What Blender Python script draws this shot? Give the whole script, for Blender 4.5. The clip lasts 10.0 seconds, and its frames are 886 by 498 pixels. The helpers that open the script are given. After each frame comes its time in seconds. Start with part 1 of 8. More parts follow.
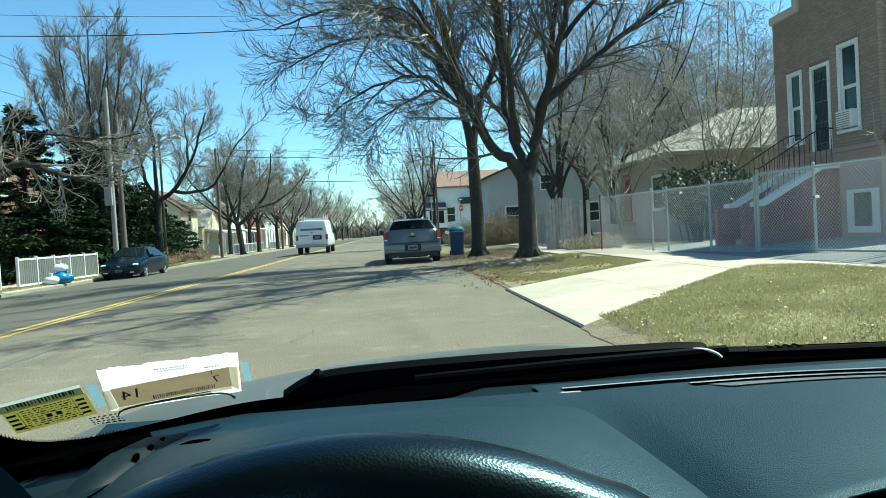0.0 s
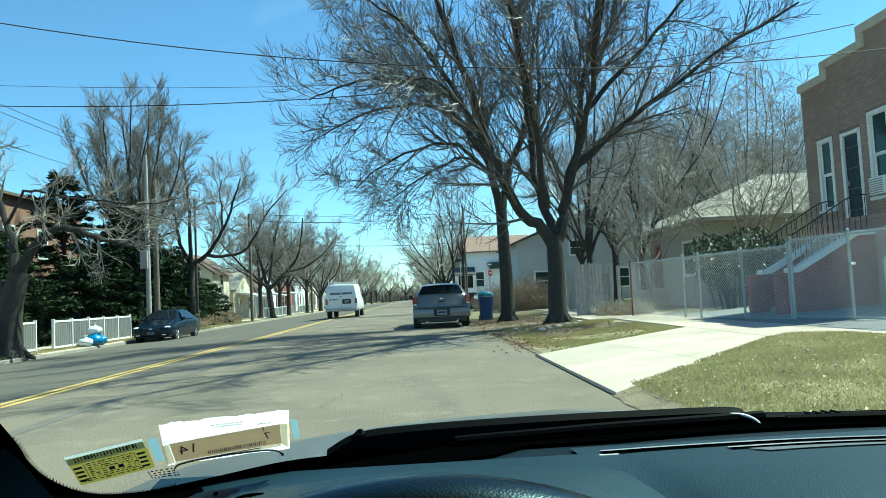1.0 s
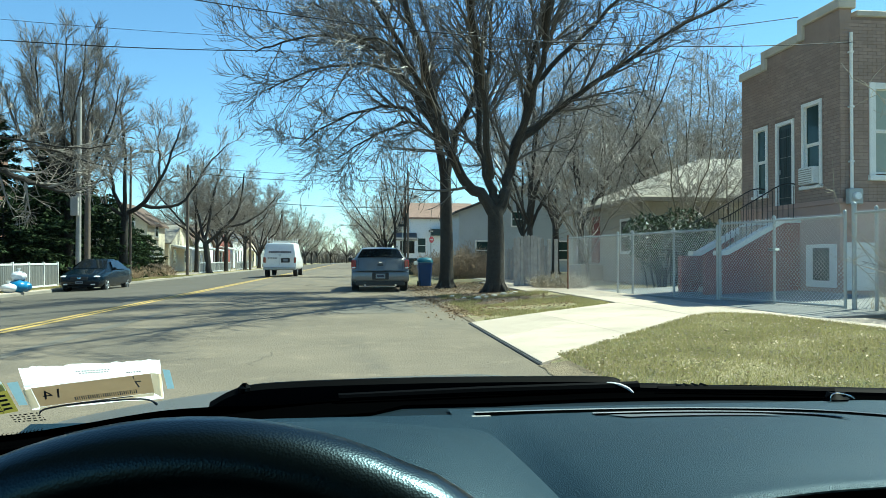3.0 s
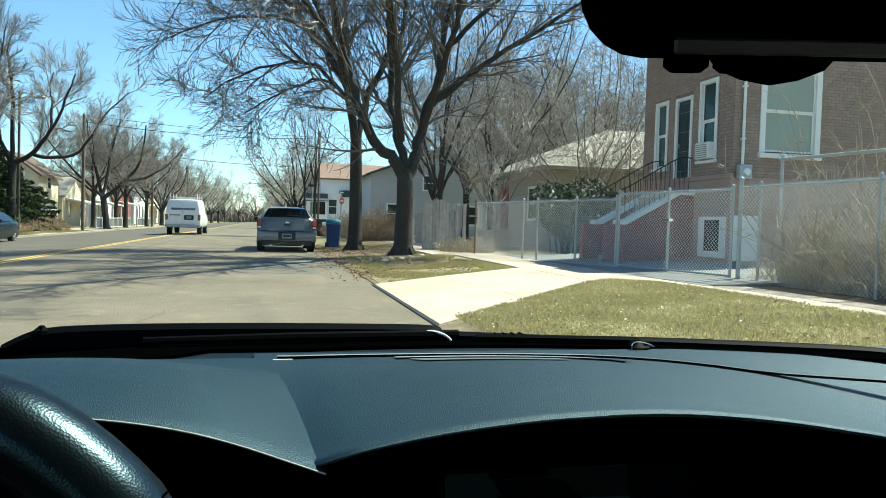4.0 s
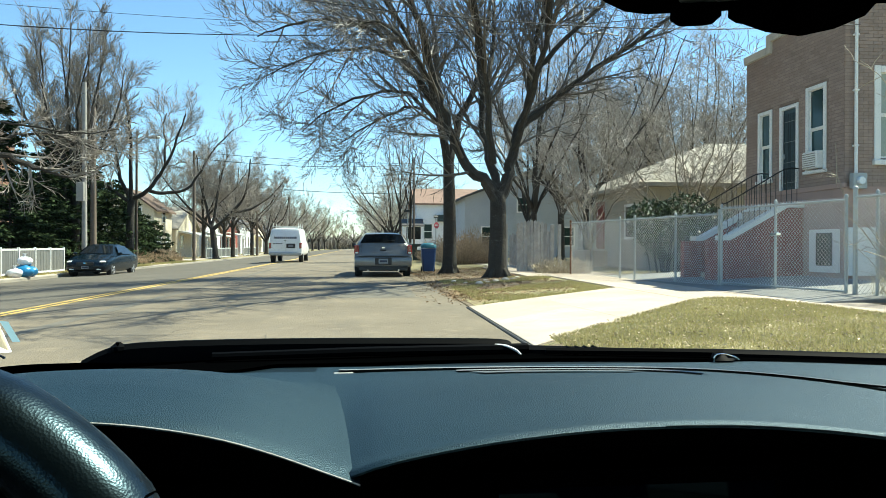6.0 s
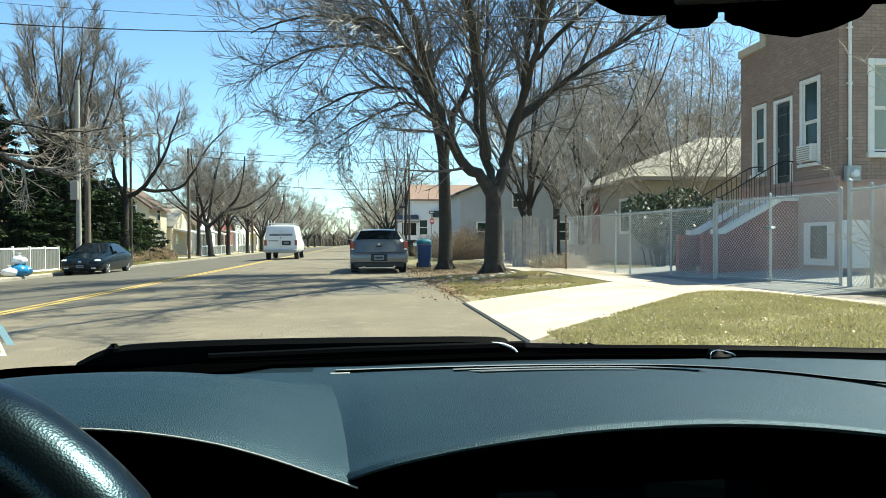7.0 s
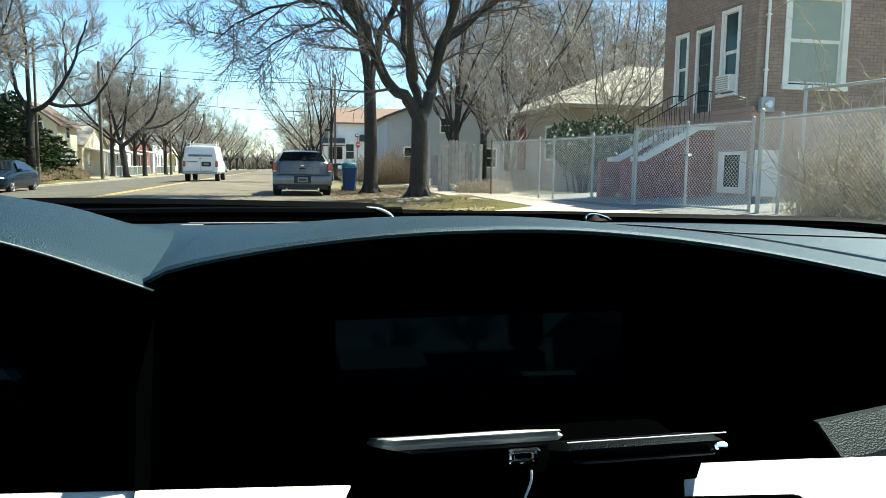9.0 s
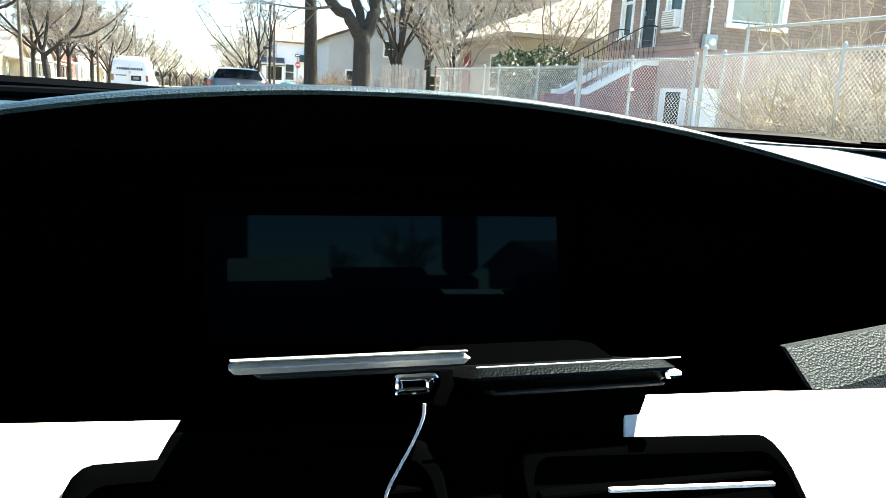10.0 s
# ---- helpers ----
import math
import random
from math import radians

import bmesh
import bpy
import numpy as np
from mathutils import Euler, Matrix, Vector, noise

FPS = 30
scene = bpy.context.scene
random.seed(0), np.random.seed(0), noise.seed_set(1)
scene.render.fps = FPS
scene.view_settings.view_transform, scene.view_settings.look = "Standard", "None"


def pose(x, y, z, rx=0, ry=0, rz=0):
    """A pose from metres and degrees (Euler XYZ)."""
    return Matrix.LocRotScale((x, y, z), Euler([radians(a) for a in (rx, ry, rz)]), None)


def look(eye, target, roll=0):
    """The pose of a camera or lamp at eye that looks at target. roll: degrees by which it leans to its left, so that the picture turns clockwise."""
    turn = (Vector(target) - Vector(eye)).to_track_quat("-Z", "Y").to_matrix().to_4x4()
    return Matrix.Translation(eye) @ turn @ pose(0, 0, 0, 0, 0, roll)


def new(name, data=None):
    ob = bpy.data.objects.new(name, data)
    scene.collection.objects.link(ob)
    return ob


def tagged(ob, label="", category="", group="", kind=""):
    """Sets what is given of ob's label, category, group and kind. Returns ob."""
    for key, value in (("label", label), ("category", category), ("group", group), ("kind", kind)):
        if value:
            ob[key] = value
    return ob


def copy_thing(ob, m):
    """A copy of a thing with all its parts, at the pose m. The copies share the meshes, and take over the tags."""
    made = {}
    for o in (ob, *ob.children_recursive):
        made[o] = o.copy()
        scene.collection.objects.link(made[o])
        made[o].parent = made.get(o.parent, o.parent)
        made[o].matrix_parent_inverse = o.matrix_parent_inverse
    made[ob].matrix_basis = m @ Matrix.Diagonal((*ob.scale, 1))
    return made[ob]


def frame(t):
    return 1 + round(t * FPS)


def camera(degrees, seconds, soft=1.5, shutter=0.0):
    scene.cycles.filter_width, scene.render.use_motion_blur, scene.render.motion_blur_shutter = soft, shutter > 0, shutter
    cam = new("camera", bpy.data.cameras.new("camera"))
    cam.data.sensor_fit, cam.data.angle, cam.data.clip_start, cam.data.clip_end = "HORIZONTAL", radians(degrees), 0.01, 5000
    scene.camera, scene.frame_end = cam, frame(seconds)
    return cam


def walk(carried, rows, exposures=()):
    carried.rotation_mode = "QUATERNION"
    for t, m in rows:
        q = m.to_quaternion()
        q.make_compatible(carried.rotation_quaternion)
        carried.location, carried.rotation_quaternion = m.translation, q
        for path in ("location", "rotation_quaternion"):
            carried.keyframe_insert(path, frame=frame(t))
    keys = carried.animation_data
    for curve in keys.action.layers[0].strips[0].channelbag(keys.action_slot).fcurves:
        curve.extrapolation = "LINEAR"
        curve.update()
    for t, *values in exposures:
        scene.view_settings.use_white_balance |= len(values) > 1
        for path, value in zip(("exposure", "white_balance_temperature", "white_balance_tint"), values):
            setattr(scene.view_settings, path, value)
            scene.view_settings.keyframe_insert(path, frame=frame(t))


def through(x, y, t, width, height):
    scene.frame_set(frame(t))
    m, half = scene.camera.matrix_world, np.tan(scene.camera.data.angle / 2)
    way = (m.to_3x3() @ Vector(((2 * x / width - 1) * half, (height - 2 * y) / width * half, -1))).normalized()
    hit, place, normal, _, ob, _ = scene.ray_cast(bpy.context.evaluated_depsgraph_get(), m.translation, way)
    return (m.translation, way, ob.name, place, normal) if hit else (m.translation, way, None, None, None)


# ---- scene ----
# camera and its way: seconds, place, then heading to the left, tilt up and roll in degrees
cam = camera(62.16, 10.0, soft=0.8)
PATH = [
    (0, -0.000, 0.041, 1.067, -4.08, -1.56, -3.30),
    (0.5, -0.020, 0.022, 1.069, -2.33, 0.64, -4.79),
    (1, -0.016, 0.006, 1.067, -2.12, 3.60, -2.95),
    (1.5, -0.011, 0.002, 1.063, -2.28, 2.95, -0.55),
    (2, -0.006, 0.003, 1.060, -2.36, 2.65, 0.18),
    (2.5, 0.000, -0.000, 1.059, -3.27, 2.21, 0.51),
    (3, 0.045, -0.011, 1.062, -6.50, 0.82, 0.10),
    (3.2, 0.066, -0.010, 1.055, -8.35, 0.10, 0.16),
    (4.3, 0.188, -0.032, 1.029, -13.84, -2.10, 2.00),
    (4.5, 0.197, -0.006, 1.013, -12.63, -1.85, 2.90),
    (5, 0.212, -0.006, 1.012, -9.03, -0.94, 2.14),
    (5.5, 0.207, -0.013, 1.020, -6.01, -0.13, 0.38),
    (7, 0.207, -0.011, 1.031, -6.23, -0.58, -0.31),
    (7.5, 0.210, -0.005, 1.030, -7.22, -0.43, 0.02),
    (8, 0.216, 0.008, 1.021, -8.57, -0.19, 0.40),
    (8.5, 0.236, 0.006, 0.992, -10.18, -1.40, 0.65),
    (9, 0.278, 0.015, 0.948, -11.93, -6.28, 0.76),
    (9.5, 0.303, 0.047, 0.926, -13.95, -10.67, 1.42),
    (10, 0.324, 0.105, 0.910, -16.87, -11.63, 3.28),
]


def aim(x, y, z, heading, tilt, roll):
    h, p = radians(heading), radians(tilt)
    ahead = Vector((-math.sin(h) * math.cos(p), math.cos(h) * math.cos(p), math.sin(p)))
    eye = Vector((x, y, z))
    return look(eye, eye + 2 * ahead, roll)


EXPOSURES = [(0, 1.1, 5800, -18), (1.0, 1.13, 5630, -22), (2.2, 1.1, 5820, -19), (3.2, 1.1, 5950, -14), (4.4, 1.3, 6450, -7), (8.4, 1.38, 6560, -6), (9.0, 1.5, 6500, -5), (9.5, 2.1, 6700, 0), (10.0, 2.75, 6900, 2)]
walk(cam, [(row[0], aim(*row[1:])) for row in PATH], EXPOSURES)

# daylight: clear spring sky, high sun to the right
TO_SUN = Vector((0.67, 0.27, 1.0)).normalized()
world = bpy.data.worlds.new("sky")
scene.world = world
world.use_nodes = True
wn = world.node_tree
sky = wn.nodes.new("ShaderNodeTexSky")
sky.sky_type = "NISHITA"
sky.sun_disc = False
sky.sun_elevation = math.asin(TO_SUN.z)
sky.sun_rotation = math.atan2(TO_SUN.x, TO_SUN.y)
sky.altitude = 300
sky.air_density, sky.dust_density, sky.ozone_density = 1.0, 0.0, 5.5
wn.links.new(sky.outputs[0], wn.nodes["Background"].inputs[0])
wn.nodes["Background"].inputs[1].default_value = 0.095
sun_data = bpy.data.lights.new("sun", "SUN")
sun_data.energy, sun_data.angle, sun_data.color = 4.7, radians(0.5), (1.0, 0.93, 0.82)
sun = new("sun", sun_data)
sun.matrix_world = look(TO_SUN * 100, (0, 0, 0))

# ---------------------------------------------------------------- kit


class Shape:
    """Vertices and faces gathered for one mesh."""

    def __init__(self):
        self.v, self.f = [], []

    def add(self, verts, faces):
        n = len(self.v)
        self.v.extend(verts)
        self.f.extend([tuple(i + n for i in face) for face in faces])
        return self

    def box(self, lo, hi, m=None):
        (a, b, c), (d, e, g) = lo, hi
        vs = [(a, b, c), (d, b, c), (d, e, c), (a, e, c), (a, b, g), (d, b, g), (d, e, g), (a, e, g)]
        if m is not None:
            vs = [tuple(m @ Vector(p)) for p in vs]
        return self.add(vs, [(0, 3, 2, 1), (4, 5, 6, 7), (0, 1, 5, 4), (1, 2, 6, 5), (2, 3, 7, 6), (3, 0, 4, 7)])

    def block(self, lo, hi, bev=0.01, m=None):
        """A box with bevelled upright and lying edges."""
        (a, b, c), (d, e, g) = lo, hi
        k = min(bev, (d - a) / 2.2, (e - b) / 2.2, (g - c) / 2.2)
        rings = []
        for z, s in ((c, k), (c + k, 0), (g - k, 0), (g, k)):
            r = [(a + s, b + k + s), (a + k + s, b + s), (d - k - s, b + s), (d - s, b + k + s), (d - s, e - k - s), (d - k - s, e - s), (a + k + s, e - s), (a + s, e - k - s)]
            rings.append([(x, y, z) for x, y in r])
        if m is not None:
            rings = [[tuple(m @ Vector(p)) for p in r] for r in rings]
        return self.loft(rings, caps=True)

    def loft(self, rings, closed=True, caps=False):
        n = len(rings[0])
        vs = [p for r in rings for p in r]
        fs = []
        for i in range(len(rings) - 1):
            for j in range(n if closed else n - 1):
                k = (j + 1) % n
                fs.append((i * n + j, i * n + k, (i + 1) * n + k, (i + 1) * n + j))
        if caps:
            fs.append(tuple(range(n))[::-1])
            fs.append(tuple(range((len(rings) - 1) * n, len(rings) * n)))
        return self.add(vs, fs)

    def tube(self, pts, radii, sides=6, caps=True):
        pts = [Vector(p) for p in pts]
        if not hasattr(radii, "__len__"):
            radii = [radii] * len(pts)
        rings = []
        side = None
        for i, p in enumerate(pts):
            d = (pts[min(i + 1, len(pts) - 1)] - pts[max(i - 1, 0)]).normalized()
            if side is None:
                side = d.orthogonal().normalized()
            else:
                side = (side - d * side.dot(d))
                side = side.normalized() if side.length > 1e-6 else d.orthogonal().normalized()
            up = d.cross(side)
            r = radii[i]
            rings.append([tuple(p + r * (math.cos(2 * math.pi * k / sides) * side + math.sin(2 * math.pi * k / sides) * up)) for k in range(sides)])
        return self.loft(rings, caps=caps)

    def disc_stack(self, profile, sides=20, m=None):
        """A lathe about z: profile of (radius, z)."""
        rings = []
        for r, z in profile:
            ring = [(r * math.cos(2 * math.pi * k / sides), r * math.sin(2 * math.pi * k / sides), z) for k in range(sides)]
            rings.append([tuple(m @ Vector(p)) for p in ring] if m is not None else ring)
        return self.loft(rings, caps=True)

    def grid(self, nx, ny, fn):
        vs = [fn(i / nx, j / ny) for j in range(ny + 1) for i in range(nx + 1)]
        fs = [(j * (nx + 1) + i, j * (nx + 1) + i + 1, (j + 1) * (nx + 1) + i + 1, (j + 1) * (nx + 1) + i) for j in range(ny) for i in range(nx)]
        return self.add(vs, fs)

    def prism(self, outline, lo, hi, axis="z"):
        """An outline in the plane across axis, drawn out from lo to hi."""
        def at(p, h):
            return {"z": (p[0], p[1], h), "y": (p[0], h, p[1]), "x": (h, p[0], p[1])}[axis]
        n = len(outline)
        self.loft([[at(p, lo) for p in outline], [at(p, hi) for p in outline]], caps=True)
        return self


def mesh_of(shape, name, smooth=False):
    me = bpy.data.meshes.new(name)
    me.from_pydata([tuple(p) for p in shape.v], [], shape.f)
    me.validate()
    bm = bmesh.new()
    bm.from_mesh(me)
    if len(bm.faces) < 60000:
        bmesh.ops.recalc_face_normals(bm, faces=bm.faces)
    bm.to_mesh(me)
    bm.free()
    if smooth:
        me.shade_smooth()
        if len(me.polygons) < 60000:
            me.set_sharp_from_angle(angle=radians(40))
    return me


def part(name, shape, material, parent=None, label="", smooth=False):
    """One mesh object, under a thing or part where one is given."""
    ob = new(name, mesh_of(shape, name, smooth))
    ob.data.materials.append(material)
    if parent is not None:
        ob.parent = parent
    return tagged(ob, label)


def thing(name, label, category, at=None, group="", kind=""):
    ob = new(name)
    ob.empty_display_size = 0.2
    if at is not None:
        ob.matrix_basis = at
    return tagged(ob, label, category, group, kind)


def structure(name, shape, material, label, category, smooth=False):
    ob = part(name, shape, material, None, "", smooth)
    return tagged(ob, label, category, "", "structure")


# ---------------------------------------------------------------- materials
def surface(name, color, rough=0.7, dark=0.6, scale=3.0, fine=60.0, bump=0.2, metal=0.0, coat=0.0, spread=0.5, pieces=0.0, spec=0.5, depth=0.01):
    """Base colour that varies at two scales, with fine relief. dark: how far the darker tone goes down; pieces: shift from piece to piece."""
    ma = bpy.data.materials.new(name)
    ma.use_nodes = True
    nt = ma.node_tree
    bs = nt.nodes["Principled BSDF"]
    bs.inputs["Roughness"].default_value, bs.inputs["Metallic"].default_value = rough, metal
    bs.inputs["Coat Weight"].default_value = coat
    bs.inputs["Coat Roughness"].default_value = 0.05
    bs.inputs["Specular IOR Level"].default_value = spec
    tc = nt.nodes.new("ShaderNodeTexCoord")
    out = tc.outputs["Object"]

    def cloud(sc, detail=5.0, r=0.6):
        n = nt.nodes.new("ShaderNodeTexNoise")
        n.inputs["Scale"].default_value, n.inputs["Detail"].default_value, n.inputs["Roughness"].default_value = sc, detail, r
        nt.links.new(out, n.inputs["Vector"])
        return n

    big, small = cloud(scale), cloud(fine, 3.0)
    add = nt.nodes.new("ShaderNodeMath")
    add.operation = "MULTIPLY_ADD"
    nt.links.new(small.outputs[0], add.inputs[0])
    add.inputs[1].default_value = spread
    nt.links.new(big.outputs[0], add.inputs[2])
    ramp = nt.nodes.new("ShaderNodeValToRGB")
    c = list(color) + [1.0]
    d = [v * dark for v in color] + [1.0]
    ramp.color_ramp.elements[0].position, ramp.color_ramp.elements[0].color = 0.3 + spread * 0.3, d
    ramp.color_ramp.elements[1].position, ramp.color_ramp.elements[1].color = 0.62 + spread * 0.6, c
    nt.links.new(add.outputs[0], ramp.inputs[0])
    col = ramp.outputs[0]
    if pieces:
        info = nt.nodes.new("ShaderNodeObjectInfo")
        geo = nt.nodes.new("ShaderNodeNewGeometry")
        s = nt.nodes.new("ShaderNodeMath")
        s.operation = "ADD"
        nt.links.new(info.outputs["Random"], s.inputs[0])
        nt.links.new(geo.outputs["Random Per Island"], s.inputs[1])
        fr = nt.nodes.new("ShaderNodeMath")
        fr.operation = "FRACT"
        nt.links.new(s.outputs[0], fr.inputs[0])
        mr = nt.nodes.new("ShaderNodeMapRange")
        mr.inputs[3].default_value, mr.inputs[4].default_value = 1 - pieces, 1 + pieces
        nt.links.new(fr.outputs[0], mr.inputs[0])
        hsv = nt.nodes.new("ShaderNodeHueSaturation")
        nt.links.new(mr.outputs[0], hsv.inputs["Value"])
        nt.links.new(col, hsv.inputs["Color"])
        col = hsv.outputs[0]
    nt.links.new(col, bs.inputs["Base Color"])
    if bump:
        b = nt.nodes.new("ShaderNodeBump")
        b.inputs["Strength"].default_value, b.inputs["Distance"].default_value = bump, depth
        nt.links.new(small.outputs[0], b.inputs["Height"])
        nt.links.new(b.outputs[0], bs.inputs["Normal"])
    return ma


def leather(name, color, rough, size, strength):
    """Grained black dash skin."""
    ma = surface(name, color, rough, 0.75, 9, 420, 0, spec=0.27)
    ma.node_tree.nodes["Principled BSDF"].inputs["Specular Tint"].default_value = (0.46, 0.80, 1.0, 1.0)
    nt = ma.node_tree
    bs = nt.nodes["Principled BSDF"]
    tc = nt.nodes.new("ShaderNodeTexCoord")
    vo = nt.nodes.new("ShaderNodeTexVoronoi")
    vo.inputs["Scale"].default_value = size
    nt.links.new(tc.outputs["Object"], vo.inputs["Vector"])
    b = nt.nodes.new("ShaderNodeBump")
    b.inputs["Strength"].default_value, b.inputs["Distance"].default_value = strength, 0.0012
    nt.links.new(vo.outputs["Distance"], b.inputs["Height"])
    nt.links.new(b.outputs[0], bs.inputs["Normal"])
    return ma


def glass(name, tint=(0.9, 0.95, 0.95), gloss=0.06, rough=0.02):
    """A thin pane: mostly see-through, with a steady share of mirror."""
    ma = bpy.data.materials.new(name)
    ma.use_nodes = True
    nt = ma.node_tree
    nt.nodes.remove(nt.nodes["Principled BSDF"])
    t, g, mx = nt.nodes.new("ShaderNodeBsdfTransparent"), nt.nodes.new("ShaderNodeBsdfGlossy"), nt.nodes.new("ShaderNodeMixShader")
    t.inputs[0].default_value = (*tint, 1)
    g.inputs["Roughness"].default_value = rough
    mx.inputs[0].default_value = gloss
    nt.links.new(t.outputs[0], mx.inputs[1])
    nt.links.new(g.outputs[0], mx.inputs[2])
    nt.links.new(mx.outputs[0], nt.nodes["Material Output"].inputs[0])
    return ma


def paper(name, color, through=0.6, pieces=0.0):
    """Thin paper that glows when the sun is behind it."""
    ma = surface(name, color, 0.8, 0.88 if not pieces else 0.6, 30 if not pieces else 1.2, 200 if not pieces else 7, 0, pieces=pieces, spec=0.2)
    nt = ma.node_tree
    bs, out = nt.nodes["Principled BSDF"], nt.nodes["Material Output"]
    t, mx = nt.nodes.new("ShaderNodeBsdfTranslucent"), nt.nodes.new("ShaderNodeMixShader")
    t.inputs[0].default_value = (*color, 1)
    mx.inputs[0].default_value = through
    nt.links.new(bs.outputs[0], mx.inputs[1])
    nt.links.new(t.outputs[0], mx.inputs[2])
    nt.links.new(mx.outputs[0], out.inputs[0])
    return ma


M_ASPHALT = surface("asphalt", (0.195, 0.158, 0.110), 0.9, 0.6, 0.45, 38, 0.8, spread=0.5, depth=0.015)
def blotched(ma, tint, scale, lo, hi, stretch=(1, 1, 1)):
    """Lay large soft stains of another tone over a material's colour."""
    nt = ma.node_tree
    bs = nt.nodes["Principled BSDF"]
    col = bs.inputs["Base Color"].links[0].from_socket
    tc, mp, n = nt.nodes.new("ShaderNodeTexCoord"), nt.nodes.new("ShaderNodeMapping"), nt.nodes.new("ShaderNodeTexNoise")
    mp.inputs["Scale"].default_value = stretch
    n.inputs["Scale"].default_value, n.inputs["Detail"].default_value, n.inputs["Roughness"].default_value = scale, 6.0, 0.62
    mr, mx = nt.nodes.new("ShaderNodeMapRange"), nt.nodes.new("ShaderNodeMix")
    mr.inputs[1].default_value, mr.inputs[2].default_value = lo, hi
    mx.data_type = "RGBA"
    mx.inputs[7].default_value = (*tint, 1)
    nt.links.new(tc.outputs["Object"], mp.inputs[0])
    nt.links.new(mp.outputs[0], n.inputs["Vector"])
    nt.links.new(n.outputs[0], mr.inputs[0])
    nt.links.new(mr.outputs[0], mx.inputs[0])
    nt.links.new(col, mx.inputs[6])
    nt.links.new(mx.outputs[2], bs.inputs["Base Color"])
    return ma


blotched(M_ASPHALT, (0.105, 0.09, 0.069), 0.55, 0.50, 0.72, (1.6, 0.35, 1))
blotched(M_ASPHALT, (0.24, 0.192, 0.13), 2.3, 0.56, 0.74)
M_PATCH = surface("asphalt_patch", (0.15, 0.133, 0.105), 0.92, 0.7, 1.5, 60, 0.5)
M_ASPHALT_DARK = surface("dark_asphalt", (0.118, 0.102, 0.078), 0.9, 0.6, 0.45, 38, 0.8, spread=0.5, depth=0.015)
M_TAR = surface("tar_seal", (0.05, 0.048, 0.045), 0.7, 0.7, 4, 60, 0.3)
M_YELLOW = surface("road_paint_yellow", (0.60, 0.40, 0.11), 0.8, 0.6, 2.0, 40, 0.4, spread=0.8)
# forecourt concrete, darkened in colour to deepen the house's shadow on it
M_FORECOURT = surface("shade_toned_concrete", (0.24, 0.235, 0.225), 0.9, 0.7, 0.9, 50, 0.4, pieces=0.06, spread=0.5)
M_CONCRETE = surface("concrete", (0.50, 0.41, 0.325), 0.9, 0.78, 0.9, 50, 0.4, pieces=0.06, spread=0.4)
blotched(M_CONCRETE, (0.36, 0.295, 0.235), 1.1, 0.5, 0.75)
M_KERB = surface("kerb_stone", (0.32, 0.285, 0.235), 0.9, 0.6, 2, 40, 0.5)
M_SOIL = surface("soil_and_turf", (0.33, 0.28, 0.14), 1.0, 0.55, 1.2, 26, 1.0, spread=0.6, depth=0.03)
blotched(M_SOIL, (0.23, 0.18, 0.10), 1.6, 0.46, 0.62)
blotched(M_SOIL, (0.10, 0.105, 0.035), 0.9, 0.52, 0.7)
M_DIRT = surface("leaf_litter_soil", (0.185, 0.14, 0.09), 1.0, 0.45, 3, 40, 1.0, spread=0.8, depth=0.03)
M_SOIL_EDGE = surface("verge_soil", (0.24, 0.185, 0.115), 1.0, 0.5, 4, 40, 1.0, spread=0.8, depth=0.03)
M_GRASS = paper("grass_blades", (0.36, 0.325, 0.145), 0.5, 0.35)
M_STONE = surface("field_stone", (0.27, 0.205, 0.165), 0.95, 0.6, 8, 50, 0.5)
M_STRAW = paper("dry_grass", (0.40, 0.345, 0.215), 0.4, 0.3)
M_LEAF_DRY = surface("dead_leaves", (0.32, 0.205, 0.115), 0.9, 0.5, 5, 9, 0, pieces=0.5)
M_LEAF_PALE = surface("pale_dead_leaves", (0.52, 0.42, 0.27), 0.9, 0.5, 5, 9, 0, pieces=0.5)
M_BARK = surface("bark", (0.050, 0.042, 0.034), 0.95, 0.45, 6, 30, 1.0, spread=0.7, depth=0.05)
M_BARK_PALE = surface("pale_bark", (0.24, 0.205, 0.165), 0.95, 0.4, 6, 30, 0.8, spread=0.7, depth=0.03)
M_TWIG = surface("twigs", (0.115, 0.097, 0.080), 0.5, 0.55, 2, 20, 0.2)
M_TWIG_BROWN = surface("brown_twigs", (0.17, 0.145, 0.118), 0.7, 0.55, 2, 20, 0.2)
M_TWIG_TAN = surface("tan_twigs", (0.47, 0.405, 0.30), 0.95, 0.55, 2, 20, 0.2, pieces=0.3)
M_TWIG_GREY = surface("grey_twigs", (0.30, 0.258, 0.215), 0.7, 0.6, 2, 20, 0.2)
# yard twigs made pale so that sun glints lie in the colour
M_TWIG_YARD = surface("sunlit_yard_twigs", (0.38, 0.335, 0.29), 0.6, 0.55, 2, 20, 0.2)
M_GREEN = surface("evergreen_leaves", (0.06, 0.09, 0.035), 0.35, 0.45, 3, 12, 0.2, pieces=0.5)
M_GREEN_DARK = surface("conifer_needles", (0.056, 0.082, 0.036), 0.9, 0.2, 0.55, 6, 0.2, pieces=0.6, spec=0.05)
M_BRICK = surface("brown_brick", (0.335, 0.248, 0.203), 0.9, 0.78, 3, 50, 0.5, pieces=0.10)
blotched(M_BRICK, (0.275, 0.19, 0.152), 0.8, 0.5, 0.7)
M_MORTAR = surface("mortar", (0.245, 0.175, 0.14), 0.95, 0.7, 3, 60, 0.4)
M_BRICK_RUST = surface("rust_brick", (0.27, 0.155, 0.105), 0.9, 0.7, 3, 50, 0.5, pieces=0.1)
M_BRICK_RED = surface("red_brick", (0.28, 0.085, 0.066), 0.9, 0.7, 3, 50, 0.5, pieces=0.18)
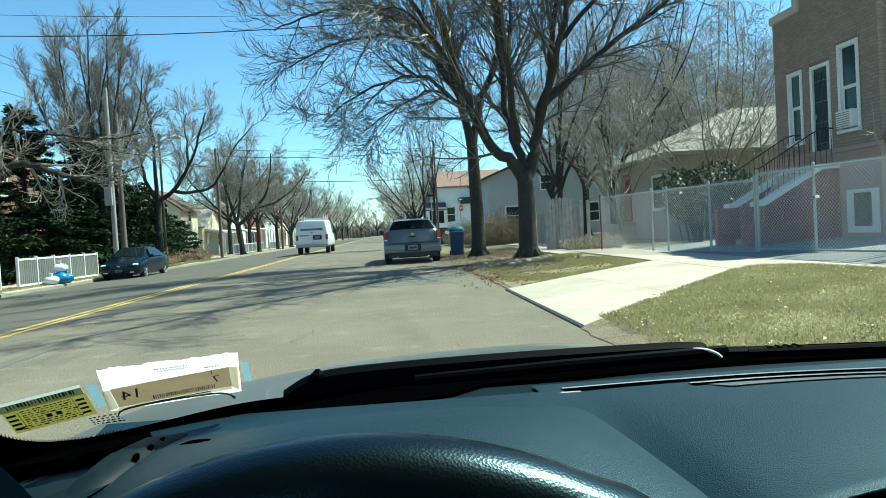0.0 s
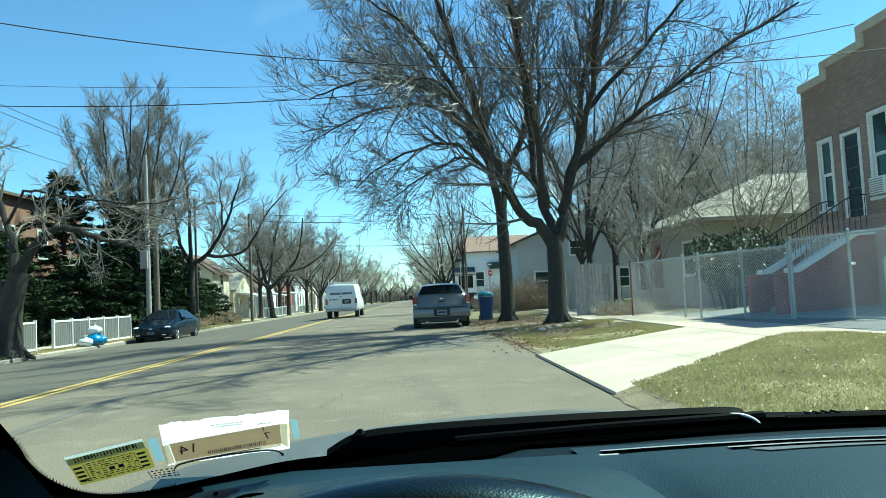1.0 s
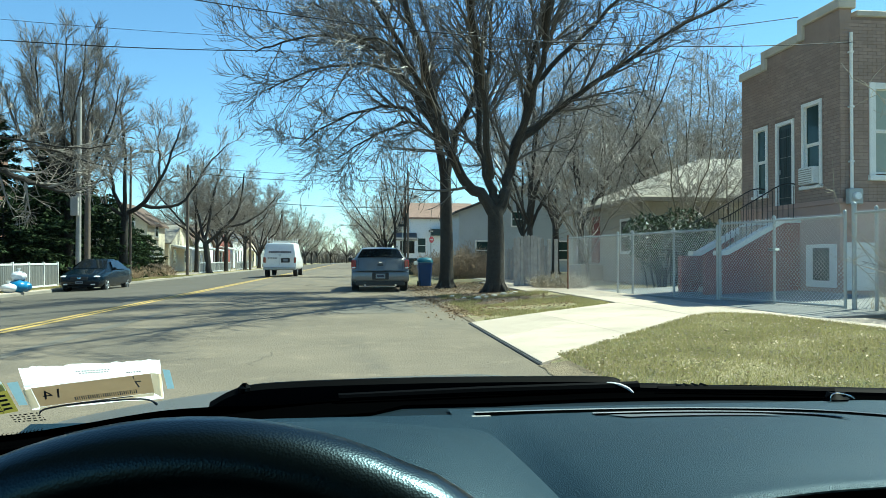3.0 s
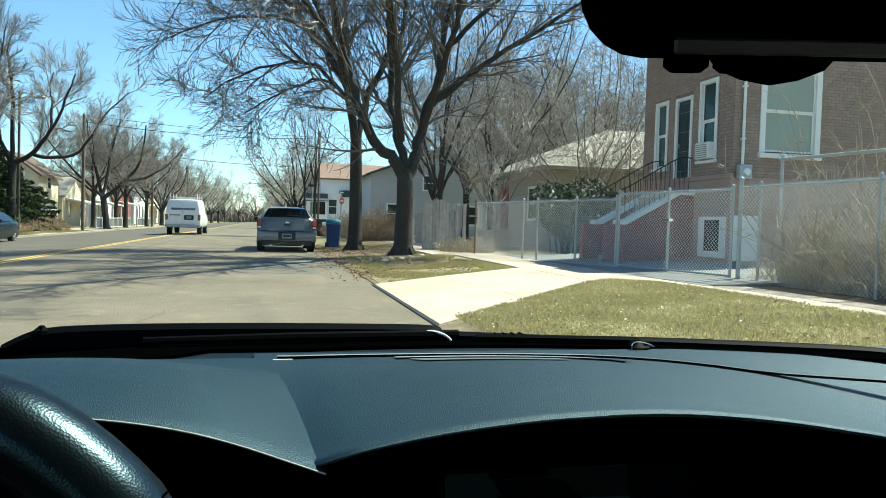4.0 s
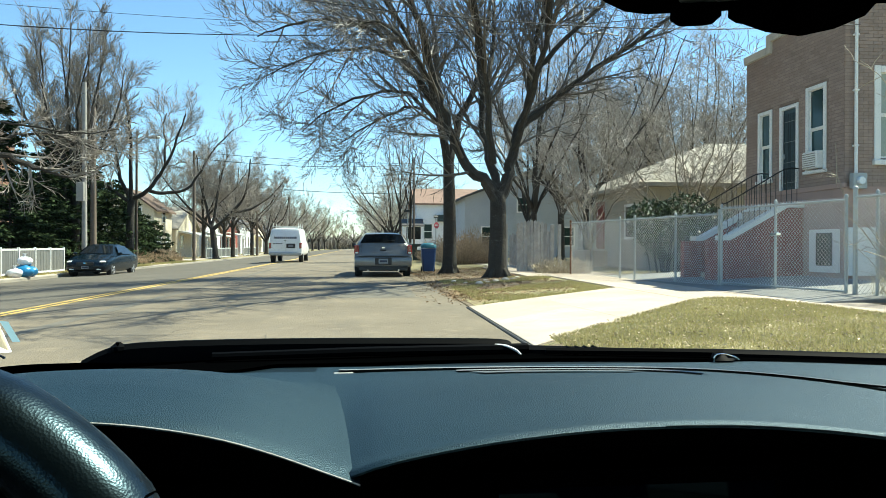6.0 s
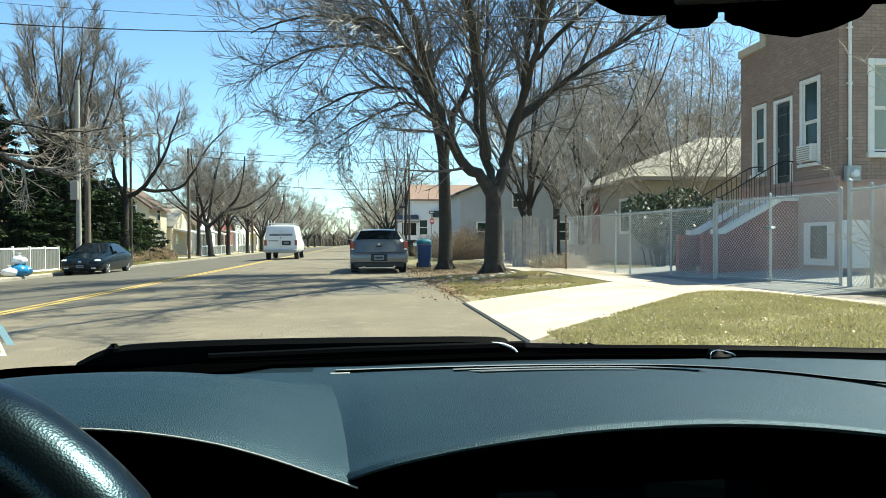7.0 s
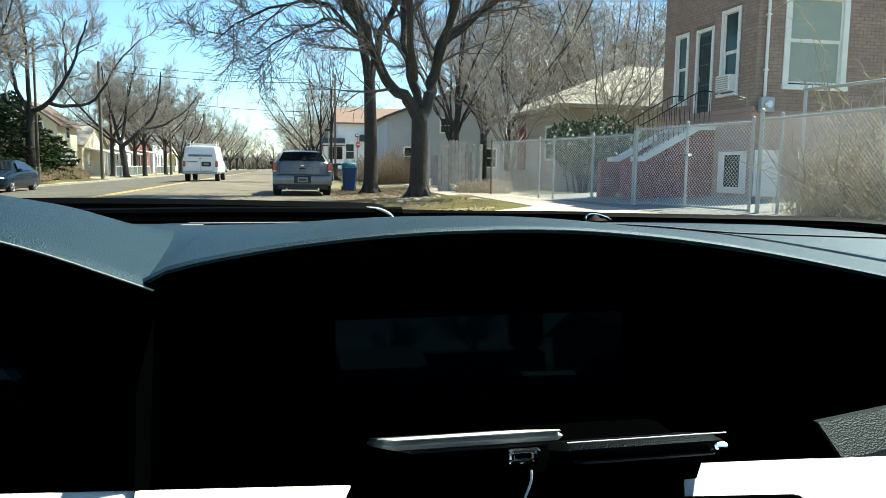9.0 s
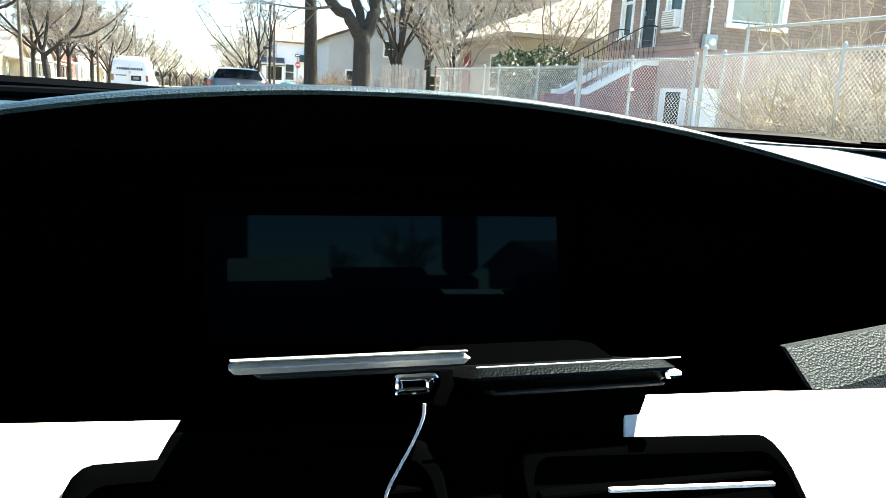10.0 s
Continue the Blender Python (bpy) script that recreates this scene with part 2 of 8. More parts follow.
M_STUCCO_PINK = surface("painted_stucco", (0.40, 0.275, 0.23), 0.9, 0.85, 1.2, 40, 0.3)
M_STONE = surface("coping_stone", (0.55, 0.50, 0.42), 0.85, 0.7, 2, 30, 0.3)
M_WHITE = surface("white_paint", (0.80, 0.79, 0.75), 0.6, 0.86, 2, 40, 0.1)
M_CREAM = surface("cream_siding", (0.68, 0.60, 0.46), 0.8, 0.85, 1, 30, 0.2)
# cream wall of the hipped house, darkened and greyed to paint its shade
M_CREAM_SHADED = surface("shaded_cream_stucco", (0.42, 0.375, 0.305), 0.9, 0.85, 1, 30, 0.2)
M_TAN_ROOF = surface("tan_shingles", (0.36, 0.325, 0.27), 0.95, 0.75, 2, 30, 0.6)
M_ROOF_RUST = surface("rust_shingles", (0.26, 0.165, 0.125), 0.95, 0.7, 2, 30, 0.5)
M_ROOF_BROWN = surface("brown_shingles", (0.15, 0.105, 0.082), 0.95, 0.7, 2, 30, 0.5)
M_ROOF_DARK = surface("dark_shingles", (0.09, 0.085, 0.085), 0.95, 0.7, 2, 30, 0.5)
M_SIDING_WHITE = surface("white_siding", (0.76, 0.77, 0.78), 0.7, 0.88, 1, 30, 0.15)
M_SIDING_GREY = surface("grey_siding", (0.43, 0.46, 0.49), 0.8, 0.85, 1, 30, 0.15)
M_DOOR_DARK = surface("dark_storm_door", (0.015, 0.035, 0.038), 0.35, 0.7, 4, 40, 0.05)
M_WINDOW = surface("window_glass", (0.022, 0.045, 0.04), 0.08, 0.8, 1, 5, 0, spec=0.3)
M_BLIND = surface("pulled_blind", (0.32, 0.36, 0.31), 0.5, 0.85, 2, 30, 0.05)
M_GALV = surface("galvanised_steel", (0.40, 0.42, 0.41), 0.45, 0.8, 6, 60, 0.1, metal=0.2)
M_MESH = surface("bright_wire", (0.80, 0.80, 0.78), 0.35, 0.85, 6, 60, 0, metal=0.2)
M_RUST = surface("rusty_post", (0.22, 0.10, 0.05), 0.8, 0.5, 6, 40, 0.4)
M_IRON = surface("black_iron", (0.02, 0.02, 0.02), 0.5, 0.7, 6, 40, 0.1)
M_FENCE_WHITE = surface("white_fence_paint", (0.66, 0.66, 0.63), 0.7, 0.8, 2, 30, 0.1, pieces=0.08)
# slats between the white frames, greyed in colour for the shade on them
M_FENCE_FILL = surface("shaded_fence_infill", (0.15, 0.152, 0.142), 0.8, 0.8, 2, 30, 0.1, pieces=0.1)
M_HEDGE = surface("brown_hedge_twigs", (0.40, 0.30, 0.20), 0.95, 0.5, 1.5, 14, 0.2, pieces=0.35)
M_WOOD_GREY = surface("weathered_wood", (0.46, 0.425, 0.385), 0.95, 0.6, 5, 40, 0.5, pieces=0.15)
M_POLE = surface("pole_wood", (0.17, 0.13, 0.10), 0.95, 0.6, 4, 40, 0.5)
M_POLE_PALE = surface("pale_pole", (0.34, 0.32, 0.29), 0.8, 0.75, 4, 40, 0.2)
M_CABLE = surface("cable_black", (0.02, 0.02, 0.025), 0.6, 0.8, 4, 40, 0)
M_SIGN_RED = surface("sign_red", (0.62, 0.10, 0.13), 0.4, 0.85, 4, 40, 0)
M_SIGN_DARK = surface("sign_dark", (0.03, 0.035, 0.04), 0.5, 0.85, 4, 40, 0)
M_BIN = surface("blue_plastic", (0.015, 0.06, 0.20), 0.5, 0.8, 5, 60, 0.05)
M_BIN_LID = surface("teal_plastic", (0.03, 0.17, 0.22), 0.45, 0.8, 5, 60, 0.05)
M_BAG_BLUE = surface("blue_bag", (0.03, 0.22, 0.45), 0.3, 0.7, 8, 40, 0.4)
M_BAG_WHITE = surface("white_bag", (0.75, 0.77, 0.80), 0.35, 0.75, 8, 40, 0.4)
M_CAR_SILVER = surface("silver_paint", (0.20, 0.207, 0.21), 0.33, 0.8, 3, 90, 0, metal=0.4, coat=0.35)
M_CAR_NAVY = surface("navy_paint", (0.004, 0.010, 0.017), 0.25, 0.85, 3, 90, 0, coat=0.25, spec=0.2)
M_VAN_WHITE = surface("van_paint", (0.86, 0.86, 0.85), 0.35, 0.9, 1.5, 40, 0, coat=0.5)
M_CAR_GLASS = surface("car_glass", (0.008, 0.010, 0.011), 0.06, 0.8, 1, 5, 0, spec=0.35)
M_TYRE = surface("tyre_rubber", (0.018, 0.018, 0.018), 0.85, 0.7, 6, 60, 0.3)
M_RIM = surface("wheel_rim", (0.5, 0.5, 0.5), 0.35, 0.8, 6, 60, 0, metal=0.8)
M_TAIL = surface("tail_lamp", (0.26, 0.016, 0.018), 0.15, 0.8, 8, 60, 0, coat=0.8)
M_LAMP_CLEAR = surface("head_lamp", (0.75, 0.76, 0.76), 0.1, 0.8, 8, 60, 0, coat=0.8)
M_PLASTIC = surface("black_plastic", (0.012, 0.013, 0.014), 0.5, 0.8, 8, 120, 0.1)
M_PLATE = surface("plate", (0.22, 0.24, 0.26), 0.5, 0.85, 8, 60, 0)
M_BAR = surface("printed_bar", (0.03, 0.035, 0.06), 0.7, 0.8, 8, 60, 0)
M_DASH = leather("dash_skin", (0.0062, 0.0165, 0.0235), 0.5, 900, 0.4)
M_DASH.node_tree.nodes["Principled BSDF"].inputs["Specular IOR Level"].default_value = 0.42
M_DASH_SMOOTH = surface("dash_plastic", (0.0036, 0.0102, 0.0145), 0.5, 0.85, 8, 300, 0.1, depth=0.001, spec=0.12)
M_RUBBER = surface("wiper_rubber", (0.002, 0.0024, 0.0028), 0.55, 0.85, 8, 300, 0.05, depth=0.001, spec=0.02)
M_PAD = leather("side_pad_skin", (0.012, 0.0135, 0.013), 0.5, 800, 0.35)
M_PAD.node_tree.nodes["Principled BSDF"].inputs["Specular IOR Level"].default_value = 0.1
# pale slot rims: reflected sky put into the base colour
M_RIM_GLINT = surface("rim_glint_plastic", (0.34, 0.37, 0.385), 0.35, 0.8, 20, 300, 0.05, depth=0.001)
M_GRILLE = surface("grey_grille", (0.085, 0.10, 0.108), 0.5, 0.85, 30, 900, 0.2, depth=0.001)
M_RIM_LEATHER = leather("wheel_leather", (0.0008, 0.0018, 0.0024), 0.30, 900, 0.08)
M_RIM_LEATHER.node_tree.nodes["Principled BSDF"].inputs["Specular IOR Level"].default_value = 0.46
# near-black without reflection: black plastic, and shade painted into recesses and undersides
M_BLACK_AND_SHADE = surface("black_and_shade", (0.0006, 0.0007, 0.0008), 0.95, 0.8, 8, 120, 0.05, spec=0.0)
M_SCREEN = surface("display_screen", (0.0006, 0.0014, 0.003), 0.03, 0.9, 2, 30, 0, spec=0.03)
M_SCREEN.node_tree.nodes["Principled BSDF"].inputs["Specular Tint"].default_value = (0.35, 0.8, 1.0, 1.0)
M_TRIM = surface("silver_trim", (0.78, 0.79, 0.78), 0.42, 0.94, 6, 160, 0.05)
M_CHROME = surface("chrome", (0.75, 0.76, 0.77), 0.12, 0.9, 6, 60, 0, metal=1.0)
M_CASE_GREY = surface("grey_case", (0.50, 0.50, 0.47), 0.5, 0.75, 30, 200, 0.1)
M_CASE_BLACK = leather("black_case", (0.0012, 0.0013, 0.0013), 0.5, 900, 0.25)
M_CASE_BLACK.node_tree.nodes["Principled BSDF"].inputs["Specular IOR Level"].default_value = 0.06
M_CABLE_WHITE = surface("white_cable", (0.7, 0.7, 0.7), 0.5, 0.9, 6, 60, 0)
M_HEADLINER = surface("headliner_fabric", (0.20, 0.20, 0.19), 0.95, 0.9, 6, 200, 0.2)
M_CAR_GREY = surface("own_car_paint", (0.15, 0.15, 0.135), 0.4, 0.9, 1, 400, 0, metal=0.4, coat=0.2)
M_STICKER_YELLOW = paper("yellow_sticker", (0.36, 0.32, 0.07), 0.4)
M_STICKER_BLUE = paper("blue_sticker", (0.30, 0.46, 0.52), 0.5)
M_STICKER_PALE = paper("pale_sticker", (0.60, 0.68, 0.66), 0.5)
M_PAPER = paper("white_paper", (0.93, 0.93, 0.91), 0.8)
M_TAPE_CLEAR = paper("yellowed_tape", (0.62, 0.54, 0.38), 0.6)
M_PRINT_FAINT = surface("faint_print", (0.35, 0.35, 0.36), 0.8, 0.8, 8, 60, 0)
M_PAPER_TAN = paper("tan_paper", (0.44, 0.325, 0.19), 0.45)
M_WINDSHIELD = glass("windshield_glass", (0.93, 0.96, 0.95), 0.02)

# ---------------------------------------------------------------- ground, road, kerbs, pavement
KERB_R, KERB_L = 1.9, -12.8


def road_z(x):
    return 0.0 if x > -4.5 else -0.36 * (-4.5 - x) / 8.3


def ground_z(x):
    if x < KERB_L:
        return -0.24
    if x < KERB_R:
        return road_z(x)
    if x < 5.2:
        return 0.16 * (x - KERB_R) / 3.3
    return 0.16


cols = [-2500, -300, -60, -20, -13.4, KERB_L - 0.16, KERB_L - 0.15, -9, -4.5, KERB_R + 0.13, KERB_R + 0.14, 3.4, 5.2, 8, 30, 300, 2500]
rows_y = [-2500, -200, -40, -10, 0, 5, 10, 15, 20, 30, 45, 70, 110, 180, 300, 700, 2500]
g = Shape()


def sheet(u, v):
    x, y = cols[round(u * (len(cols) - 1))], rows_y[round(v * (len(rows_y) - 1))]
    z = ground_z(x)
    if KERB_L - 0.155 < x < KERB_R + 0.135:
        z = road_z(min(x, KERB_R)) - 0.05
    return (x, y, z)


g.grid(len(cols) - 1, len(rows_y) - 1, sheet)
structure("ground", g, M_SOIL, "bare spring turf and brown soil beside the road", "ground")

r = Shape()
road_cols = [KERB_L, -10.5, -8.2, -6.2, -4.5, -2, 0, KERB_R]
road_rows = [-60, -20, 0, 10, 20, 40, 80, 160, 230]
r.grid(len(road_cols) - 1, len(road_rows) - 1, lambda u, v: (road_cols[round(u * 7)], road_rows[round(v * 8)], road_z(road_cols[round(u * 7)])))
structure("road", r, M_ASPHALT, "sun-bleached grey asphalt street with a worn surface", "road")

lane = Shape()
lane_cols = [KERB_L + 0.02, -10.5, -8.2, -5.62]
lane.grid(3, 8, lambda u, v: (lane_cols[round(u * 3)] + (0.05 * math.sin(v * 40) if u > 0.9 else 0), road_rows[round(v * 8)], road_z(lane_cols[round(u * 3)]) + 0.004))
structure("road_lane", lane, M_ASPHALT_DARK, "darker asphalt lane beyond the centre line", "road")

# double yellow centre line, worn away in short breaks
for k, x in enumerate((-5.42, -5.18)):
    s = Shape()
    y = -20.0
    rnd = random.Random(40 + k)
    while y < 160:
        ln = rnd.uniform(2.5, 6.0)
        w = 0.068
        z0, z1 = road_z(x - w) + 0.005, road_z(x + w) + 0.005
        s.add([(x - w, y, z0), (x + w, y, z1), (x + w, y + ln, z1), (x - w, y + ln, z0)], [(0, 1, 2, 3)])
        y += ln + rnd.choice((0.0, 0.0, 0.02, 0.06))
    structure("centre_line", s, M_YELLOW, "worn double yellow line painted on the road", "road marking")

# tar seams and cracks
rnd = random.Random(5)
s = Shape()
for k in range(16):
    x, y = rnd.uniform(-4.0, 1.4), rnd.uniform(6.5, 22)
    ang = rnd.uniform(0, 6.28)
    pts = []
    for j in range(rnd.randint(5, 11)):
        pts.append((x, y))
        ang += rnd.uniform(-0.9, 0.9)
        x, y = x + 0.16 * math.cos(ang), y + 0.16 * math.sin(ang)
    w = rnd.uniform(0.0012, 0.003)
    for (x0, y0), (x1, y1) in zip(pts, pts[1:]):
        if max(x0, x1) > 1.8 or min(x0, x1) < -4.4:
            continue
        nx, ny = -(y1 - y0), x1 - x0
        q = w / math.hypot(nx, ny)
        s.add([(x0 - nx * q, y0 - ny * q, 0.004), (x0 + nx * q, y0 + ny * q, 0.004), (x1 + nx * q, y1 + ny * q, 0.004), (x1 - nx * q, y1 - ny * q, 0.004)], [(0, 1, 2, 3)])
structure("road_cracks", s, M_TAR, "thin dark cracks wandering across the asphalt", "road crack")
s = Shape()
for x0, x1, y0, y1 in ((-10.4, -7.6, 5, 60), (-3.9, -3.72, -10, 90), (-0.5, 1.2, 14.5, 18.5)):
    n = 14
    rnd = random.Random(int(y1))
    left = [(x0 + rnd.uniform(-0.06, 0.06), y0 + (y1 - y0) * i / n) for i in range(n + 1)]
    right = [(x1 + rnd.uniform(-0.06, 0.06), y0 + (y1 - y0) * i / n) for i in range(n + 1)]
    for i in range(n):
        q = [left[i], right[i], right[i + 1], left[i + 1]]
        s.add([(x, y, road_z(x) + 0.003) for x, y in q], [(0, 1, 2, 3)])
structure("road_patches", s, M_PATCH, "long darker asphalt repair patches in the road", "road patch")

# kerbs: stones end to end, dropped in front of the driveway
def kerb_run(x0, x1, y0, y1, top, base):
    s = Shape()
    s.block((x0, y0, base - 0.2), (x1, y1, top), 0.02)
    return s


apron_lo, apron_hi = 7.2, 12.05
y = -8.0
while y < 90:
    ln = 2.4
    if y >= apron_hi - 0.1:
        structure("kerb_right", kerb_run(KERB_R, KERB_R + 0.14, y, y + ln - 0.012, 0.012, 0.0), M_DIRT, "low worn kerb buried under soil along the verge", "kerb")
    y += ln
    if apron_lo - 2.4 < y < apron_lo:
        y = apron_hi
y = 0.0
while y < 150:
    structure("kerb_left", kerb_run(KERB_L - 0.15, KERB_L, y, y + 4.98, -0.235, -0.36), M_KERB, "pale concrete kerb on the far side of the road", "kerb")
    y += 5.0

edge_soil = Shape()
edge_soil.grid(4, 60, lambda u, v: (KERB_R - 0.08 + 0.42 * u + 0.05 * noise.noise((v * 40, u * 2, 1.0)), -8.0 + 15.2 * v, 0.006 + 0.055 * u + 0.008 * noise.noise((v * 90, u * 5, 4.0))))
structure("verge_edge", edge_soil, M_SOIL_EDGE, "bare brown soil where the lawn meets the road", "soil", True)

# driveway apron: slabs that run slantwise from the road up to the pavement
pavement = structure("pavement", Shape().box((5.35, -20, 0.10), (7.7, 120, 0.184)), M_CONCRETE, "bright pale concrete pavement along the fence", "pavement")


def slab(name, corners, z_lift=0.0, parent=pavement, mat_=None):
    """One concrete slab from four corners (x, y, z), with a bevelled rim."""
    cx = sum(p[0] for p in corners) / 4
    cy = sum(p[1] for p in corners) / 4
    def ring(k, dz):
        return [(cx + (x - cx) * k, cy + (y - cy) * k, z + dz + z_lift) for x, y, z in corners]
    s = Shape().loft([ring(0.996, -0.10), ring(0.996, -0.006), ring(0.985, 0.0)], caps=True)
    return part(name, s, mat_ or M_CONCRETE, parent)


near = [(KERB_R - 0.02, 7.25, 0.03), (3.5, 9.0, 0.11), (5.3, 11.2, 0.19)]
far = [(KERB_R - 0.02, 12.0, 0.03), (3.2, 13.0, 0.10), (5.3, 14.6, 0.19)]
mid = [tuple((a + b) / 2 for a, b in zip(p, q)) for p, q in zip(near, far)]
for i in range(2):
    slab("driveway_slab", [near[i], near[i + 1], mid[i + 1], mid[i]])
    slab("driveway_slab", [mid[i], mid[i + 1], far[i + 1], far[i]])
# dark joint and lip where the apron meets the road
structure("apron_lip", Shape().block((KERB_R - 0.06, 7.2, -0.05), (KERB_R - 0.022, 12.05, 0.02), 0.01), M_TAR, "dark lip between road and driveway apron", "kerb")
# pavement flags
y = -1.0
while y < 60:
    x0 = 5.35 if y < 10.6 or y > 15 else 5.32
    x1 = 7.68 if y < 9 else 6.93
    slab("flagstone", [(x0, y, 0.19), (x1, y, 0.19), (x1, y + 1.5, 0.19), (x0, y + 1.5, 0.19)])
    y += 1.5
# forecourt in front of the gate and behind it, toned down for the house's shadow
rise = lambda x: 0.195 + 0.045 * (x - 6.95)
for y in (10.4, 12.4, 14.4, 16.4, 18.4):
    for x0, x1 in ((6.95, 8.6), (8.6, 10.4)):
        slab("forecourt_slab", [(x0, y, rise(x0)), (x1, y, rise(x1)), (x1, y + 2.0, rise(x1)), (x0, y + 2.0, rise(x0))], mat_=M_FORECOURT)
# pavement beyond the trees, narrowing to the verge
for y in (20.4, 22.4, 24.4, 26.4):
    slab("flagstone", [(4.7, y, 0.19), (5.33, y, 0.19), (5.33, y + 2, 0.19), (4.7, y + 2, 0.19)])
# far-side pavement
far_walk = structure("pavement_far", Shape().box((-16.0, 5, -0.4), (-14.2, 130, -0.225)), M_CONCRETE, "concrete pavement across the road", "pavement")
for y0, y1 in ((14.0, 19.0), (47, 51)):
    slab("crossover_slab", [(-14.2, y0, -0.22), (-12.9, y0, -0.22), (-12.9, y1, -0.22), (-14.2, y1, -0.22)], 0.006, far_walk)


# ---- grass, leaves
def lawn_z(x):
    return 0.06 + 0.185 * min(1.0, max(0.0, (x - KERB_R) / 3.6))


def scatter_blades(name, n, box, mat_, label, h=(0.03, 0.07), keep=lambda x, y: True, seed=1, wide=0.006, z=ground_z):
    rnd = random.Random(seed)
    s = Shape()
    x0, x1, y0, y1 = box
    for _ in range(n):
        x, y = rnd.uniform(x0, x1), rnd.uniform(y0, y1)
        if not keep(x, y):
            continue
        a, hh = rnd.uniform(0, 6.28), rnd.uniform(*h)
        dx, dy = wide * math.cos(a), wide * math.sin(a)
        lx, ly = rnd.gauss(0, 0.4) * hh, rnd.gauss(0, 0.4) * hh
        zz = z(x) - 0.004
        s.v.extend([(x - dx, y - dy, zz), (x + dx, y + dy, zz), (x + lx, y + ly, zz + hh)])
        k = len(s.v)
        s.f.append((k - 3, k - 2, k - 1))
    ob = part(name, s, mat_)
    return tagged(ob, label, "grass", "", "stuff")


def lawn_end(x):
    """Rounded far edge of the near lawn, along the driveway."""
    return 7.3 + 1.07 * (x - 1.9) - 0.10 * max(0.0, x - 4.4) ** 2 - 0.9 * max(0.0, x - 5.0) ** 2


def lawn_side(y):
    return 6.3 - 0.02 * max(0.0, y - 8) - 0.07 * max(0.0, y - 9) ** 2


def near_lawn(x, y):
    """Turf between kerb and pavement on this side of the driveway."""
    if not (KERB_R + 0.2 < x < lawn_side(y) - 0.02 and y < lawn_end(x) - 0.03):
        return False
    t = noise.noise((x * 0.9, y * 0.9, 3.0)) + 0.5 * noise.noise((x * 3.1, y * 3.1, 7.0))
    return t > -0.75 + 0.35 * random.Random(int(x * 991 + y * 7919)).random()


def far_lawn(x, y):
    edge = 12.0 + (x - KERB_R) * 0.78
    return KERB_R + 0.3 < x < 5.2 and y > edge + 0.1 and noise.noise((x * 0.7, y * 0.7, 9.0)) > -0.1 + 0.03 * (y - 14)


lawn = Shape()


def turf(u, v):
    y = 1.0 + 10.3 * v
    x0, x1 = KERB_R + 0.10, lawn_side(y)
    x = x0 + (x1 - x0) * u
    y = min(y, lawn_end(x))
    edge = min(1.0, (x - KERB_R - 0.1) / 0.35, (lawn_side(y) - x) / 0.25, (lawn_end(x) - y) / 0.25)
    return (x, y, lawn_z(x) - (0.022 if x > 2.6 else 0.06) * (1 - max(0.0, edge)) + 0.012 * noise.noise((x * 1.3, y * 1.3, 0.0)))


lawn.grid(60, 120, turf)
structure("lawn", lawn, M_SOIL, "patchy spring lawn with bare brown spots", "lawn", True)
scatter_blades("lawn_grass", 110000, (2.0, 6.3, 2.5, 11.4), M_GRASS, "short patchy green lawn on the verge", keep=near_lawn, seed=3, h=(0.015, 0.042), z=lawn_z, wide=0.0045)
scatter_blades("lawn_straw", 60000, (2.0, 6.3, 2.5, 11.4), M_STRAW, "dry straw in the patchy lawn", (0.012, 0.036), near_lawn, 4, z=lawn_z, wide=0.0045)
scatter_blades("verge_grass", 30000, (2.0, 5.3, 12.0, 21.0), M_GRASS, "thin grass on the verge by the trees", (0.03, 0.07), far_lawn, 5, 0.009)
scatter_blades("verge_straw", 12000, (2.0, 5.3, 12.0, 34.0), M_STRAW, "dry straw on the verge by the trees", (0.02, 0.06), far_lawn, 6, 0.009)
scatter_blades("far_verge_grass", 16000, (-14.1, -13.0, 20, 60), M_GRASS, "grass strip on the far verge", (0.05, 0.12), lambda x, y: True, 7, 0.016)


def scatter_leaves(name, n, box, label, seed, size=0.035, keep=lambda x, y: True, mat_=None, z_of=ground_z):
    rnd = random.Random(seed)
    s = Shape()
    for _ in range(n):
        x, y = rnd.uniform(box[0], box[1]), rnd.uniform(box[2], box[3])
        if not keep(x, y):
            continue
        m = pose(x, y, (z_of(x) if x > KERB_R else road_z(x)) + rnd.uniform(0.008, 0.03), rnd.uniform(-35, 35), rnd.uniform(-35, 35), rnd.uniform(0, 360))
        a = size * rnd.uniform(0.6, 1.4)
        s.add([tuple(m @ Vector(p)) for p in ((-a, 0, 0), (0, -a * 0.5, 0.3 * a), (a, 0, 0), (0, a * 0.5, 0.3 * a))], [(0, 1, 2, 3)])
    return tagged(part(name, s, mat_ or M_LEAF_DRY), label, "fallen leaves", "", "stuff")


scatter_leaves("fallen_leaves", 2600, (2.0, 6.3, 3, 11.3), "scattered pale dead leaves lying in the lawn", 11, 0.019, lambda x, y: KERB_R + 0.2 < x < lawn_side(y) and y < lawn_end(x), M_LEAF_PALE, lawn_z)
scatter_leaves("leaf_litter", 7500, (1.75, 5.0, 13.9, 30), "brown leaf litter heaped round the tree roots", 12, 0.026, lambda x, y: y > 12.6 + (x - KERB_R) * 0.8)
scatter_leaves("leaf_heap", 1500, (1.55, 3.1, 13.0, 16.5), "heap of brown dead leaves and twigs at the road edge", 14, 0.024, lambda x, y: x > 1.8 and random.Random(int(x * 555 + y * 77)).random() < 1.2 - abs(x - 2.3) - 0.25 * abs(y - 14.6))
